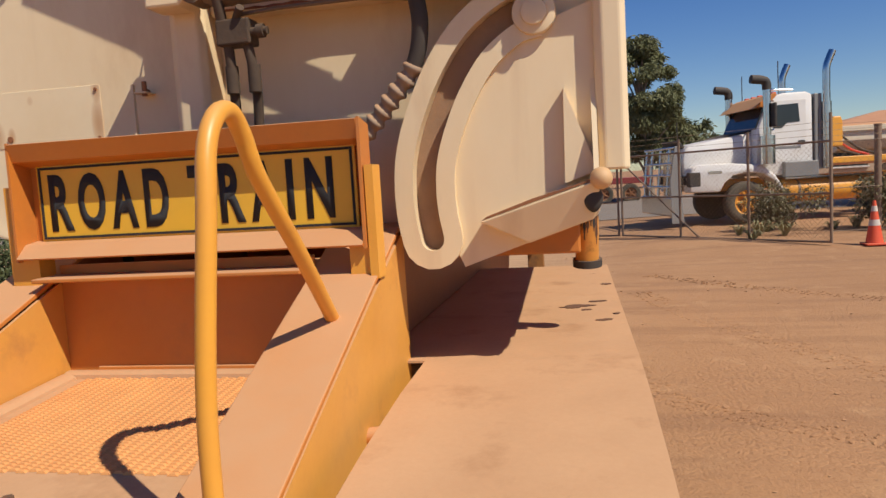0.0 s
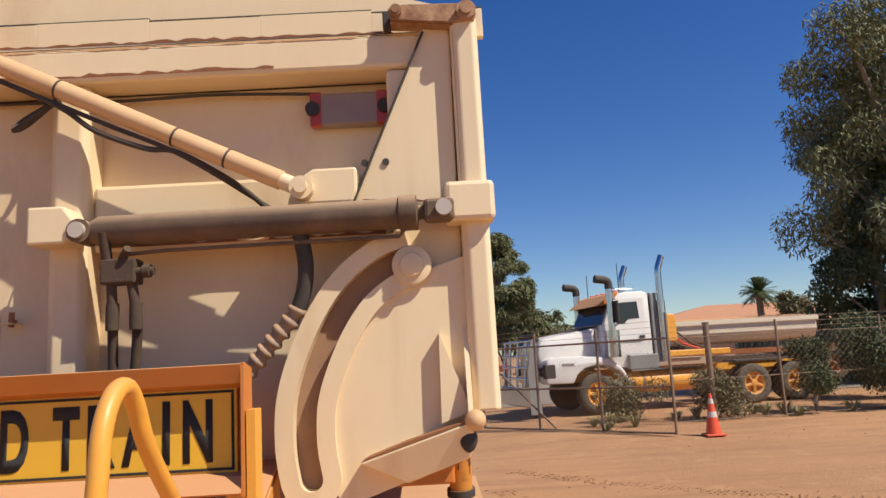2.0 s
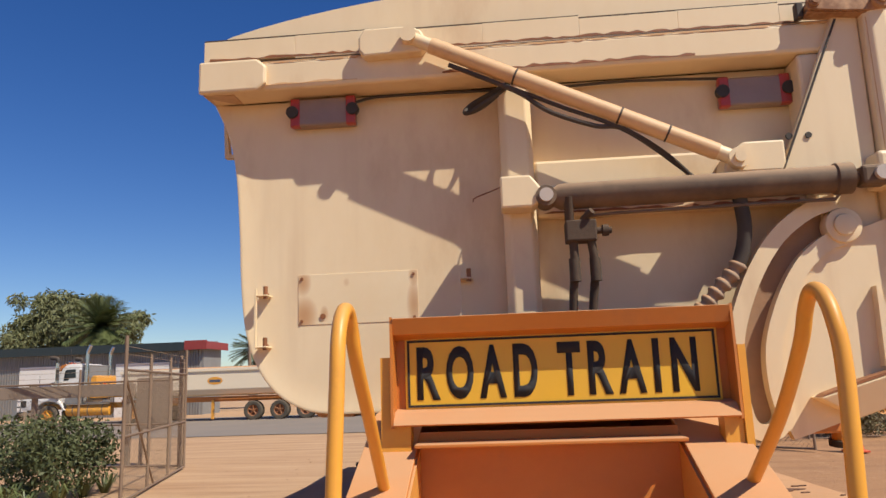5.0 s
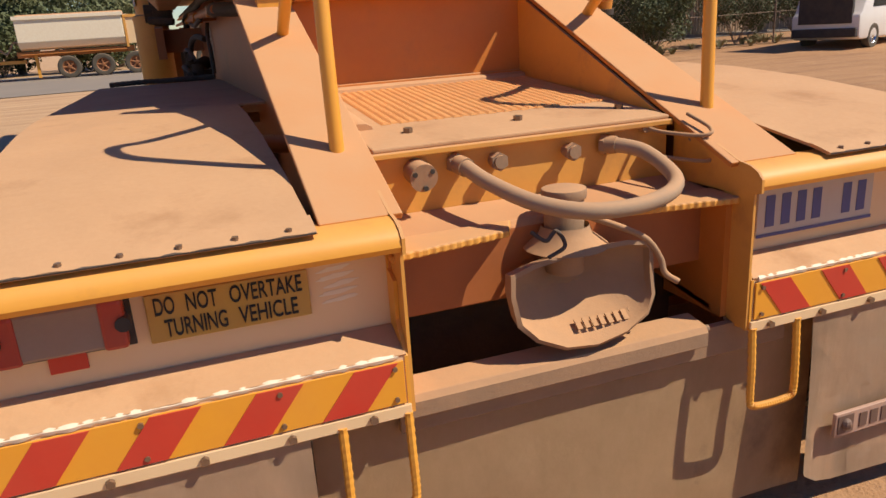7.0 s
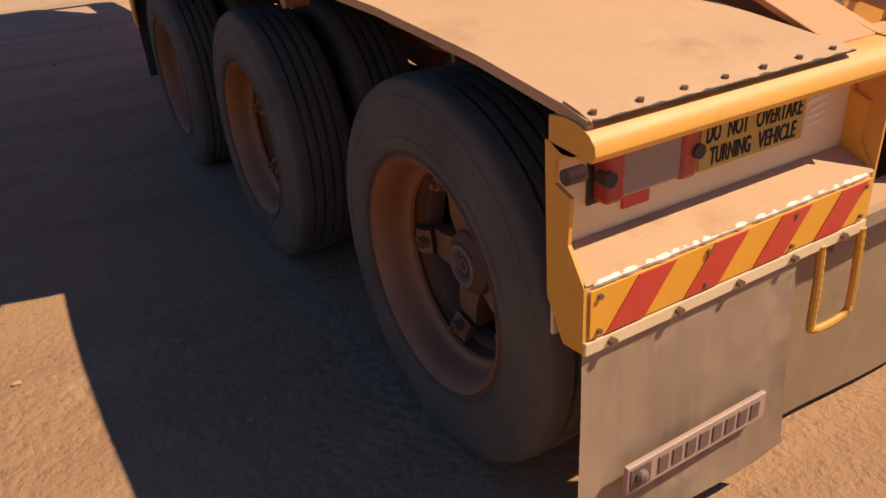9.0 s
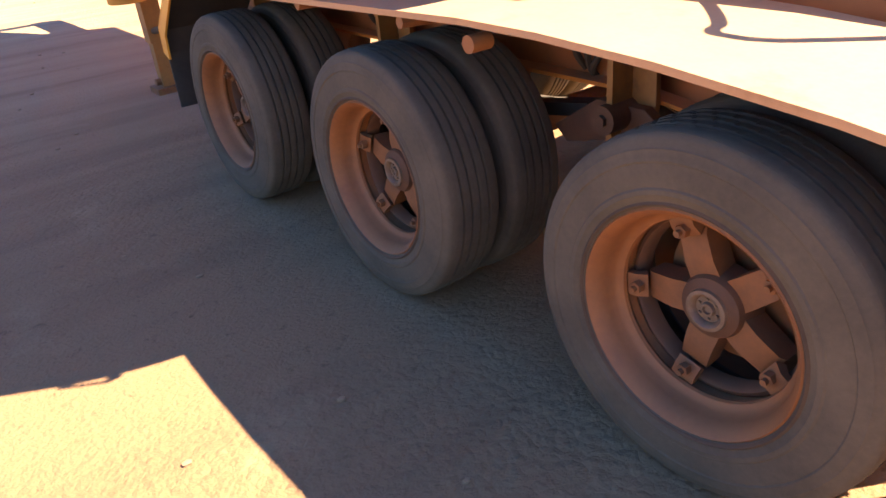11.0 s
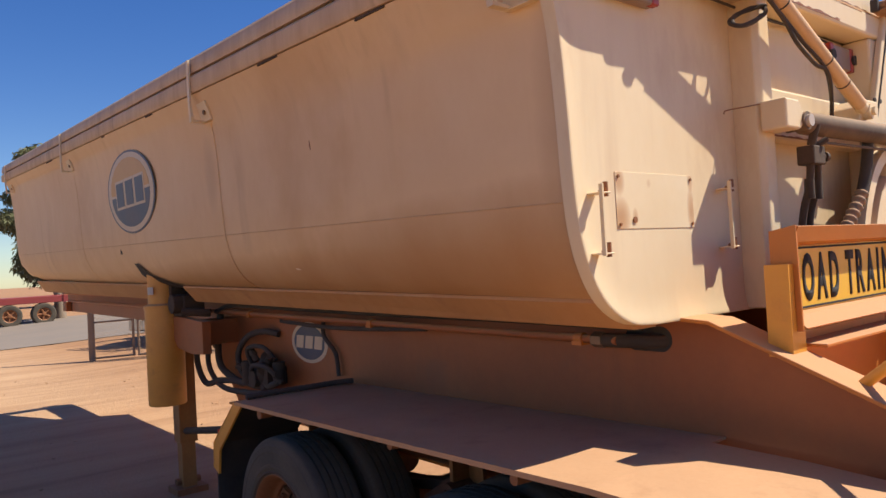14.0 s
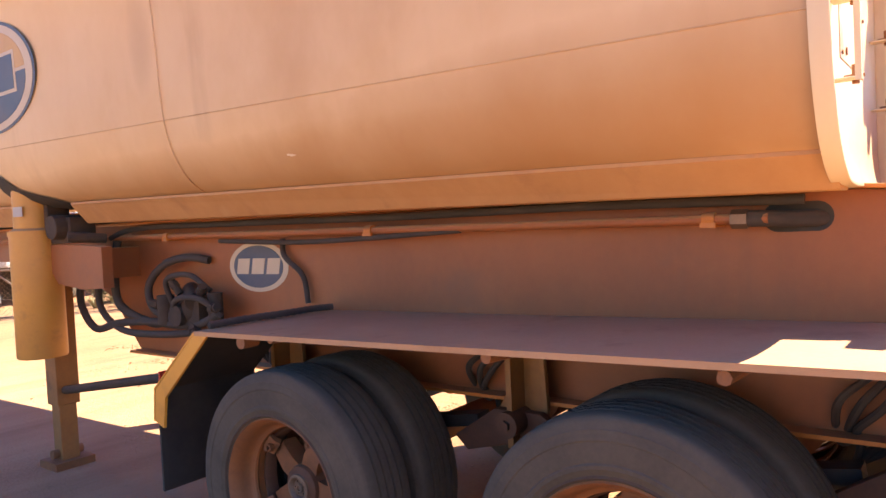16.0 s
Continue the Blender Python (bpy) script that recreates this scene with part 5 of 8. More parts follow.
    pts = [(x0, -0.005, 0.61), (x0, -0.012, 0.50), (x0, -0.014, 0.415), (x0 + s * 0.012, -0.014, 0.397), (x0 + s * 0.05, -0.014, 0.392), (x1 - s * 0.05, -0.014, 0.392), (x1 - s * 0.012, -0.014, 0.397), (x1, -0.014, 0.415), (x1, -0.012, 0.50), (x1, -0.005, 0.61)]
    part("step_bar", tube(curve_points(pts, 16), 0.0095, seg=8, rings=lambda i: 1.12 if i % 3 == 0 else 0.97), YELLOW, bumper, "yellow ribbed bar step")
    # rubber flap, gently bowed
    bm = bmesh.new()
    inner = 10 if s < 0 else 0
    fl, fh = min(s * 0.65, s * 1.236), max(s * 0.65, s * 1.236)
    grid = [[bm.verts.new((fl + (fh - fl) * i / 10, 0.004 + 0.012 * math.sin(2.4 * i / 10 + j * 0.25) * (j / 8) ** 1.3 - 0.01 * j / 8 - (0.022 * (j / 8) if i == inner else 0.006 * (j / 8) if abs(i - inner) == 1 else 0.0), 0.606 - 0.53 * j / 8 + (0.055 if j == 8 and i == inner else 0.014 if j == 8 and abs(i - inner) == 1 else 0.02 if j == 8 and i in (0, 10) else 0.0))) for i in range(11)] for j in range(9)]
    for j in range(8):
        for i in range(10):
            bm.faces.new((grid[j][i], grid[j][i + 1], grid[j + 1][i + 1], grid[j + 1][i]))
    bmesh.ops.solidify(bm, geom=bm.faces[:], thickness=0.008)
    flap = part("mud_flap", bm, FLAP, bumper, "stained grey rubber mud flap")
    bl, bh = (min(s * 0.73, s * 1.14), max(s * 0.73, s * 1.14))
    badge = part("badge", box(bl, bh, -0.030, -0.018, 0.235, 0.305), BADGE, flap, smooth=False, bevel=0.002)
    part("emblem", box(bl + 0.008, bl + 0.062, -0.0325, -0.030, 0.245, 0.298, ball((bl + 0.035, -0.031, 0.272), 0.017, seg=10)), BADGED, badge, smooth=False)
    for k in range(8):
        x = bl + 0.085 + k * 0.0395
        part("badge_bar", box(x, x + 0.026, -0.0325, -0.030, 0.25, 0.292), BADGED, badge, smooth=False)

# wiped streaks beside the warning sign
for k in range(6):
    sm = random.Random(300 + k)
    x, z = -0.545 + sm.uniform(-0.008, 0.008), 0.852 + 0.0165 * k
    part("wiped_streak", prism([(x + 0.036 * math.cos(t) * sm.uniform(0.8, 1.2), z + 0.0055 * math.sin(t) * sm.uniform(0.6, 1.2) + 0.004 * math.cos(t)) for t in (2 * math.pi * j / 16 for j in range(16))], "y", 0.0812, 0.0819), PALE, bumper, smooth=False)

# left box: lamp, warning sign and marker
lamp = part("tail_lamp", prism([(-1.155, 0.85), (-0.955, 0.85), (-0.945, 0.87), (-0.945, 0.93), (-0.955, 0.94), (-1.145, 0.94), (-1.155, 0.93)], "y", 0.045, 0.082), LENSGREY, trailer, "faded tail lamp with red lenses and black ends", smooth=False, bevel=0.006)
for x0, x1 in ((-1.158, -1.115), (-0.985, -0.942)):
    part("lens", box(x0, x1, 0.040, 0.079, 0.846, 0.942), LENSRED, lamp, smooth=False, bevel=0.008)
for x in (-1.155, -0.945):
    part("lens_cap", rod((x * 0.992 - 0.0084, 0.034, 0.895), (x * 0.992 - 0.0084, 0.06, 0.895), 0.014), BLACK, lamp)
part("housing", box(-1.168, -0.932, 0.076, 0.0805, 0.838, 0.953), BLACK, lamp, smooth=False, bevel=0.002)
part("reflector", box(-1.085, -1.02, 0.076, 0.083, 0.808, 0.842), REDREFL, lamp, smooth=False, bevel=0.002)
part("side_marker", rod((-1.252, 0.035, 0.925), (-1.215, 0.035, 0.925), 0.014), GREYCYL, trailer)
warn = part("warning_sign", box(-0.908, -0.606, 0.068, 0.074, 0.834, 0.93), WARNM, trailer, "yellow metal sign with black words", smooth=False, bevel=0.003)
for word, x0, x1, z0 in (("DO", -0.893, -0.857, 0.888), ("NOT", -0.836, -0.780, 0.888), ("OVERTAKE", -0.757, -0.620, 0.888), ("TURNING", -0.880, -0.767, 0.843), ("VEHICLE", -0.745, -0.632, 0.843)):
    part("word", letters(word, x0, x1, z0, z0 + 0.035, 0.0679, bold=0.009), SIGNBLACK, warn, smooth=False)
# right box: number plate
plate = part("number_plate", box(0.505, 0.885, 0.068, 0.076, 0.812, 0.935), PLATEW, trailer, "dirty white number plate with blue bars", smooth=False, bevel=0.003)
part("plate_edge", box(0.505, 0.885, 0.066, 0.068, 0.812, 0.820), PLATEB, plate, smooth=False)
for k in range(7):
    if k != 4:
        part("plate_bar", box(0.53 + 0.05 * k, 0.53 + 0.05 * k + 0.028, 0.0665, 0.068, 0.838, 0.918), PLATEB, plate, smooth=False)

# ---- middle of the rear: flap, cross beam, coupling, front plate and tray ----
bm = bmesh.new()
grid = [[bm.verts.new((-0.64 + 1.37 * i / 16, 0.07 + 0.012 * (j / 8) * math.sin(i * 0.5 + 1), 0.60 - 0.565 * j / 8)) for i in range(17)] for j in range(9)]
for j in range(8):
    for i in range(16):
        bm.faces.new((grid[j][i], grid[j][i + 1], grid[j + 1][i + 1], grid[j + 1][i]))
bmesh.ops.solidify(bm, geom=bm.faces[:], thickness=0.01)
mid_flap = part("middle_flap", bm, FLAPT, trailer, "wide tan rubber flap below the coupling")
part("flap_holder", prism([(0.02, 0.575), (0.02, 0.612), (0.030, 0.627), (0.10, 0.637), (0.10, 0.627), (0.036, 0.614), (0.034, 0.575)], "x", -0.44, 0.335), STEELDUST, mid_flap, smooth=False, bevel=0.002)
part("holder_bolt", rod((0.335, 0.045, 0.61), (0.352, 0.045, 0.61), 0.011, seg=8), BOLT, mid_flap)
part("holder_bar", box(-0.45, 0.60, 0.045, 0.065, 0.53, 0.61), STEELDUST, mid_flap, smooth=False)
# darker paint gives the beam the shade below its ledges
part("rear_beam", prism([(0.16, 0.745), (0.16, 0.915), (0.175, 0.93), (0.302, 0.95), (0.302, 0.745)], "x", -0.44, 0.44), RAILM, trailer, smooth=False, bevel=0.004)
for s in (-1, 1):
    teeth = [(s * (0.44 - 0.28 * k / 28), 0.04 + 0.045 * k / 28 + (0.004 + 0.005 * noise.noise((k * 1.7, s, 0.3)) if k % 2 else 0.002 * noise.noise((k * 0.9, s, 2.1)))) for k in range(29)]
    part("beam_ledge", prism(teeth + [(s * 0.12, 0.165), (s * 0.44, 0.165)], "z", 0.918, 0.935), FRONTM, trailer, smooth=False, bevel=0.004)
    part("beam_cheek", prism([(s * 0.44, 0.07), (s * 0.41, 0.07), (s * 0.41, 0.3), (s * 0.44, 0.3)], "z", 0.62, 0.93), ORANGE, trailer, smooth=False)
# added dark box that paints the black shaded void below the coupling
part("under_beam", box(-0.476, 0.476, 0.36, 0.42, 0.30, 0.88), GREASE, trailer, "dark box painting the shaded void behind the coupling", smooth=False)
front = part("fitting_plate", box(-0.405, 0.405, 0.302, 0.312, 0.90, 1.108), FRONTM, trailer, "orange plate with hose and plug fittings", smooth=False)
for x in (-0.095, 0.105):
    part("fitting", rod((x, 0.302, 1.05), (x, 0.255, 1.05), 0.016, rod((x, 0.275, 1.05), (x, 0.262, 1.05), 0.023, seg=6)), STEELDUST, front)
sock = part("plug_socket", rod((-0.296, 0.302, 1.048), (-0.296, 0.25, 1.043), 0.030, rod((-0.296, 0.25, 1.043), (-0.296, 0.236, 1.041), 0.033, seg=24), seg=24), STEELDUST, front, "round seven-pin socket")
for k in range(3):
    ang = 0.6 + k * 2.1
    part("socket_lug", rod((-0.296 + 0.024 * math.cos(ang), 0.24, 1.042 + 0.024 * math.sin(ang)), (-0.296 + 0.024 * math.cos(ang), 0.232, 1.041 + 0.024 * math.sin(ang)), 0.006), BLACK, sock)
for z, x in ((1.085, 0.36), (1.02, 0.37)):
    part("safety_wire", tube(curve_points([(x - 0.03, 0.30, z), (x - 0.01, 0.24, z - 0.01), (x + 0.05, 0.16, z - 0.015), (x + 0.075, 0.17, z + 0.0), (x + 0.06, 0.24, z + 0.03)]), 0.005), STEELDUST, front)
    part("fitting", rod((x - 0.03, 0.302, z), (x - 0.03, 0.28, z), 0.014), STEELDUST, front)
hp = curve_points([(-0.196, 0.30, 1.055), (-0.19, 0.255, 1.052), (-0.165, 0.17, 1.025), (-0.11, 0.06, 0.995), (-0.03, -0.01, 0.98), (0.08, -0.02, 0.975), (0.19, 0.01, 0.98), (0.262, 0.07, 0.99), (0.285, 0.14, 1.01), (0.27, 0.21, 1.04), (0.235, 0.265, 1.052), (0.205, 0.30, 1.053)], 8)
hose = part("air_hose", tube(hp, 0.0185, seg=16), HOSE, trailer, "thick dusty grey hose looped between two fittings")
for p, q in ((hp[0], hp[9]), (hp[-1], hp[-8])):
    part("hose_ferrule", rod(p, q, 0.0225, rod(p, p.lerp(q, 0.3), 0.026, seg=6)), STEELDUST, hose)

# tow coupling with a flared mouth
coupling = part("tow_coupling", rod((0.0, 0.13, 0.80), (0.0, 0.13, 0.975), 0.046, rod((0.0, 0.13, 0.975), (0.0, 0.13, 1.0), 0.052, seg=24), seg=24), STEELDUST, trailer, "dusty cast tow coupling with a flared mouth", bevel=0.004)
part("drawbar", rod((0.0, 0.13, 0.84), (0.0, 0.30, 0.84), 0.05, seg=20), STEELDUST, coupling)


def mouth_mesh():
    bm = bmesh.new()
    rim = [(-0.176, 0.842), (-0.12, 0.860), (0.0, 0.876), (0.12, 0.876), (0.172, 0.868), (0.188, 0.85), (0.19, 0.79), (0.188, 0.735), (0.165, 0.692), (0.10, 0.659), (0.02, 0.645), (-0.06, 0.653),
           (-0.13, 0.684), (-0.17, 0.725), (-0.178, 0.79)]
    rows = []
    for v in (0.0, 0.12, 0.3, 0.5, 0.7, 0.88, 1.0):
        row = []
        for x, z in rim:
            low = max(0.0, (0.80 - z) / 0.18)
            wide = 0.35 + 0.65 * min(1.0, v * 1.5)
            row.append(bm.verts.new((0.01 + (x - 0.01) * wide, 0.15 - v * (0.10 + 0.035 * low), 0.82 + (z - 0.82) * (0.35 + 0.65 * v ** 0.9))))
        rows.append(row)
    for a, b in zip(rows, rows[1:]):
        for i in range(len(rim)):
            bm.faces.new((a[i], a[(i + 1) % len(rim)], b[(i + 1) % len(rim)], b[i]))
    bm.faces.new(rows[0])
    bmesh.ops.recalc_face_normals(bm, faces=bm.faces)
    bmesh.ops.solidify(bm, geom=bm.faces[:], thickness=0.011)
    return bm


mouth = part("coupling_mouth", mouth_mesh(), STEELDUST, coupling)
for k in range(9):
    x = -0.02 + 0.0205 * k
    part("cast_bar", prism([(0.036, 0.687), (0.057, 0.7035), (0.0546, 0.7068), (0.0336, 0.6903)], "x", x, x + 0.013), STEELDUST, mouth, smooth=False)
part("lever", tube(curve_points([(0.05, 0.10, 0.93), (0.11, 0.06, 0.905), (0.17, 0.05, 0.87), (0.205, 0.045, 0.82), (0.212, 0.035, 0.785), (0.235, 0.015, 0.765)]), 0.0075), STEELDUST, coupling)
part("throat", rod((0.0, 0.115, 0.80), (0.0, 0.115, 0.875), 0.03), STEELDUST, coupling)
part("neck", lathe([(0, 0.10), (0.03, 0.062), (0.05, 0.055)], m=Matrix.Translation((0.0, 0.125, 0.865)) @ Matrix.Rotation(radians(-90), 4, "Y"), seg=24), STEELDUST, coupling)
part("linkage", tube(curve_points([(-0.12, 0.06, 0.93), (-0.10, 0.03, 0.915), (-0.07, 0.04, 0.93), (-0.06, 0.02, 0.90), (-0.10, 0.02, 0.88)]), 0.0045), DARKHOSE, coupling)

# tray with a toothed grating, tilted up towards the front of the trailer
TILT = Matrix.Translation((0, 0.30, 1.106)) @ Matrix.Rotation(radians(4.1), 4, "X") @ Matrix.Translation((0, -0.30, -1.106))


def tilted(bm):
    for v in bm.verts:
        v.co = TILT @ v.co
    return bm


tray = part("tray", tilted(box(-0.3995, 0.3995, 0.285, 1.155, 1.100, 1.112)), GUARD, trailer, "dusty tray with a toothed steel grating", smooth=False, bevel=0.004)
part("tray_lip", box(-0.405, 0.405, 0.275, 0.30, 1.085, 1.1), FRONTM, tray, smooth=False, bevel=0.003)
for x in (-0.27, 0.03, 0.335):
    part("bolt", tilted(rod((x, 0.42, 1.112), (x, 0.42, 1.124), 0.012, seg=6)), BOLT, tray)
bm = bmesh.new()
NX, NY = 56, 44
for i in range(NX // 2):
    x = -0.305 + 0.70 * i / (NX // 2)
    w = 0.70 / NX
    for j in range(NY):
        y = 0.535 + 0.565 * (j + 0.5 * (i % 2)) / NY
        v = [bm.verts.new(p) for p in ((x, y, 1.1125), (x + 2 * w, y, 1.1125), (x + 2 * w, y + 0.0125, 1.1125), (x, y + 0.0125, 1.1125), (x + 0.5 * w, y + 0.002, 1.1175), (x + 1.5 * w, y + 0.002, 1.1175), (x + 1.5 * w, y + 0.0085, 1.1175), (x + 0.5 * w, y + 0.0085, 1.1175))]
        for f in ((0, 1, 5, 4), (1, 2, 6, 5), (2, 3, 7, 6), (3, 0, 4, 7), (4, 5, 6, 7)):
            bm.faces.new([v[q] for q in f])
grating = part("grating", tilted(bm), GRATE, tray, "yellow-brown toothed grip grating", smooth=False)
tagged(grating, kind="stuff")
border = prism([(1.104, 1.112), (1.108, 1.124), (1.120, 1.129), (1.140, 1.129), (1.154, 1.122), (1.154, 1.112)], "x", -0.385, 0.395)
prism([(-0.395, 1.112), (-0.390, 1.126), (-0.378, 1.129), (-0.355, 1.128), (-0.340, 1.120), (-0.338, 1.112)], "y", 0.50, 1.1035, border)
part("tray_border", tilted(border), GUARD, tray)
part("back_wall", box(-0.3995, 0.3995, 1.157, 1.17, 1.05, 1.503), ORANGE, trailer, "orange cross wall behind the tray", smooth=False)
part("wall_hem", box(-0.30, 0.3990, 1.147, 1.1565, 1.182, 1.196), ORANGE, trailer, smooth=False, bevel=0.003)
part("back_wall_flange", box(-0.403, 0.403, 1.04, 1.34, 1.464, 1.476), ORANGE, trailer, smooth=False, bevel=0.003)

# hoop handrails
for s in (-1, 1):
    x, w = (0.53, 0.548) if s > 0 else (-0.475, -0.468)
    pts = [(x, 0.30, 1.10), (x, 0.305, 1.35), (w, 0.325, 1.65), (w, 0.345, 1.76), (w, 0.385, 1.815), (w, 0.435, 1.825), (w, 0.475, 1.79), (w, 0.53, 1.71), (w, 0.70, 1.55), (x, 0.935, 1.35)]
    part("hoop_rail", tube(curve_points(pts, 8), 0.017, seg=16), YELLOW, trailer, "yellow bent-tube hoop handrail")

# sign box
sb = part("sign_box", box(-0.475, 0.575, 1.165, 1.175, 1.54, 1.85), ORANGE, trailer, "orange box frame round a road sign", smooth=False)
part("box_top", sheet([(1.165, 1.80), (1.10, 1.815), (1.085, 1.862)], "x", -0.4695, 0.5695, 0.006), ORANGE, sb, smooth=False)
part("box_bottom", sheet([(1.165, 1.572), (1.115, 1.565), (1.075, 1.528)], "x", -0.4695, 0.5695, -0.006), ORANGE, sb, smooth=False)
for x in (-0.478, 0.57):
    part("box_side", prism([(1.17, 1.52), (1.08, 1.522), (1.085, 1.866), (1.17, 1.85)], "x", x, x + 0.008), ORANGE, sb, smooth=False)
panel = part("sign_panel", box(-0.44, 0.542, 1.150, 1.156, 1.575, 1.80), SIGNYELLOW, sb, "yellow sign with black words and border", smooth=False, bevel=0.002)
for b in (box(-0.432, 0.534, 1.147, 1.150, 1.786, 1.793), box(-0.432, 0.534, 1.147, 1.150, 1.582, 1.589), box(-0.432, -0.425, 1.147, 1.150, 1.5895, 1.7855), box(0.527, 0.534, 1.147, 1.150, 1.5895, 1.7855)):
    part("sign_border", b, SIGNBLACK, panel, smooth=False)
for char, x0, x1 in (("R", -0.402, -0.328), ("O", -0.308, -0.22), ("A", -0.202, -0.118), ("D", -0.094, -0.018), ("T", 0.046, 0.118), ("R", 0.140, 0.214), ("A", 0.232, 0.316), ("I", 0.341, 0.361), ("N", 0.396, 0.476)):
    part("letter", letters(char, x0, x1, 1.604, 1.771, 1.1499, bold=0.035), SIGNBLACK, panel, smooth=False)
for x, w in ((-0.47, 0.05), (0.535, 0.045)):
    part("sign_post", box(x - 0.01, x + w, 1.10, 1.165, 1.42, 1.54), YELLOW, sb, smooth=False)
part("side_post", box(-0.512, -0.48, 1.10, 1.18, 1.44, 1.74), YELLOW, sb, smooth=False)
part("side_post", box(0.582, 0.605, 1.09, 1.16, 1.44, 1.74), YELLOW, sb, smooth=False)

# ---- axles and wheels ----
TYRE_PROFILE = [(0.03, 0.292), (0.008, 0.31), (0.004, 0.335), (0.0, 0.34), (0.0, 0.352), (0.004, 0.357), (0.002, 0.385), (0.006, 0.415), (0.003, 0.419), (0.004, 0.43), (0.007, 0.436), (0.007, 0.447), (0.012, 0.452), (0.014, 0.466), (0.022, 0.478), (0.033, 0.4845), (0.05, 0.487)]
for k in range(4):
    g = 0.072 + 0.038 * k
    TYRE_PROFILE += [(g - 0.006, 0.488), (g - 0.005, 0.477), (g + 0.005, 0.477), (g + 0.006, 0.488)]
TYRE_PROFILE += [(0.21, 0.487), (0.227, 0.4845), (0.238, 0.478), (0.246, 0.466), (0.256, 0.42), (0.26, 0.36), (0.252, 0.30), (0.23, 0.285)]


def tyre_mesh():
    return lathe(TYRE_PROFILE + [(0.13, 0.28), (0.03, 0.285)], seg=80)


def tread_mesh():
    bm = bmesh.new()
    for k in range(56):
        a = 2 * math.pi * k / 56
        for x0, x1, off in ((0.026, 0.066, 0.0), (0.080, 0.104, 0.5), (0.118, 0.142, 0.0), (0.156, 0.180, 0.5), (0.194, 0.234, 0.0)):
            aa = a + off * 2 * math.pi / 56
            w = 0.36 * 2 * math.pi / 56
            r0, r1 = 0.477, 0.4895
            e0, e1 = (0.455 if x0 < 0.05 else r0), (0.455 if x1 > 0.2 else r0)
            v = [bm.verts.new((x, r * math.cos(t), r * math.sin(t))) for x, r in ((x0, e0), (x1, e1), (x1, r1 if x1 < 0.2 else 0.481), (x0, r1 if x0 > 0.05 else 0.481)) for t in (aa - w, aa + w)]
            for f in ((4, 6, 7, 5), (0, 1, 7, 6), (2, 4, 5, 3), (0, 6, 4, 2), (1, 3, 5, 7)):
                bm.faces.new([v[i] for i in f])
    return bm


def rim_mesh_wheel():
    return lathe([(0.028, 0.298), (0.014, 0.308), (0.008, 0.302), (0.025, 0.285), (0.06, 0.275), (0.085, 0.270), (0.096, 0.262), (0.102, 0.250), (0.112, 0.247), (0.122, 0.251), (0.128, 0.258), (0.20, 0.254), (0.20, 0.26), (0.05, 0.29)], seg=64)


def spider_mesh():
    bm = lathe([(0.118, 0.058), (0.122, 0.066), (0.13, 0.082), (0.15, 0.09), (0.22, 0.095)], seg=32)
    return lathe([(0.15, 0.252), (0.145, 0.24), (0.155, 0.232), (0.20, 0.23)], bm, seg=48)


def spoke_mesh(k):
    """One spoke of the hub with its clamp, stud and nut."""
    m = Matrix.Rotation(2 * math.pi * k / 5 - 0.05, 4, "X")
    bm = prism([(0.075, 0.146), (0.12, 0.140), (0.19, 0.148), (0.205, 0.16), (0.205, 0.225), (0.075, 0.225)], "z", -0.042, 0.042)
    for v in bm.verts:
        v.co = Vector((v.co.y, v.co.x, v.co.z * (1.05 - 1.6 * (v.co.y - 0.14) - 1.0 * (v.co.x - 0.075))))
    prism([(0.192, 0.135), (0.222, 0.118), (0.248, 0.118), (0.248, 0.137), (0.23, 0.139), (0.21, 0.155)], "z", -0.034, 0.034, bm)
    for v in list(bm.verts)[-12:]:
        v.co = Vector((v.co.y, v.co.x, v.co.z))
    rod((0.15, 0.212, 0.0), (0.088, 0.212, 0.0), 0.009, bm, seg=8)
    rod((0.124, 0.212, 0.0), (0.102, 0.212, 0.0), 0.018, bm, seg=6)
    for v in bm.verts:
        v.co = m @ v.co
    return bm


def cap_mesh():
    bm = lathe([(0.124, 0.0), (0.124, 0.010), (0.117, 0.012), (0.117, 0.017), (0.126, 0.020), (0.126, 0.036), (0.113, 0.040), (0.108, 0.047), (0.110, 0.056), (0.122, 0.060)], seg=32)
    for k in range(6):
        a = 2 * math.pi * k / 6
        rod((0.126, 0.028 * math.cos(a), 0.028 * math.sin(a)), (0.120, 0.028 * math.cos(a), 0.028 * math.sin(a)), 0.0045, bm, seg=6)
    return bm


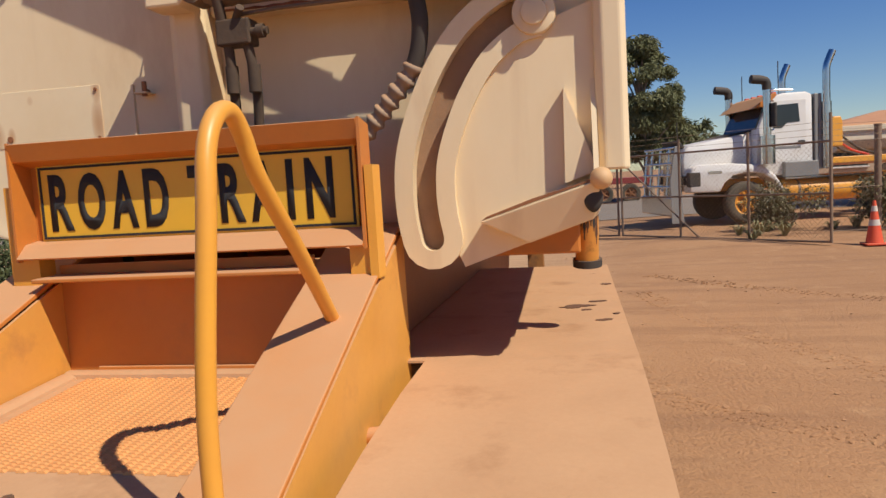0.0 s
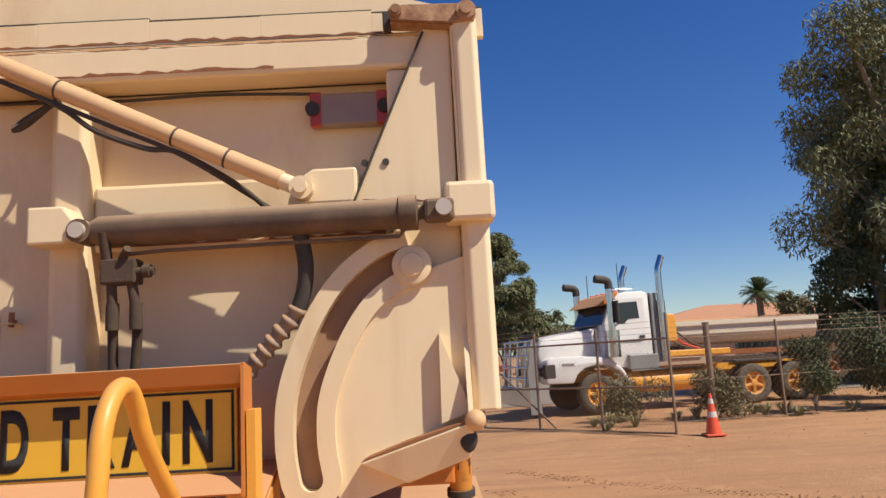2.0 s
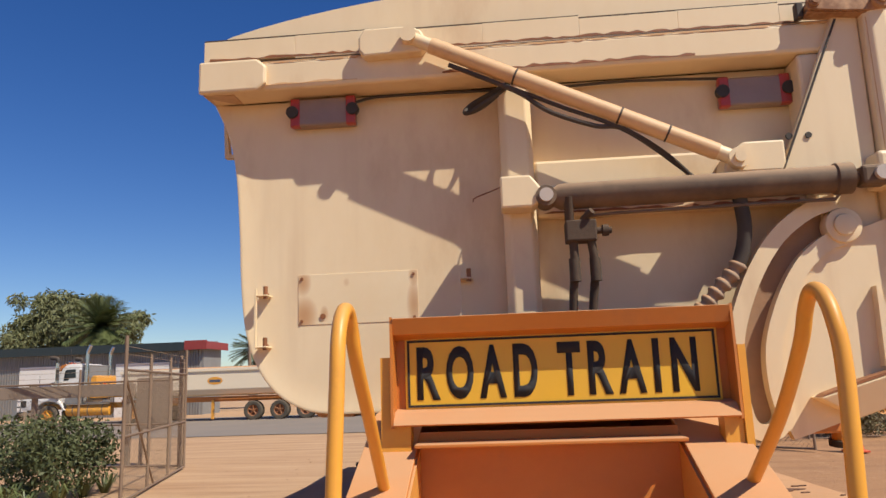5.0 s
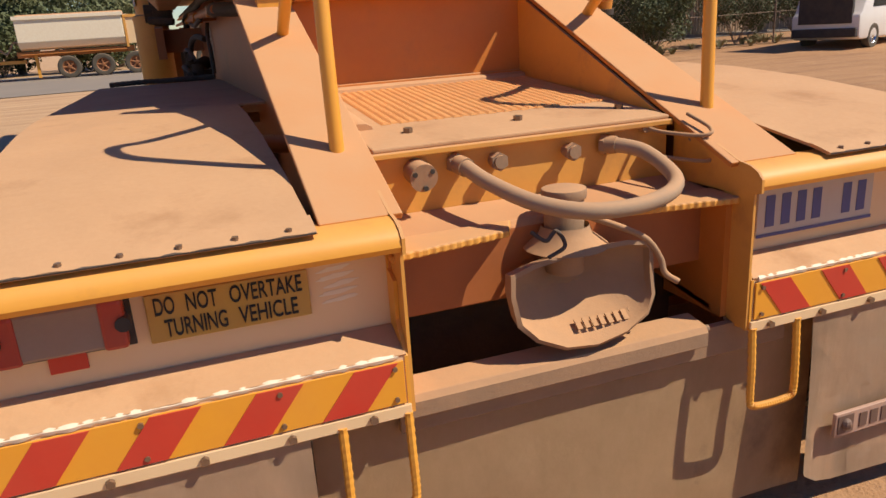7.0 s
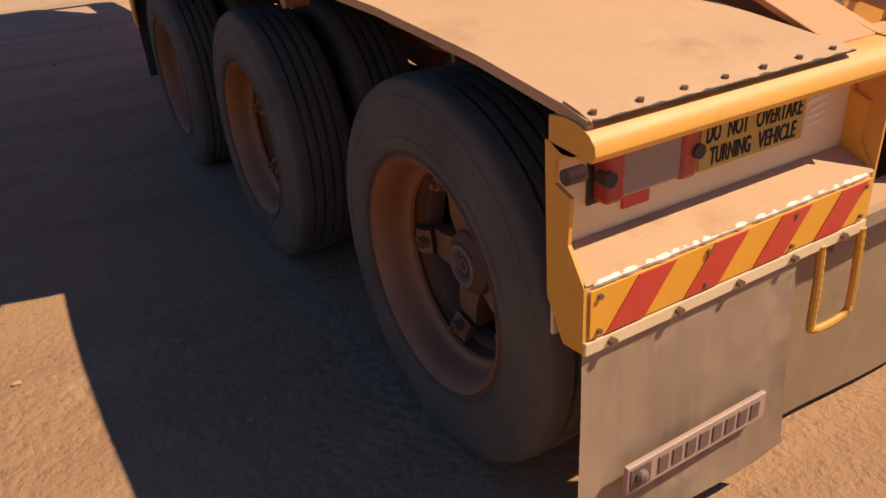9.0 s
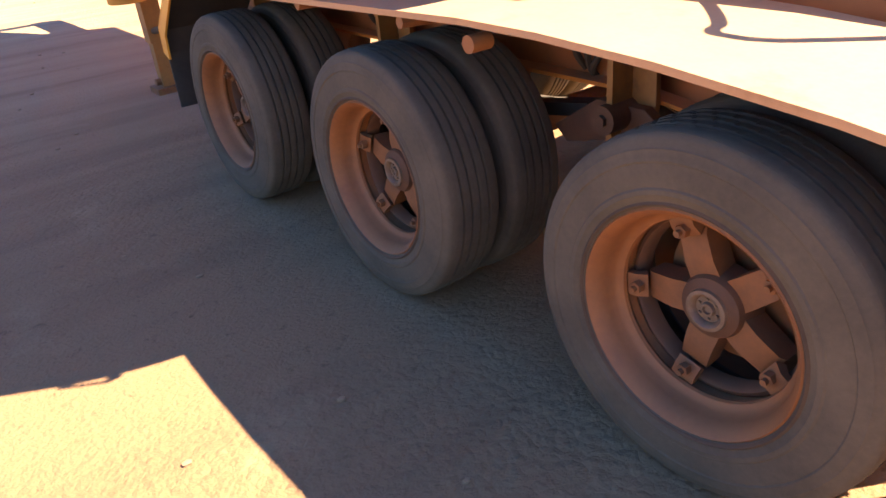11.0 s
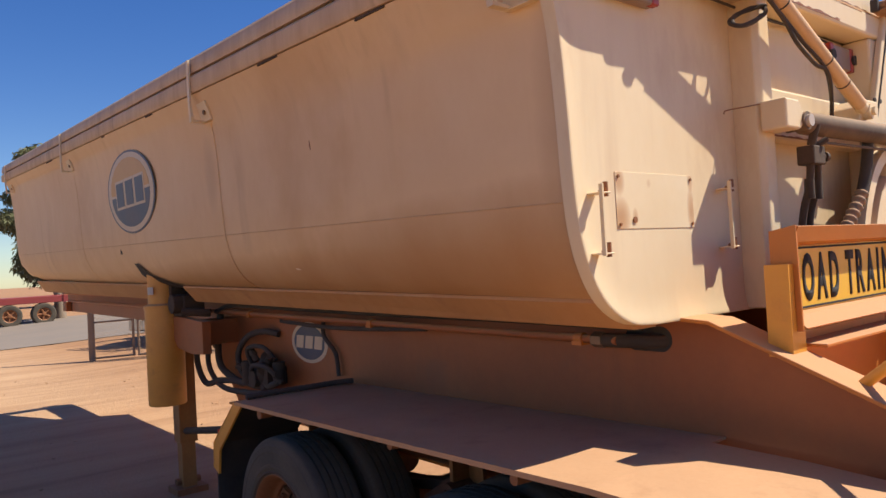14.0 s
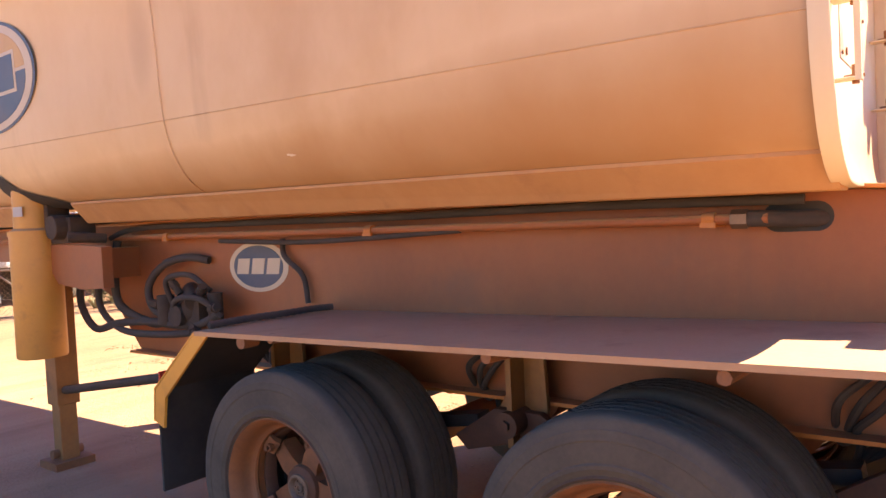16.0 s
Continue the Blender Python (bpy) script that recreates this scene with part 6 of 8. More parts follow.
first = {}
for ay in (0.59, 1.985, 3.38):
    axle = part("axle", rod((-0.95, ay, 0.485), (0.95, ay, 0.485), 0.065, seg=16), RIM, trailer)
    for s in (-1, 1):
        for x, outer in ((1.232, True), (0.935, False)):
            m = Matrix.Translation((s * x, ay, 0.485)) @ (Matrix() if s < 0 else Matrix.Rotation(math.pi, 4, "Z")) @ Matrix.Rotation(ay * 2.1 + x, 4, "X")
            if not first:
                w = part("tyre", tyre_mesh(), TYRE, trailer, m=m, label="worn black tyre with dusty sidewall")
                subs = [tagged(part("tread", tread_mesh(), TYRE, w, m=m), kind="stuff"), part("rim", rim_mesh_wheel(), RIM, w, m=m, label="rusty orange rim"),
                        part("bead_ring", lathe([(0.020, 0.3085), (0.006, 0.3105), (0.001, 0.3165), (0.006, 0.3225), (0.02, 0.324)], seg=64), GREASE, w, m=m, label="dark ring between tyre and rim"),
                        part("hub_spider", spider_mesh(), HUBM, w, m=m, label="rusty orange five-spoke hub"), part("hub_cap", cap_mesh(), CAPM, w, m=m, label="bare steel hub cap")]
                spokes = [part("spoke", spoke_mesh(k), SPOKEM, w, m=m) for k in range(5)]
                for o in subs + spokes:
                    o.matrix_parent_inverse, o.matrix_basis = Matrix(), Matrix()
                first = {o.name.split(".")[0]: o.data for o in (w, *subs)}
            else:
                w = part("tyre", first["tyre"], None, trailer, m=m)
                for key in ("tread", "rim", "bead_ring", "hub_spider", "hub_cap") if outer else ("tread", "rim"):
                    o = new(key, first[key])
                    o.parent = w
                    if key == "tread":
                        tagged(o, kind="stuff")
                for sp in spokes if outer else ():
                    o = new("spoke", sp.data)
                    o.parent = w
        part("brake_drum", rod((s * 0.72, ay, 0.485), (s * 0.98, ay, 0.485), 0.20, seg=32), RIM, axle)
    for x in (-0.60, 0.42):
        part("spring_seat", box(x, x + 0.18, ay - 0.1, ay + 0.1, 0.50, 0.60), BLACK, axle, smooth=False)
for s in (-1, 1):
    for y in (1.27, 2.64, 4.0):
        hanger = part("spring_hanger", prism([(y - 0.10, 1.0), (y + 0.05, 1.0), (y + 0.055, 0.86), (y + 0.11, 0.76), (y + 0.10, 0.68), (y + 0.05, 0.63), (y - 0.05, 0.63), (y - 0.10, 0.68), (y - 0.11, 0.78)], "x", s * 0.575, s * 0.60), LEGM, trailer, "rusty orange spring hanger with a round pin", smooth=False, bevel=0.004)
        part("hanger_plate", prism([(y - 0.012, 0.64), (y - 0.012, 1.04), (y + 0.012, 1.04), (y + 0.012, 0.64)], "x", s * 0.493, s * 0.70), LEGM, hanger, smooth=False)
        part("equaliser", prism([(y - 0.30, 0.64), (y - 0.1, 0.77), (y + 0.1, 0.77), (y + 0.30, 0.64), (y + 0.24, 0.585), (y, 0.645), (y - 0.24, 0.585)], "x", s * 0.605, s * 0.65), HUBM, hanger, smooth=False, bevel=0.004)
        part("bushing", rod((s * 0.60, y, 0.735), (s * 0.735, y, 0.735), 0.05, rod((s * 0.735, y, 0.735), (s * 0.75, y, 0.735), 0.022, seg=6), seg=20), HUBM, hanger)
        for k in range(3):
            part("brake_hose", tube(curve_points([(s * 0.50, y + 0.10 + 0.05 * k, 0.98), (s * 0.56, y + 0.16 + 0.06 * k, 0.90), (s * (0.50 - 0.05 * k), y + 0.24 + 0.03 * k, 0.80 - 0.03 * k), (s * 0.42, y + 0.14 + 0.05 * k, 0.76), (s * 0.36, y + 0.26, 0.66)]), 0.013, seg=8), DARKHOSE, hanger)
    for y in (0.59, 1.985, 3.38):
        part("leaf_spring", sheet([(y - 0.5, 0.66), (y - 0.25, 0.62), (y, 0.60), (y + 0.25, 0.62), (y + 0.5, 0.66)], "x", s * 0.47, s * 0.56, 0.05), BLACK, trailer)
for y in (0.85, 2.2, 3.6):
    for x in (-0.25, 0.25):
        part("brake_chamber", rod((x, y, 0.62), (x, y + 0.22, 0.66), 0.08), STEELDUST, trailer)
part("air_tank", rod((-0.25, 2.75, 0.9), (0.25, 2.75, 0.9), 0.12, seg=24), STEELDUST, trailer)

# oval company decal on the tub side
cy, cz = 5.95, 2.50
disc = lambda r, x0, x1: prism([(cy + 1.85 * r * math.cos(a), cz + r * 0.98 * math.sin(a)) for a in (2 * math.pi * k / 48 for k in range(48))], "x", x0, x1)


def lean(ob):
    """Sets a flat decal, given round x = -1.1035, onto the leaning side of the tub."""
    low, high = tub_side(cy, cz - 0.34), tub_side(cy, cz + 0.34)
    for v in ob.data.vertices:
        v.co.x += 1.1035 + low + (high - low) * (v.co.z - cz + 0.34) / 0.68 - 0.002
    return ob


logo = part("company_decal", disc(0.33, -1.1065, -1.1035), BLUE, trailer, "oval blue and cream company decal")
lean(logo)
lean(part("decal_ring", disc(0.315, -1.108, -1.1065), DECALW, logo))
lean(part("decal_top", prism([(cy + 0.50 * math.cos(a), cz + 0.01 + 0.26 * math.sin(a)) for a in (math.pi * k / 24 for k in range(25))], "x", -1.1095, -1.108), DECALO, logo))
lean(part("decal_bottom", prism([(cy + 0.50 * math.cos(a), cz - 0.01 + 0.26 * math.sin(a)) for a in (math.pi + math.pi * k / 24 for k in range(25))], "x", -1.1095, -1.108), BLUE, logo))
for k in range(3):
    y = cy + 0.25 - k * 0.25
    lean(part("decal_edge", prism([(y - 0.115, cz - 0.115), (y + 0.13, cz - 0.115), (y + 0.10, cz + 0.115), (y - 0.145, cz + 0.115)], "x", -1.111, -1.1095), DECALW, logo, smooth=False))
    lean(part("decal_bar", prism([(y - 0.092, cz - 0.095), (y + 0.105, cz - 0.095), (y + 0.078, cz + 0.095), (y - 0.119, cz + 0.095)], "x", -1.1125, -1.111), BLUE, logo, smooth=False))
# a punched hole, scuffs, and dark strips painting shaded gaps under the rail
def tub_patch(pts, lift):
    """A thin patch lying on the left side of the tub, given as (y, z)."""
    bm = bmesh.new()
    bm.faces.new([bm.verts.new((tub_side(y, z) - lift, y, z)) for y, z in pts])
    return bm


part("punched_hole", tub_patch([(6.405, 2.028), (6.47, 2.03), (6.455, 2.062), (6.43, 2.07)], 0.004), BLACK, tub, "small torn hole")
part("scuff", tub_patch([(3.060, 2.385), (3.066, 2.382), (3.073, 2.405), (3.071, 2.43), (3.064, 2.428)], 0.0035), RIM, tub, "rusty scuff")
part("scuff", tub_patch([(3.385, 1.812), (3.42, 1.809), (3.445, 1.816), (3.44, 1.822), (3.41, 1.818)], 0.005), PALE, tub, "pale bare scuff")
for ya, yb in ((2.25, 2.46), (3.16, 3.38), (5.05, 5.2), (6.28, 6.36), (8.3, 8.6)):
    part("rail_gap", prism([(ya, rail_line(ya, -0.007)), (yb, rail_line(yb, -0.010)), (yb, rail_line(yb, 0.002)), (ya, rail_line(ya, 0.002))], "x", -1.219, -1.20), GREASE, tub, "dark strip painted as a gap under the rail", smooth=False)
# weld seams and stiffener on the tub side
seam = [(1.5, 1.975), (4.15, 2.045), (7.5, 2.13), (11.2, 2.23)]
part("weld_seam", tube([(tub_side(y, z) - 0.0005, y, z) for y, z in seam], 0.0025, seg=6), BELLY, tub)
for y in (4.2, 7.7):
    part("weld_seam", tube([(x - 0.0005, y, z) for x, z in tub_outline(y, 0.055)[8:50]], 0.0028, seg=6), TUB, tub)

# ---- vegetation ----
def leaf_cloud(centres, count, size, seed, droop=0.3, slim=0.22):
    """Small leaf blades scattered round clump centres (place, radius)."""
    rnd = random.Random(seed)
    verts, faces = [], []
    weights = [r ** 2 for _, r in centres]
    for _ in range(count):
        c, r = rnd.choices(centres, weights)[0]
        while True:
            d = Vector((rnd.uniform(-1, 1), rnd.uniform(-1, 1), rnd.uniform(-1, 1)))
            if 0.25 < d.length < 1:
                break
        p = Vector(c) + Vector((d.x * r, d.y * r, d.z * r * 0.8))
        a = Vector((rnd.uniform(-1, 1), rnd.uniform(-1, 1), rnd.uniform(-1, 1) - droop)).normalized()
        b = a.orthogonal().normalized()
        b = (b * rnd.uniform(-1, 1) + a.cross(b) * rnd.uniform(-1, 1)).normalized()
        s = size * rnd.uniform(0.6, 1.3)
        i = len(verts)
        verts += [p, p + a * s * 0.45 + b * s * slim, p + a * s, p + a * s * 0.45 - b * s * slim]
        faces.append((i, i + 1, i + 2, i + 3))
    me = bpy.data.meshes.new("leaves")
    me.from_pydata([tuple(v) for v in verts], [], faces)
    return me


def tree(x, y, h, spread, seed, leaves, size, label, material=LEAFM, base=0.35, group="", clumps=46):
    rnd = random.Random(seed)
    z0 = ground_height(x, y)
    t = thing("tree", (x, y, z0), label, "tree", group)
    bm = bmesh.new()
    lean = Vector((rnd.uniform(-0.08, 0.08) * h, rnd.uniform(-0.08, 0.08) * h, 0))
    trunk = curve_points([(x, y, z0), Vector((x, y, z0 + h * 0.25)) + lean * 0.3, Vector((x, y, z0 + h * 0.5)) + lean, Vector((x, y, z0 + h * 0.85)) + lean * 1.4], 4)
    tube(trunk, 0.028 * h, bm, 10, rings=lambda i: 1.15 - i / len(trunk))
    centres = []
    mid, half = Vector((x, y, z0 + h * (1 + base) / 2)) + lean, h * (1 - base) / 2
    for k in range(clumps):
        d = Vector((rnd.gauss(0, 1), rnd.gauss(0, 1), rnd.gauss(0, 1))).normalized() * rnd.uniform(0.35, 0.9)
        taper = 1.0 - 0.25 * max(0.0, d.z)
        e = mid + Vector((d.x * spread * taper, d.y * spread * taper, d.z * half))
        centres.append((e, spread * rnd.uniform(0.16, 0.3)))
        if k % 3 == 0:
            f = max(0.15, min(0.9, (e.z - z0) / h - 0.15))
            p = trunk[min(len(trunk) - 1, int(f * len(trunk)))]
            tube(curve_points([p, p.lerp(e, 0.5) + Vector((0, 0, 0.03 * h)), e], 4), 0.008 * h, bm, 6, rings=lambda i: 1.1 - i / 10)
    part("trunk", bm, BARK, t)
    me = leaf_cloud(centres, leaves, size * 1.25, seed, 0.8, 0.13)
    me.materials.append(material)
    part("crown", me, None, t)
    return t


def shrub(x, y, w, h, seed, leaves, size, label, material=LEAFD, name="shrub"):
    rnd = random.Random(seed)
    z0 = ground_height(x, y)
    t = thing(name, (x, y, z0), label, "shrub")
    bm = bmesh.new()
    centres = []
    for k in range(9):
        a = rnd.uniform(0, 6.28)
        e = Vector((x + math.cos(a) * w * 0.4 * rnd.uniform(0.2, 1), y + math.sin(a) * w * 0.4 * rnd.uniform(0.2, 1), z0 + h * rnd.uniform(0.3, 0.85)))
        tube([(x, y, z0), e], 0.012, bm, 5)
        centres.append((e, w * rnd.uniform(0.18, 0.3)))
    part("stems", bm, BARK, t)
    me = leaf_cloud(centres, leaves, size, seed, 0.0)
    me.materials.append(material)
    part("leaves", me, None, t)
    return t


def tuft(x, y, r, seed, material=DRYM, label="clump of strappy grass leaves"):
    rnd = random.Random(seed)
    z0 = ground_height(x, y)
    bm = bmesh.new()
    for _ in range(46):
        a, q = rnd.uniform(0, 6.28), rnd.uniform(0.5, 1.0)
        d, sd = Vector((math.cos(a), math.sin(a), 0)), Vector((-math.sin(a), math.cos(a), 0)) * 0.012
        p0 = Vector((x, y, z0)) + d * rnd.uniform(0, 0.06)
        p1, p2 = p0 + d * r * 0.4 * q + Vector((0, 0, r * 0.7 * q)), p0 + d * r * q + Vector((0, 0, r * rnd.uniform(0.25, 0.75)))
        v = [bm.verts.new(p) for p in (p0 - sd, p0 + sd, p1 + sd, p1 - sd, p2)]
        bm.faces.new((v[0], v[1], v[2], v[3]))
        bm.faces.new((v[3], v[2], v[4]))
    return tagged(part("grass_tuft", bm, material, smooth=False), label, "grass", "grass tufts")


def palm(x, y, h, r, seed):
    rnd = random.Random(seed)
    t = thing("palm_tree", (x, y, 0), "palm tree with a round head of green fronds", "palm")
    part("trunk", tube([(x, y, 0), (x, y, h)], 0.22, seg=12, rings=lambda i: 1.1 - 0.2 * i), BARK, t)
    bm = bmesh.new()
    for k in range(105):
        a, e = rnd.uniform(0, 6.28), rnd.uniform(-0.7, 1.5)
        d = Vector((math.cos(a) * math.cos(e), math.sin(a) * math.cos(e), math.sin(e)))
        line = [Vector((x, y, h)) + d * (r * u) - Vector((0, 0, r * 0.22 * u * u)) for u in (0, 0.25, 0.5, 0.75, 1)]
        side = d.cross(Vector((0, 0, 1))).normalized()
        for p, q in zip(line, line[1:]):
            for f in (0.0, 0.25, 0.5, 0.75):
                c = p.lerp(q, f)
                for s in (-1, 1):
                    tip = c + side * s * r * 0.2 + (q - p).normalized() * r * 0.16 - Vector((0, 0, r * 0.06))
                    v = [bm.verts.new(w) for w in (c, c + (q - p) * 0.2, tip)]
                    bm.faces.new(v)
    part("fronds", bm, PALMM, t, smooth=False)
    return t


# ---- fences and gates ----
def gate(name, p, q, h, label, posts=4, brace=True, mesh_step=0.10, pipe=0.021):
    p, q = Vector((*p, ground_height(*p))), Vector((*q, ground_height(*q)))
    g = thing(name, p, label, "gate")
    d, up = (q - p), Vector((0, 0, 1))
    L = d.length
    d.normalize()
    for k in range(posts):
        c = p + d * (L * k / (posts - 1))
        part("post", rod(c + up * 0.04, c + up * (h + (0.52 if k in (0, posts - 1) else 0.30)), 0.028, seg=10), PIPE, g)
    for z in (0.06, h * 0.5, h):
        part("rail", rod(p + up * z, q + up * z, pipe, seg=10), PIPE, g)
    if brace:
        part("brace", rod(p + up * h * 0.95, p + d * L * 0.43 + up * 0.06, 0.02, seg=8), PIPE, g)
    bm = bmesh.new()
    r = 0.0021
    n_ = int((L + h) / mesh_step)
    nrm = d.cross(up)
    for s in (1, -1):
        for k in range(n_):
            u = k * mesh_step
            a0 = (max(0.0, u - h), min(u, h))
            b0 = (min(u, L), max(0.0, u - L))
            if s < 0:
                a0, b0 = (L - a0[0], a0[1]), (L - b0[0], b0[1])
            A_, B_ = p + d * a0[0] + up * (0.06 + a0[1] * (h - 0.06) / h), p + d * b0[0] + up * (0.06 + b0[1] * (h - 0.06) / h)
            if (A_ - B_).length < 0.02:
                continue
            w = (B_ - A_).normalized().cross(nrm) * r
            v = [bm.verts.new(x) for x in (A_ - w, A_ + w, B_ + w, B_ - w)]
            bm.faces.new(v)
            v = [bm.verts.new(x) for x in (A_ - nrm * r, A_ + nrm * r, B_ + nrm * r, B_ - nrm * r)]
            bm.faces.new(v)
    tagged(part("wire_mesh", bm, WIRE, g, smooth=False), kind="stuff")
    for z in (h + 0.12, h + 0.24, h + 0.36):
        part("top_wire", rod(p + up * z, q + up * z, 0.004, seg=5), WIRE, g)
    return g


gate("mesh_gate", (2.15, 17.35), (5.75, 13.85), 1.95, "open rusty pipe gate with chain-link mesh")
gate("mesh_fence", (1.34, 17.95), (2.06, 17.42), 1.75, "short fixed chain-link panel beside the gate", posts=2, brace=False)
gate("mesh_gate", (-5.92, 9.5), (-7.1, 14.2), 2.0, "open rusty pipe gate with chain-link mesh and braces", posts=4)
gate("mesh_fence", (6.25, 15.4), (22.0, 17.6), 1.9, "chain-link fence on rusty posts along the garden bed", posts=7, brace=False, mesh_step=0.16, pipe=0.008)
gate("mesh_fence", (-7.3, 14.4), (-20.0, 16.0), 1.9, "chain-link fence on rusty posts", posts=6, brace=False, mesh_step=0.16)
for x, y in ((1.30, 17.98), (7.2, 15.6), (-7.25, 14.35)):
    gp = thing("gate_post", (x, y, ground_height(x, y)), "thick weathered gate post", "post")
    part("post", rod((x, y, ground_height(x, y)), (x, y, 2.3), 0.07, seg=14), PIPE, gp)
    part("cap", rod((x, y, 2.3), (x, y, 2.33), 0.078, seg=14), PIPE, gp)

board = thing("timber_board", (-8.2, 15.0, 0), "brown weathered board standing behind the gate", "board")
part("panel", box(-8.62, -7.78, 14.98, 15.02, 0.82, 1.97), BARK, board, smooth=False, bevel=0.006)
for x in (-8.55, -7.88):
    part("stake", box(x, x + 0.07, 15.025, 15.09, 0, 1.9), BARK, board, smooth=False)
barrier = thing("timber_barrier", (-11.0, 15.0, 0), "long brown barrier beam on posts", "barrier")
part("beam", box(-14.0, -8.66, 14.96, 15.04, 1.58, 1.86), BARK, barrier, smooth=False, bevel=0.01)
for x in (-13.6, -11.2, -8.9):
    part("post", box(x, x + 0.1, 15.045, 15.14, 0, 1.9), BARK, barrier, smooth=False)

# traffic cone
cx, cyy = 6.45, 13.75
zc = ground_height(cx, cyy)
cone = thing("traffic_cone", (cx, cyy, zc), "orange traffic cone with two pale bands", "traffic cone")
part("base", box(cx - 0.19, cx + 0.19, cyy - 0.19, cyy + 0.19, zc, zc + 0.035), CONE, cone, smooth=False, bevel=0.01)
radius = lambda z: 0.15 - 0.125 * z / 0.78
rz = lambda a, b, g=0.0: lathe([(a, radius(a) + g), (b, radius(b) + g)], m=Matrix.Translation((cx, cyy, zc + 0.035)) @ Matrix.Rotation(radians(-90), 4, "Y"), seg=24)
part("body", lathe([(0, radius(0)), (0.78, radius(0.78)), (0.78, 0.012), (0, 0.1)], m=Matrix.Translation((cx, cyy, zc + 0.035)) @ Matrix.Rotation(radians(-90), 4, "Y"), seg=24), CONE, cone)
part("band", rz(0.32, 0.43, 0.002), CONEW, cone)
part("band", rz(0.58, 0.68, 0.002), CONEW, cone)


# ---- vehicles in the distance ----
def wheel(name, parent, x, y, z, r, w, rim=YELLOW, s=-1):
    """A road wheel that faces -y (s = -1) or +y."""
    m = Matrix.Translation((x, y, z)) @ Matrix.Rotation(radians(90 if s < 0 else -90), 4, "Z")
    t = part("tyre", lathe([(0.02, r * 0.58), (0, r * 0.7), (0.01, r * 0.92), (0.05, r), (w - 0.05, r), (w - 0.01, r * 0.92), (w, r * 0.7), (w, 0)], m=m, seg=32), TYRE, parent)
    part("rim", lathe([(0.02, r * 0.58), (0.04, r * 0.52), (0.11, r * 0.48), (0.14, r * 0.2), (0.14, 0)], m=m, seg=24), rim, t)
    bm = lathe([(0.14, r * 0.2), (0.03, r * 0.17), (0.02, r * 0.1), (0.02, 0)], m=m, seg=16)
    for k in range(5):
        a = 2 * math.pi * k / 5 + x
        rod(m @ Vector((0.08, 0, 0)), m @ Vector((0.07, r * 0.5 * math.cos(a), r * 0.5 * math.sin(a))), r * 0.085, bm, seg=6)
    part("spokes", bm, rim, t)
    return t


def tanker_tub(parent, x0, x1, y0, y1, z0, z1, material):
    ym = (y0 + y1) / 2
    pts = [(y0, z1), (y0, z0 + 0.35), (y0 + 0.2, z0 + 0.08), (y0 + 0.5, z0), (y1 - 0.5, z0), (y1 - 0.2, z0 + 0.08), (y1, z0 + 0.35), (y1, z1)]
    b = part("tub", prism(pts, "x", x0, x1), material, parent, smooth=False, bevel=0.03)
    part("top_rail", box(x0 - 0.05, x1 + 0.05, y0 - 0.07, y0 + 0.04, z1 - 0.12, z1 + 0.04), material, parent, smooth=False, bevel=0.01)
    part("lid", prism([(y0, z1), (ym, z1 + 0.14), (y1, z1)], "x", x0, x1), ORANGE, parent, smooth=False)
    return b


def tipper(x, y, n_wheels, length, label, decal=True, lead=0.0):
    """A tipper trailer seen from its side, standing along x."""
    t = thing("distant_tipper_trailer", (x, y, 0), label, "trailer", "tipper trailers across the road")
    tanker_tub(t, x - lead, x + length, y, y + 2.4, 1.3, 2.72, PALE)
    part("chassis", box(x - 0.2 - lead, x + length + 0.3, y + 0.5, y + 1.9, 1.0, 1.25), ORANGE, t, smooth=False)
    part("front_box", prism([(x + length + 0.02, 1.35), (x + length + 1.4, 1.35), (x + length + 1.4, 2.55), (x + length + 0.02, 2.65)], "y", y + 0.05, y + 2.35), TUB, t, smooth=False, bevel=0.02)
    for bx in (0.03, 1.32):
        part("box_frame", box(x + length + bx, x + length + bx + 0.1, y + 0.01, y + 0.048, 1.2, 2.6), FRONTM, t, smooth=False)
    part("box_frame", box(x + length + 0.04, x + length + 1.41, y, y + 0.045, 2.5, 2.62), FRONTM, t, smooth=False)
    part("mudguard", box(x + length - 0.05 - 1.45 * n_wheels, x + length, y + 0.02, y + 0.6, 1.12, 1.16), ORANGE, t, smooth=False)
    for k in range(n_wheels):
        wheel("w", t, x + length + 0.3 - 1.42 * k, y + 0.02, 0.5, 0.5, 0.5, RIM)
    part("leg", box(x + 0.5, x + 0.62, y + 0.3, y + 0.45, 0.1, 1.1), YELLOW, t, smooth=False)
    if decal:
        d = part("decal", prism([(x + 0.8 + 0.42 * math.cos(a), 2.1 + 0.2 * math.sin(a)) for a in (2 * math.pi * k / 24 for k in range(24))], "y", y - 0.008, y - 0.002), YELLOW, t)
        part("decal_bar", box(x + 0.5, x + 1.1, y - 0.014, y - 0.009, 2.02, 2.16), BLUE, d, smooth=False)
    return t


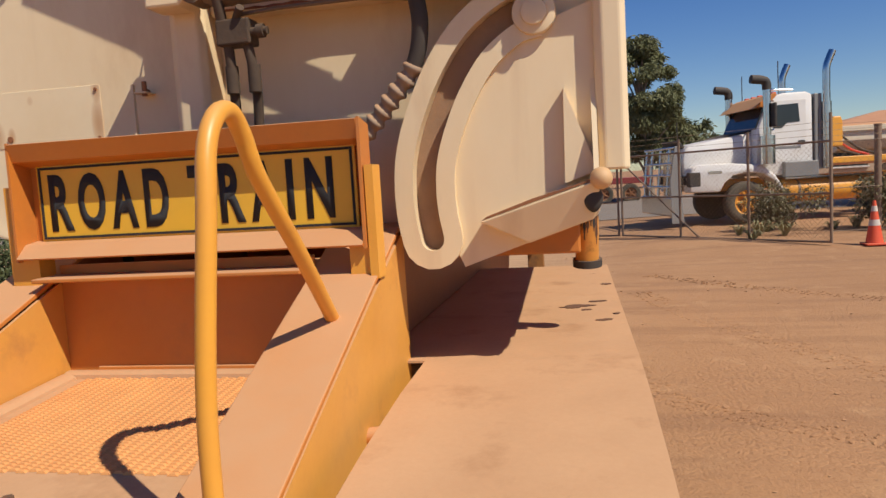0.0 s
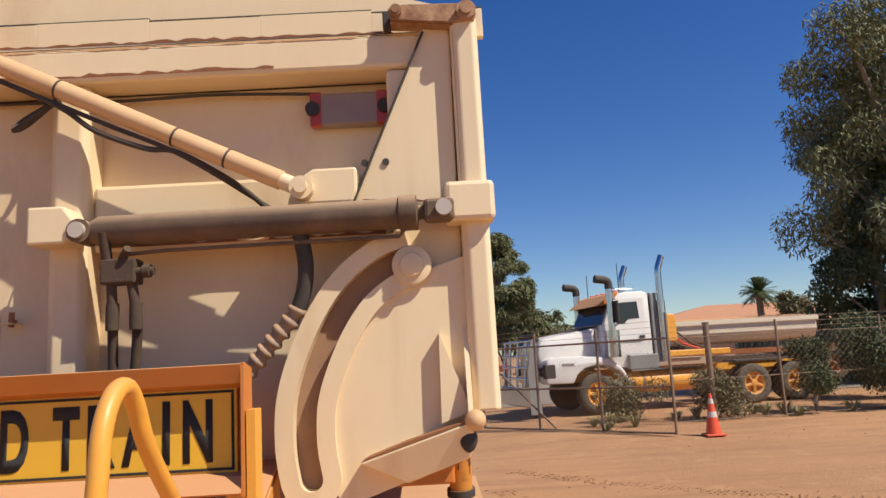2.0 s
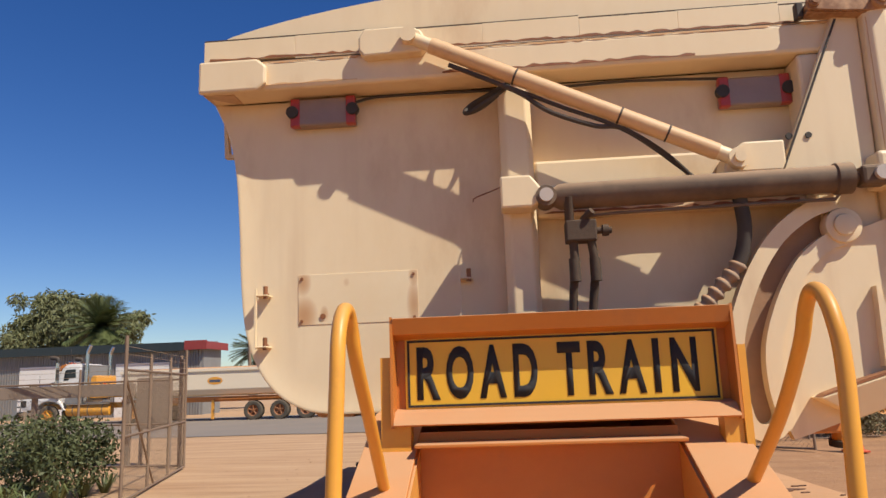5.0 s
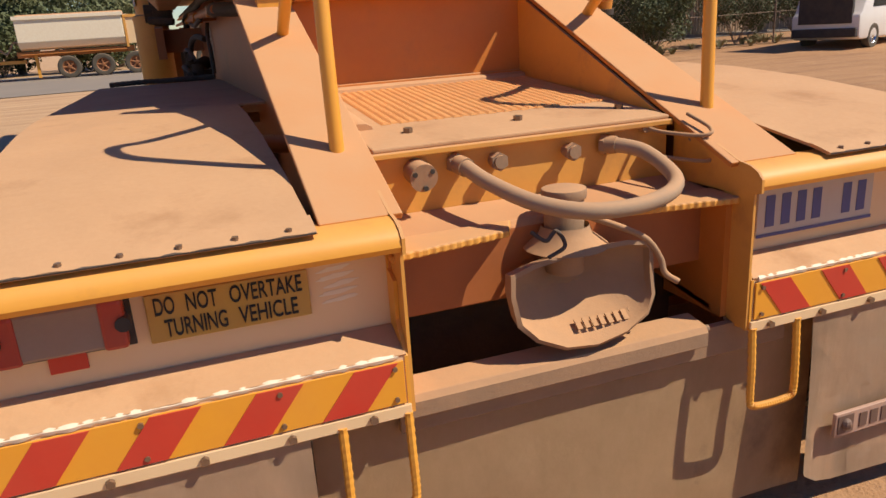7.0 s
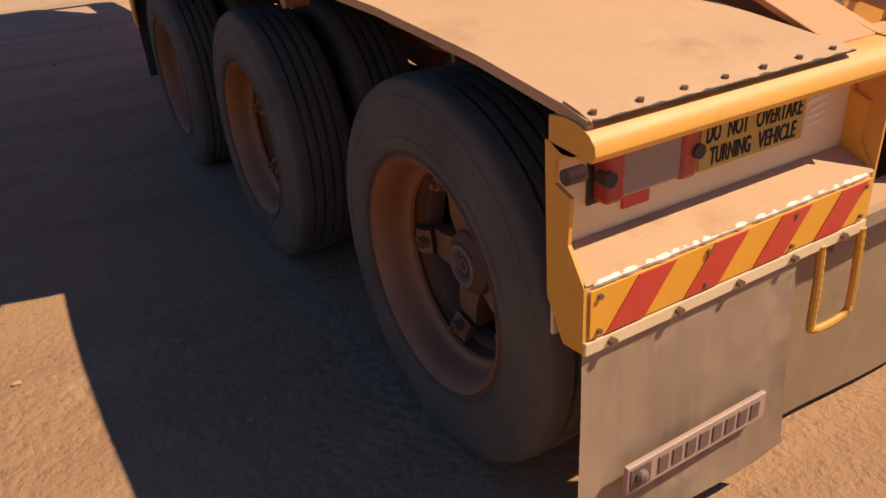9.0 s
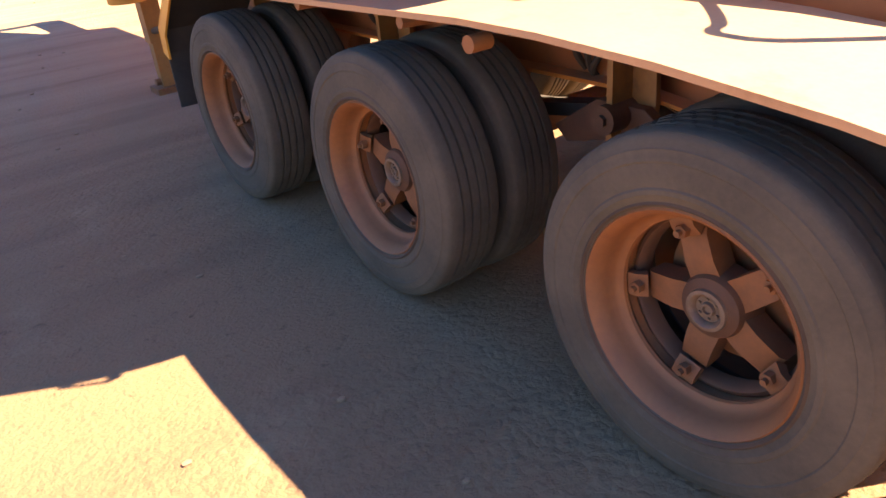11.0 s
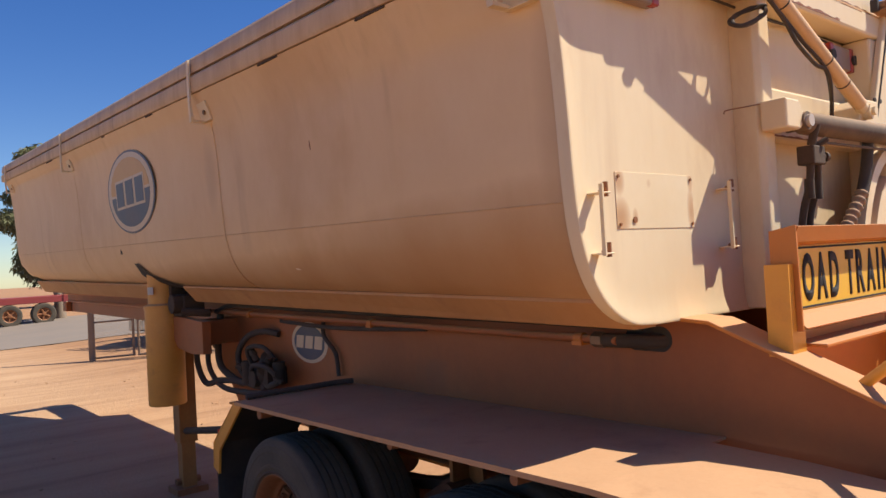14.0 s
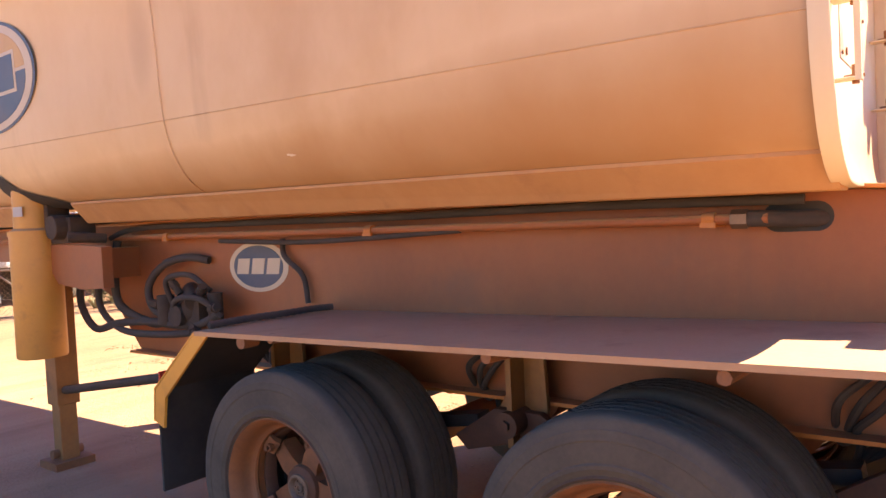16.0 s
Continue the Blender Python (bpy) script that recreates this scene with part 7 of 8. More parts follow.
tipper(-16.4, 36.4, 3, 5.4, "cream tipper trailer parked across the road", lead=4.4)
dolly = thing("dolly", (-8.5, 36.4, 0), "orange towing dolly with a drawbar", "dolly")
part("drawbar", box(-10.0, -6.9, 37.2, 37.5, 0.75, 0.9), YELLOW, dolly, smooth=False)
part("frame", box(-9.8, -8.6, 36.7, 38.2, 0.85, 1.0), YELLOW, dolly, smooth=False)
wheel("w", dolly, -9.1, 36.5, 0.5, 0.5, 0.4, RIM)
part("hose_loop", tube(curve_points([(-8.4, 37.2, 1.0), (-8.0, 37.2, 1.5), (-7.6, 37.2, 1.2), (-7.2, 37.2, 1.7), (-6.9, 37.2, 1.3)]), 0.04, seg=8), HOSE, dolly)
tipper(-6.9, 36.1, 3, 4.4, "cream tipper trailer parked across the road", decal=False)


def truck(at, turn, label):
    """A bonneted prime mover, front towards -x, near side towards -y; built at the origin round its front wheel."""
    t = thing("prime_mover", (0, 0, 0), label, "truck")
    part("bonnet", prism([(-1.42, 1.0), (-1.5, 1.72), (-1.45, 1.98), (-1.32, 2.10), (-0.2, 2.27), (0.34, 2.34), (0.34, 1.25), (-0.6, 1.2)], "y", 0.42, 1.98), WHITE, t, smooth=True, bevel=0.09)
    part("scuttle", prism([(-0.35, 2.262), (0.36, 2.36), (0.36, 2.41), (-0.25, 2.30)], "y", 0.5, 1.9), BLACK, t, smooth=False, bevel=0.01)
    guard_line = [(-1.46, 0.88), (-1.49, 1.25), (-1.42, 1.50), (-1.25, 1.58), (-0.5, 1.58), (0.35, 1.50), (0.72, 1.24), (0.98, 0.82), (0.86, 0.82), (0.66, 1.10), (0.40, 1.26), (0.0, 1.32), (-0.36, 1.25), (-0.58, 1.08), (-0.70, 0.86)]
    guard = part("front_guard", prism(guard_line, "y", -0.02, 0.55), WHITE, t, bevel=0.05)
    part("front_guard", prism(guard_line, "y", 1.85, 2.42), WHITE, t, bevel=0.05)
    part("indicator", box(-1.02, -0.66, -0.028, -0.015, 1.33, 1.40), CHROME, guard, smooth=False)
    part("vent", box(-1.50, -1.2, -0.03, 0.2, 1.02, 1.40), BLACK, guard, smooth=False, bevel=0.03)
    part("grille", box(-1.56, -1.48, 0.55, 1.85, 0.75, 1.95), CHROME, t, smooth=False, bevel=0.02)
    part("bug_deflector", prism([(-1.42, 2.02), (-1.6, 2.22), (-1.57, 2.25), (-1.36, 2.08)], "y", 0.6, 1.8), BLACK, t, smooth=False, bevel=0.01)
    bar = part("bull_bar", box(-2.0, -1.84, -0.05, 2.45, 0.30, 0.80), CHROME, t, "steel bull bar", smooth=False, bevel=0.03)
    part("end_plate", prism([(-1.98, 0.12), (-2.0, 1.2), (-1.86, 2.08), (-1.74, 2.08), (-1.72, 0.9), (-1.66, 0.12)], "y", -0.06, -0.02), SHEDW, bar, smooth=False, bevel=0.008)
    for y in (0.0, 0.5, 1.2, 1.9, 2.4):
        part("upright", rod((-1.92, y, 0.7), (-1.80, y, 2.05), 0.035), CHROME, bar)
    for z in (1.05, 1.35, 1.65, 2.05):
        part("tube", rod((-1.96 + 0.09 * (z - 0.8), -0.03, z), (-1.96 + 0.09 * (z - 0.8), 2.43, z), 0.032), CHROME, bar)
    for y in (0.22, 2.0):
        part("headlamp", box(-1.58, -1.44, y, y + 0.32, 1.08, 1.32), GLASS, t, smooth=False, bevel=0.03)
    cab = part("cab", prism([(0.30, 1.2), (0.34, 2.36), (0.62, 3.02), (0.80, 3.22), (1.05, 3.28), (1.62, 3.29), (1.78, 3.22), (1.80, 1.2)], "y", 0.14, 2.26), WHITE, t, bevel=0.06)
    part("sun_visor", prism([(0.24, 2.92), (0.60, 3.22), (0.80, 3.29), (0.86, 3.24), (0.60, 2.98)], "y", 0.12, 2.28), ORANGE, cab, smooth=False, bevel=0.01)
    part("windscreen", prism([(0.31, 2.40), (0.54, 2.95), (0.58, 2.95), (0.36, 2.40)], "y", 0.24, 2.16), GLASS, cab, smooth=False)
    part("side_window", prism([(0.74, 2.40), (0.80, 2.88), (0.88, 2.98), (1.40, 3.0), (1.44, 2.54), (1.10, 2.52), (0.98, 2.40)], "y", 0.122, 0.133), GLASS, cab, smooth=False)
    door = part("door", prism([(0.50, 1.56), (0.56, 2.34), (0.64, 3.08), (1.60, 3.10), (1.62, 1.56)], "y", 0.1335, 0.1395), WHITE, cab, smooth=False, bevel=0.002)
    part("door_handle", box(1.40, 1.56, 0.105, 0.128, 1.98, 2.06), BLACK, door, smooth=False)
    part("decal_stripe", box(0.68, 1.46, 0.128, 0.133, 1.86, 1.93), SHEDW, door, smooth=False)
    for k in range(5):
        part("clearance_lamp", box(0.86, 0.98, 0.40 + 0.38 * k, 0.50 + 0.38 * k, 3.26, 3.34), CONE, cab, smooth=False, bevel=0.01)
    part("air_horn", rod((0.95, 0.5, 3.40), (1.45, 0.5, 3.38), 0.03, rod((0.78, 0.5, 3.41), (0.95, 0.5, 3.40), 0.07, seg=14, r2=0.03), seg=10), CHROME, cab)
    for x in (1.86, 1.96):
        part("sleeper_panel", box(x - 0.05, x + 0.045, 0.1, 2.3, 1.3, 3.22), SHEDW, t, "grey panel behind the cab", smooth=False, bevel=0.02)
    for y in (0.06, 2.34):
        st = part("exhaust_pipe", rod((2.10, y, 1.3), (2.10, y, 3.0), 0.115, seg=18), CHROME, t, "tall chrome exhaust pipe")
        part("pipe_tip", tube(curve_points([(2.10, y, 2.98), (2.10, y, 3.6), (2.11, y, 3.88), (2.18, y, 4.08), (2.26, y, 4.26)]), 0.09, seg=16), CHROME, st)
        air = part("air_cleaner", rod((0.50, y - 0.14, 1.5), (0.50, y - 0.14, 2.22), 0.19, seg=20), CHROME, t, "chrome air cleaner with a snorkel")
        part("snorkel", rod((0.50, y - 0.14, 2.2), (0.50, y - 0.14, 3.45), 0.095, seg=16), CHROME, air)
        part("snorkel_head", tube(curve_points([(0.50, y - 0.14, 3.36), (0.49, y - 0.14, 3.52), (0.40, y - 0.14, 3.60), (0.10, y - 0.14, 3.64)]), 0.11, seg=14), BLACK, air)
    for x, y, h in ((0.98, 0.3, 4.1), (0.75, 1.9, 3.95), (-1.35, 1.2, 2.75)):
        part("aerial", rod((x, y, 2.1 if x < 0 else 3.2), (x, y, h), 0.012, seg=6), BLACK, t)
    mirror = part("mirror", box(0.56, 0.64, -0.34, -0.12, 2.42, 3.02), BLACK, t, smooth=False, bevel=0.03)
    part("mirror_arm", rod((0.6, -0.2, 2.36), (0.62, 0.2, 2.30), 0.02, rod((0.6, -0.2, 3.06), (0.66, 0.2, 3.10), 0.02)), CHROME, mirror)
    part("step_box", box(0.98, 1.86, 0.0, 0.5, 1.14, 1.53), SHEDW, t, smooth=False, bevel=0.02)
    part("step_plate", box(0.98, 3.5, -0.02, 0.45, 1.09, 1.13), CHROME, t, smooth=False)
    part("fuel_tank", rod((0.98, 0.34, 0.78), (3.4, 0.34, 0.78), 0.30, seg=28), YELLOW, t, bevel=0.03)
    for x in (1.35, 2.2, 3.0):
        part("tank_strap", rod((x, 0.34, 0.78), (x + 0.06, 0.34, 0.78), 0.308, seg=28), PIPE, t)
    part("chassis", box(-0.8, 6.9, 0.75, 1.0, 0.85, 1.14, box(-0.8, 6.9, 1.4, 1.65, 0.85, 1.14)), YELLOW, t, smooth=False)
    part("headboard", prism([(2.25, 1.85), (2.25, 2.5), (2.38, 2.62), (2.55, 2.62), (2.6, 2.5), (2.6, 1.85)], "y", 0.2, 2.2), YELLOW, t, smooth=False, bevel=0.03)
    part("deck", box(2.2, 4.3, 0.3, 2.1, 1.42, 1.58), YELLOW, t, smooth=False, bevel=0.02)
    for y in (0.5, 0.9, 1.3):
        part("coiled_hose", tube(curve_points([(2.62, y, 2.2), (2.95, y, 1.95), (3.3, y + 0.1, 1.75), (3.7, y, 1.6)]), 0.03, seg=8), REDREFL if y == 0.9 else DARKHOSE, t)
    wheel("w", t, 0, 0.0, 0.55, 0.55, 0.3)
    wheel("w", t, 0, 2.4, 0.55, 0.55, 0.3, s=1)
    for x in (4.75, 6.15):
        wheel("w", t, x, -0.02, 0.55, 0.55, 0.6, FRONTM)
        wheel("w", t, x, 2.42, 0.55, 0.55, 0.6, FRONTM, s=1)
    part("rear_guard", box(4.2, 6.8, 0.0, 0.6, 1.18, 1.22), BLACK, t, smooth=False)
    part("turntable", prism([(4.5, 1.15), (4.7, 1.32), (5.9, 1.34), (6.3, 1.15)], "y", 0.7, 1.7), GREASE, t, smooth=False)
    t.matrix_basis = Matrix.Translation(at) @ Matrix.Rotation(radians(turn), 4, "Z")
    return t


mover = truck((5.36, 18.85, 0.125), 12, "white bonneted prime mover with chrome stacks and yellow chassis")
far_mover = copy_thing(mover, Matrix.Translation((-25.0, 36.6, 0.0)) @ Matrix.Rotation(radians(0), 4, "Z"))
tagged(far_mover, "white prime mover standing across the road")

# side tipper behind the truck on the right
st = thing("side_tipper", (9.0, 23.4, 0.12), "tan tipper trailer with rounded sides beside the garden", "trailer")
tanker_tub(st, 9.0, 13.85, 23.4, 25.8, 1.82, 2.58, PALE)
part("chassis", box(8.6, 14.6, 23.6, 25.3, 1.45, 1.62), RAILM, st, smooth=False)
for k in range(4):
    wheel("w", st, 10.6 + 1.25 * k, 23.42, 0.95, 0.5, 0.5, RIM)

# ---- buildings ----
shed = thing("shed", (-27, 47, 0), "grey corrugated shed with a red roof edge", "building")
bm = bmesh.new()
for i in range(120):
    x = -44 + 23.1 * i / 120
    box(x, x + 0.1, 46.95, 47.0, 0, 4.4, bm)
part("wall", box(-44, -20.8, 47.0, 50, 0, 4.5), SHEDW, shed, smooth=False)
part("wall_ribs", bm, SHEDW, shed, smooth=False)
part("roof", prism([(46.6, 4.62), (48.5, 5.0), (50.4, 4.62), (50.4, 4.5), (46.6, 4.5)], "x", -44.4, -20.5), SHEDW, shed, smooth=False)
part("fascia", box(-44.5, -22.0, 46.5, 46.598, 4.32, 4.9), GLASS, shed, smooth=False)
part("barge_board", box(-21.99, -20.42, 46.5, 46.598, 4.36, 4.98, box(-20.495, -20.42, 46.602, 50.4, 4.4, 4.9)), SHEDR, shed, smooth=False)
for k in range(3):
    part("roller_door", box(-41 + 7 * k, -37 + 7 * k, 46.9, 46.945, 0, 3.6), WHITE, shed, smooth=False)

house = thing("house", (23, 50, 0), "low tan house with a terracotta roof", "house")
part("wall", box(15, 31, 49, 58, 0, 3.1), WALLT, house, smooth=False)
bm = bmesh.new()
pk = [bm.verts.new(p) for p in ((14.3, 48.3, 3.1), (31.7, 48.3, 3.1), (31.7, 58.7, 3.1), (14.3, 58.7, 3.1), (21.4, 53.5, 4.7), (28.6, 53.5, 4.7))]
for f in ((0, 1, 5, 4), (1, 2, 5), (2, 3, 4, 5), (3, 0, 4), (3, 2, 1, 0)):
    bm.faces.new([pk[i] for i in f])
part("roof", bm, BRICK, house, smooth=False)
for k in range(3):
    w = part("window", box(17 + 5 * k, 19 + 5 * k, 48.93, 48.995, 1.1, 2.3), GLASS, house, smooth=False)
    part("frame", box(16.9 + 5 * k, 19.1 + 5 * k, 48.9, 48.99, 1.0, 1.1), WHITE, w, smooth=False)

fence = thing("sheet_fence", (18, 27, 0), "green corrugated sheet fence behind the garden", "fence")
for k in range(14):
    x = 12.5 + 1.8 * k
    line = []
    for i in range(12):
        u = x + 0.148 * i
        line += [(u, 27.0), (u + 0.02, 26.95), (u + 0.09, 26.95), (u + 0.11, 27.0)]
    part("panel", prism(line + [(x + 1.77, 27.02), (x, 27.02)], "z", 0.1, 1.95), GREENF if x < 18.5 else WALLT, fence, smooth=False)

# carport to the right
port = thing("carport", (34, 11, 0), "open carport with a corrugated roof on thin posts", "carport")
bm = bmesh.new()
for k in range(70):
    prism([(27.4, 2.62), (42, 2.85), (42, 2.89), (27.4, 2.66)] if k % 2 else [(27.4, 2.60), (42, 2.83), (42, 2.85), (27.4, 2.62)], "y", 7.0 + 0.1 * k, 7.1 + 0.1 * k, bm)
part("roof", bm, SHEDW, port, smooth=False)
for x in (27.7, 34, 41.5):
    for y in (7.2, 13.8):
        part("post", box(x - 0.05, x + 0.05, y - 0.05, y + 0.05, 0, 2.6), SHEDW, port, smooth=False)
for k in range(26):
    part("bar", rod((29.0 + 0.2 * k, 13.9, 0.1), (29.0 + 0.2 * k, 13.9, 1.7), 0.018, seg=6), PIPE, port)
tank = thing("water_tank", (30.6, 11.9, 0), "small cream tank lying on a stand", "tank")
part("shell", lathe([(0, 0), (0.02, 0.3), (0.1, 0.42), (0.2, 0.46), (1.3, 0.46), (1.4, 0.42), (1.48, 0.3), (1.5, 0)], m=Matrix.Translation((29.9, 11.9, 1.0)) @ Matrix.Rotation(radians(24), 4, "Z"), seg=32), CREAM, tank)
part("filler_cap", rod((30.6, 12.2, 1.44), (30.6, 12.2, 1.54), 0.09), CREAM, tank)
for dx in (0.25, 1.1):
    part("stand", box(29.9 + dx, 30.0 + dx, 11.75 + 0.45 * dx, 12.15 + 0.45 * dx, 0, 0.62), PIPE, tank, smooth=False)

# low dark red trailer across the road
flat = thing("flat_trailer", (2.0, 36.8, 0), "low dark red flat trailer across the road", "trailer")
part("deck", box(-1.5, 4.8, 36.8, 39.0, 1.0, 1.3), SHEDR, flat, smooth=False, bevel=0.02)
part("headboard", box(-1.5, -1.38, 36.8, 39.0, 1.3, 2.4), SHEDR, flat, smooth=False, bevel=0.02)
for x in (1.0, 2.35, 3.7):
    wheel("w", flat, x, 36.78, 0.5, 0.5, 0.5, RIM)
for x in (-0.9, 0.2, 4.5):
    part("stake", box(x, x + 0.08, 36.76, 36.84, 0.9, 1.75), SHEDR, flat, smooth=False)

# white car with its tailgate raised
sx, sy = 16.2, 13.3
car = thing("car", (sx, sy, 0), "white station car parked with its tailgate open", "car")
prof = [(-0.1, 0.35), (-0.15, 0.9), (0.0, 1.0), (0.35, 1.68), (2.4, 1.72), (3.2, 1.1), (4.3, 0.95), (4.5, 0.6), (4.4, 0.3), (0, 0.28)]
rot = Matrix.Translation((sx, sy, 0)) @ Matrix.Rotation(radians(18), 4, "Z")


def placed(bm, m):
    for v in bm.verts:
        v.co = m @ v.co
    return bm


part("body", placed(prism(prof, "y", 0, 1.8), rot), WHITE, car, bevel=0.06)
part("boot_opening", placed(box(-0.17, -0.06, 0.2, 1.6, 0.7, 1.4), rot), BLACK, car, smooth=False)
part("tailgate", placed(prism([(0.3, 1.68), (-0.75, 1.95), (-0.78, 2.02), (0.3, 1.76)], "y", 0.1, 1.7), rot), WHITE, car, smooth=False, bevel=0.02)
part("side_window", placed(prism([(0.55, 1.08), (0.62, 1.55), (2.35, 1.6), (2.95, 1.12)], "y", -0.012, -0.002), rot), GLASS, car, smooth=False)
part("bumper", placed(box(-0.22, 0.0, 0.05, 1.75, 0.35, 0.58), rot), BLACK, car, smooth=False, bevel=0.03)
for x in (0.75, 3.6):
    for y, s in ((-0.02, -1), (1.82, 1)):
        w = wheel("w", car, x, y, 0.34, 0.34, 0.22, CHROME, s)
        for o in (w, *w.children):
            placed_mesh = o.data
            placed_mesh.transform(rot)

# poles
for x, y, h, lean in ((-19.6, 53.0, 13.0, 0.5), (-11.0, 44.0, 7.2, 0.0)):
    pl = thing("street_pole", (x, y, 0), "tall thin weathered pole", "pole")
    part("pole", rod((x, y, 0), (x - lean, y, h), 0.16 if h > 10 else 0.08, seg=10, r2=0.08 if h > 10 else 0.05), PIPE, pl)
    if h < 10:
        part("arm", tube(curve_points([(x, y, h - 0.1), (x - 0.03, y, h + 0.25), (x - 0.16, y - 0.05, h + 0.42)]), 0.045, seg=8), PIPE, pl)
        part("lamp_head", lathe([(0, 0), (0, 0.12), (0.05, 0.24), (0.12, 0.26), (0.16, 0.22), (0.2, 0.08), (0.2, 0)], m=Matrix.Translation((x - 0.2, y - 0.06, h + 0.36)) @ Matrix.Rotation(radians(-90), 4, "Y"), seg=20), WHITE, pl, "pale round lamp head")

# trees and shrubs
tree(4.9, 39.5, 8.6, 2.5, 3, 36000, 0.2, "rounded gum tree with dense green crown", base=0.22)
tree(18.6, 24.8, 15.8, 4.5, 11, 46000, 0.2, "large gum tree with hanging dark leaves", base=0.10, clumps=76)
tree(21.3, 28.6, 15.0, 5.2, 29, 24000, 0.32, "large gum tree with hanging dark leaves", base=0.14, clumps=60)
tree(28.0, 29.0, 14.5, 5.4, 12, 22000, 0.34, "large gum tree with hanging dark leaves", base=0.18)
tree(34.0, 24.0, 12.5, 5.2, 13, 16000, 0.36, "spreading gum tree behind the garden", base=0.22)
tree(38.0, 16.0, 11.0, 5.0, 14, 16000, 0.36, "spreading gum tree behind the garden", base=0.22)
tree(17.3, 25.3, 7.6, 2.7, 27, 26000, 0.2, "dense low tree behind the parked trailer", base=0.03, material=LEAFD)
tree(23.5, 24.5, 6.0, 2.6, 28, 16000, 0.22, "dense low tree behind the parked trailer", base=0.05, material=LEAFD)
palm(21.3, 44.0, 4.9, 1.15, 15)
tree(23.3, 44.0, 4.9, 1.5, 16, 3600, 0.24, "small dark tree in front of the house", base=0.4, clumps=24, material=LEAFB)
tree(-35.0, 58.0, 10.5, 5.0, 17, 14000, 0.45, "broad dark tree behind the shed", base=0.15)
tree(-41.0, 60.0, 11.5, 5.0, 18, 14000, 0.45, "broad dark tree behind the shed", base=0.15)
tree(-8.6, 46.0, 7.4, 3.0, 19, 26000, 0.24, "dense tree across the road", base=0.1, clumps=60)
tree(-3.5, 48.0, 6.2, 3.2, 20, 18000, 0.26, "dense tree across the road", base=0.1)
tree(9.5, 62.0, 6.0, 3.6, 25, 8000, 0.4, "distant gum tree across the road", base=0.2)
tree(13.0, 58.0, 5.0, 3.0, 26, 7000, 0.4, "distant gum tree across the road", base=0.2)
palm(-21.2, 58.5, 4.9, 2.15, 21)
palm(-30.0, 50.0, 6.6, 2.8, 22)
shrub(-9.0, 43.5, 5.5, 3.4, 41, 6500, 0.3, "dense dark undergrowth below the trees across the road")
shrub(-4.5, 44.0, 5.5, 3.2, 42, 6000, 0.3, "dense dark undergrowth below the trees across the road")
shrub(9.95, 16.5, 1.55, 1.75, 31, 9000, 0.07, "upright dense olive-green shrub")
shrub(12.1, 16.5, 2.4, 2.5, 43, 12000, 0.09, "tall dark shrub below the gum tree")
shrub(7.35, 16.1, 1.5, 1.1, 32, 5200, 0.075, "low brownish shrub by the gate", material=LEAFB)
shrub(5.8, 16.9, 1.6, 1.0, 33, 5200, 0.075, "low brownish shrub by the gate", material=LEAFB)
shrub(13.6, 19.4, 2.8, 2.3, 34, 8200, 0.11, "dense dark green shrub")
shrub(16.2, 17.9, 2.4, 1.8, 35, 7200, 0.11, "dense dark green shrub")
shrub(19.6, 18.8, 2.8, 1.9, 36, 7000, 0.12, "dense dark green shrub")
shrub(-7.5, 10.6, 1.9, 1.25, 37, 6000, 0.09, "leafy shrub with small flowers beside the open gate")
shrub(-9.4, 11.3, 2.2, 1.2, 38, 4500, 0.10, "leafy shrub beside the fence")
rnd = random.Random(5)
for k in range(26):
    x = 4.5 + rnd.uniform(0, 13)
    tuft(x, 15.2 + 0.14 * (x - 4.5) + rnd.uniform(-0.3, 1.2), rnd.uniform(0.25, 0.5), 100 + k)
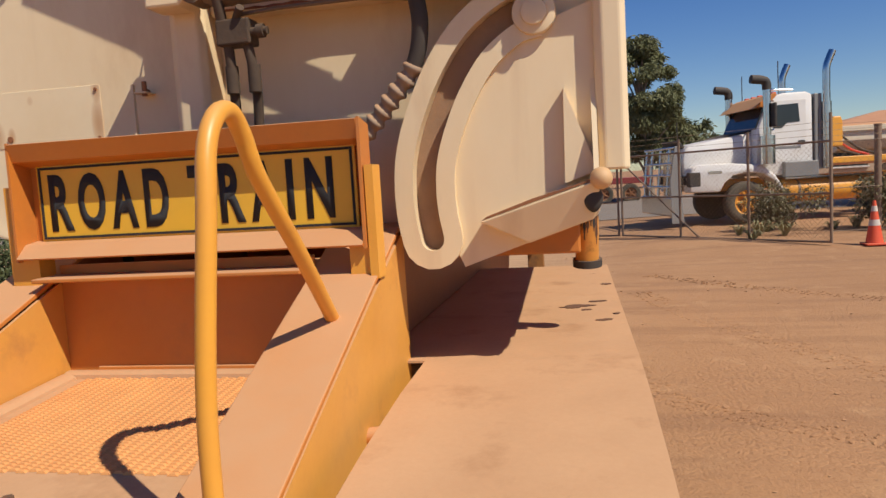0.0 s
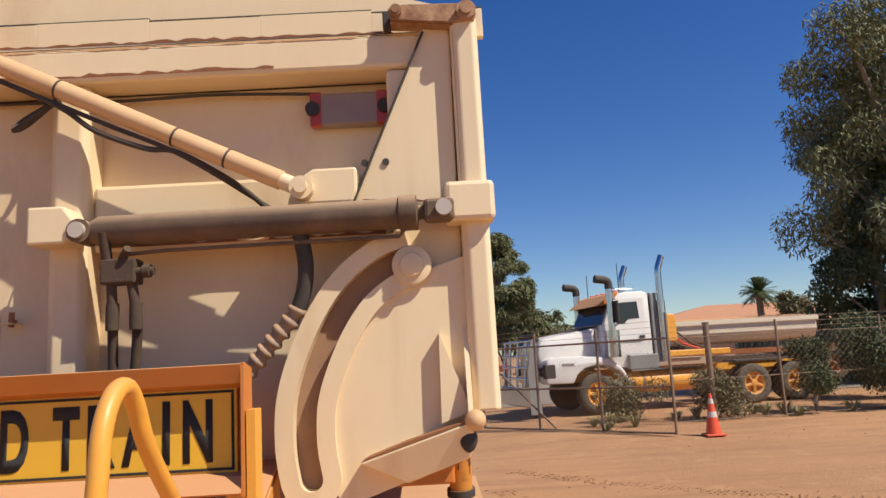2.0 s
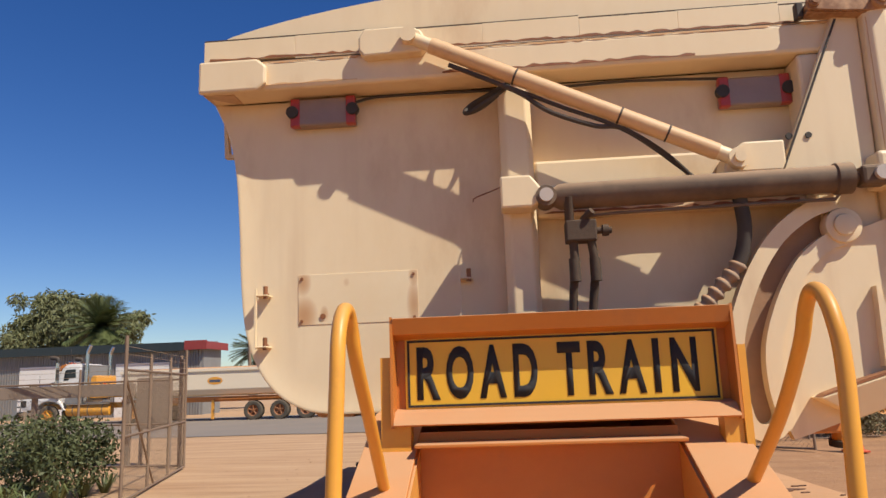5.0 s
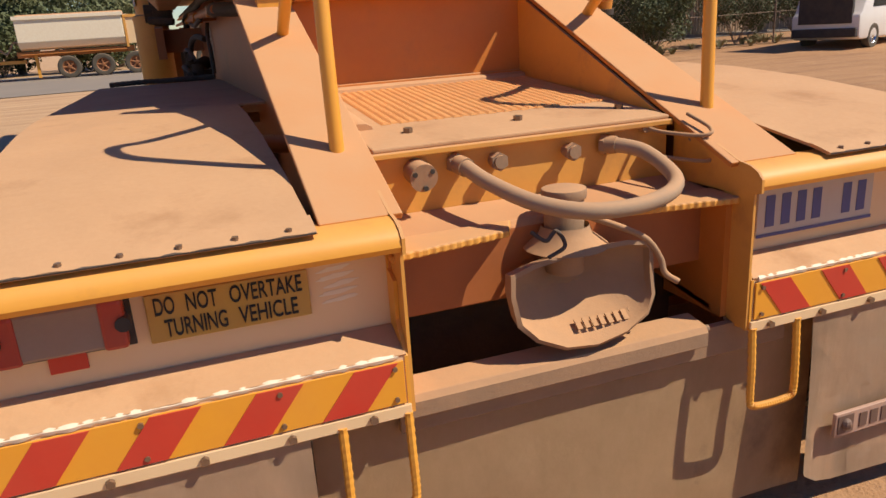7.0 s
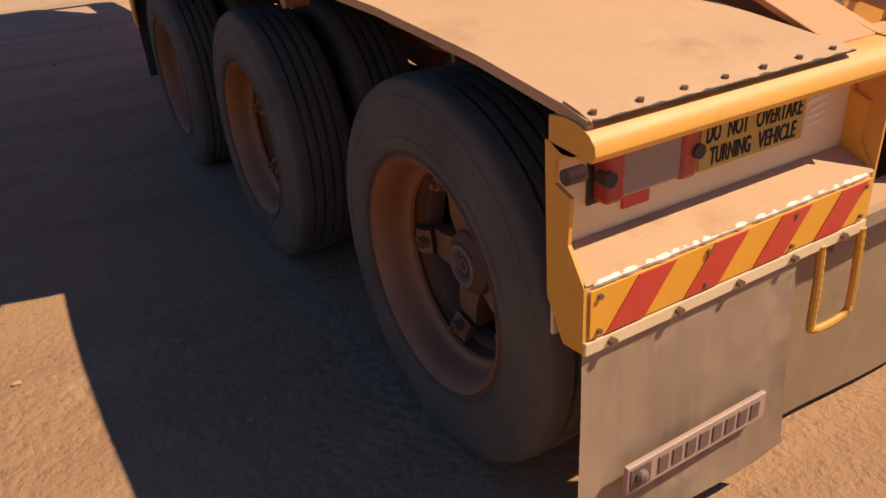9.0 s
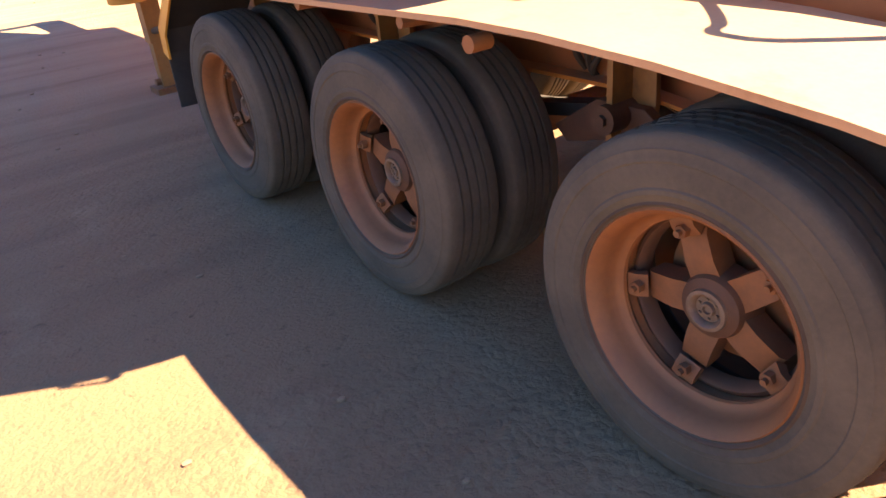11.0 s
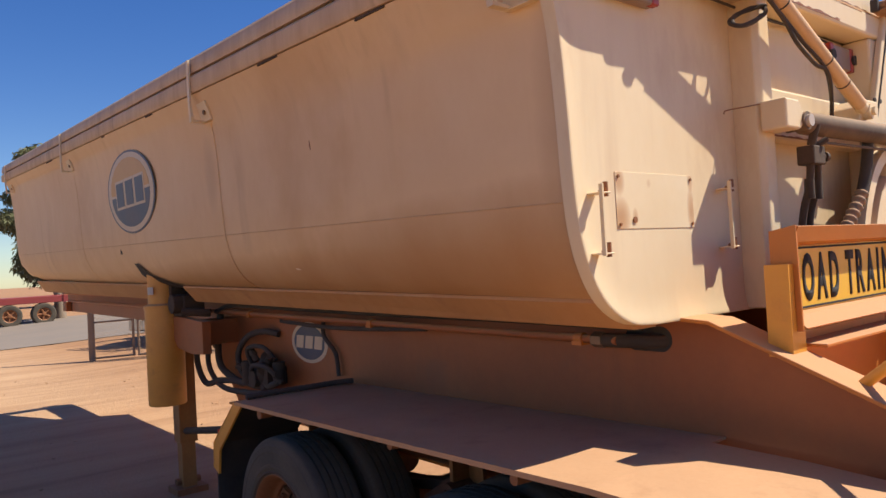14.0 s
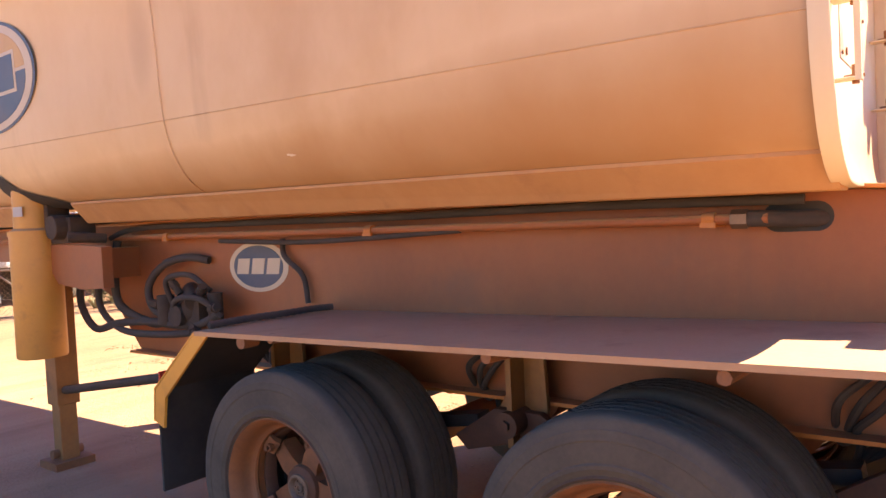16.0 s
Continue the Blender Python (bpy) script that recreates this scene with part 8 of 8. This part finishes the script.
for k in range(9):
    tuft(-6.9 - rnd.uniform(0, 2.2), 9.6 + rnd.uniform(-0.4, 1.4), rnd.uniform(0.35, 0.6), 200 + k, PALMM, "clump of green strap leaves")

# tyre marks pressed into the dirt
bm = bmesh.new()
rnd = random.Random(77)
for line, w in ((curve_points([(1.9, 9.4, 0), (2.46, 7.3, 0), (3.0, 6.2, 0), (3.5, 4.9, 0), (3.8, 3.2, 0)], 30), 0.13), (curve_points([(1.4, 6.0, 0), (1.73, 4.7, 0), (2.3, 4.15, 0), (3.2, 3.6, 0)], 30), 0.10),
                (curve_points([(2.2, 11.0, 0), (4.0, 9.0, 0), (6.0, 7.6, 0), (9.0, 6.8, 0)], 34), 0.13), (curve_points([(-2.0, -0.9, 0), (-0.6, -0.55, 0), (0.8, -0.6, 0), (2.4, -1.0, 0)], 40), 0.12)):
    for i, c in enumerate(line[:-1]):
        d = (line[i + 1] - c).normalized()
        n_ = Vector((-d.y, d.x, 0))
        for k in range(4):
            if rnd.random() < 0.35:
                continue
            q_ = c + n_ * (w * (k - 1.5) / 1.5 + rnd.uniform(-0.02, 0.02)) + d * rnd.uniform(-0.02, 0.02)
            s_ = rnd.uniform(0.012, 0.03)
            bmesh.ops.create_icosphere(bm, subdivisions=1, radius=1, matrix=Matrix.Translation((q_.x, q_.y, ground_height(q_.x, q_.y) + 0.001)) @ Matrix.Rotation(math.atan2(d.y, d.x), 4, "Z") @ Matrix.Diagonal((s_ * 0.8, s_ * 1.5, rnd.uniform(0.004, 0.010), 1)))
tagged(part("tyre_marks", bm, DIRT), "pressed tyre tread marks in the dirt", "tyre mark", kind="stuff")

# loose stones on the dirt
bm = bmesh.new()
rnd = random.Random(9)
for k in range(900):
    x, y = rnd.uniform(-8, 12), rnd.uniform(-4, 16)
    r = rnd.uniform(0.004, 0.016)
    bmesh.ops.create_icosphere(bm, subdivisions=1, radius=r, matrix=Matrix.Translation((x, y, ground_height(x, y) + r * 0.3)) @ Matrix.Diagonal((1.3, 0.9, 0.6, 1)))
tagged(part("gravel", bm, STEELDUST), "scattered small stones on the dirt", "gravel", kind="stuff")
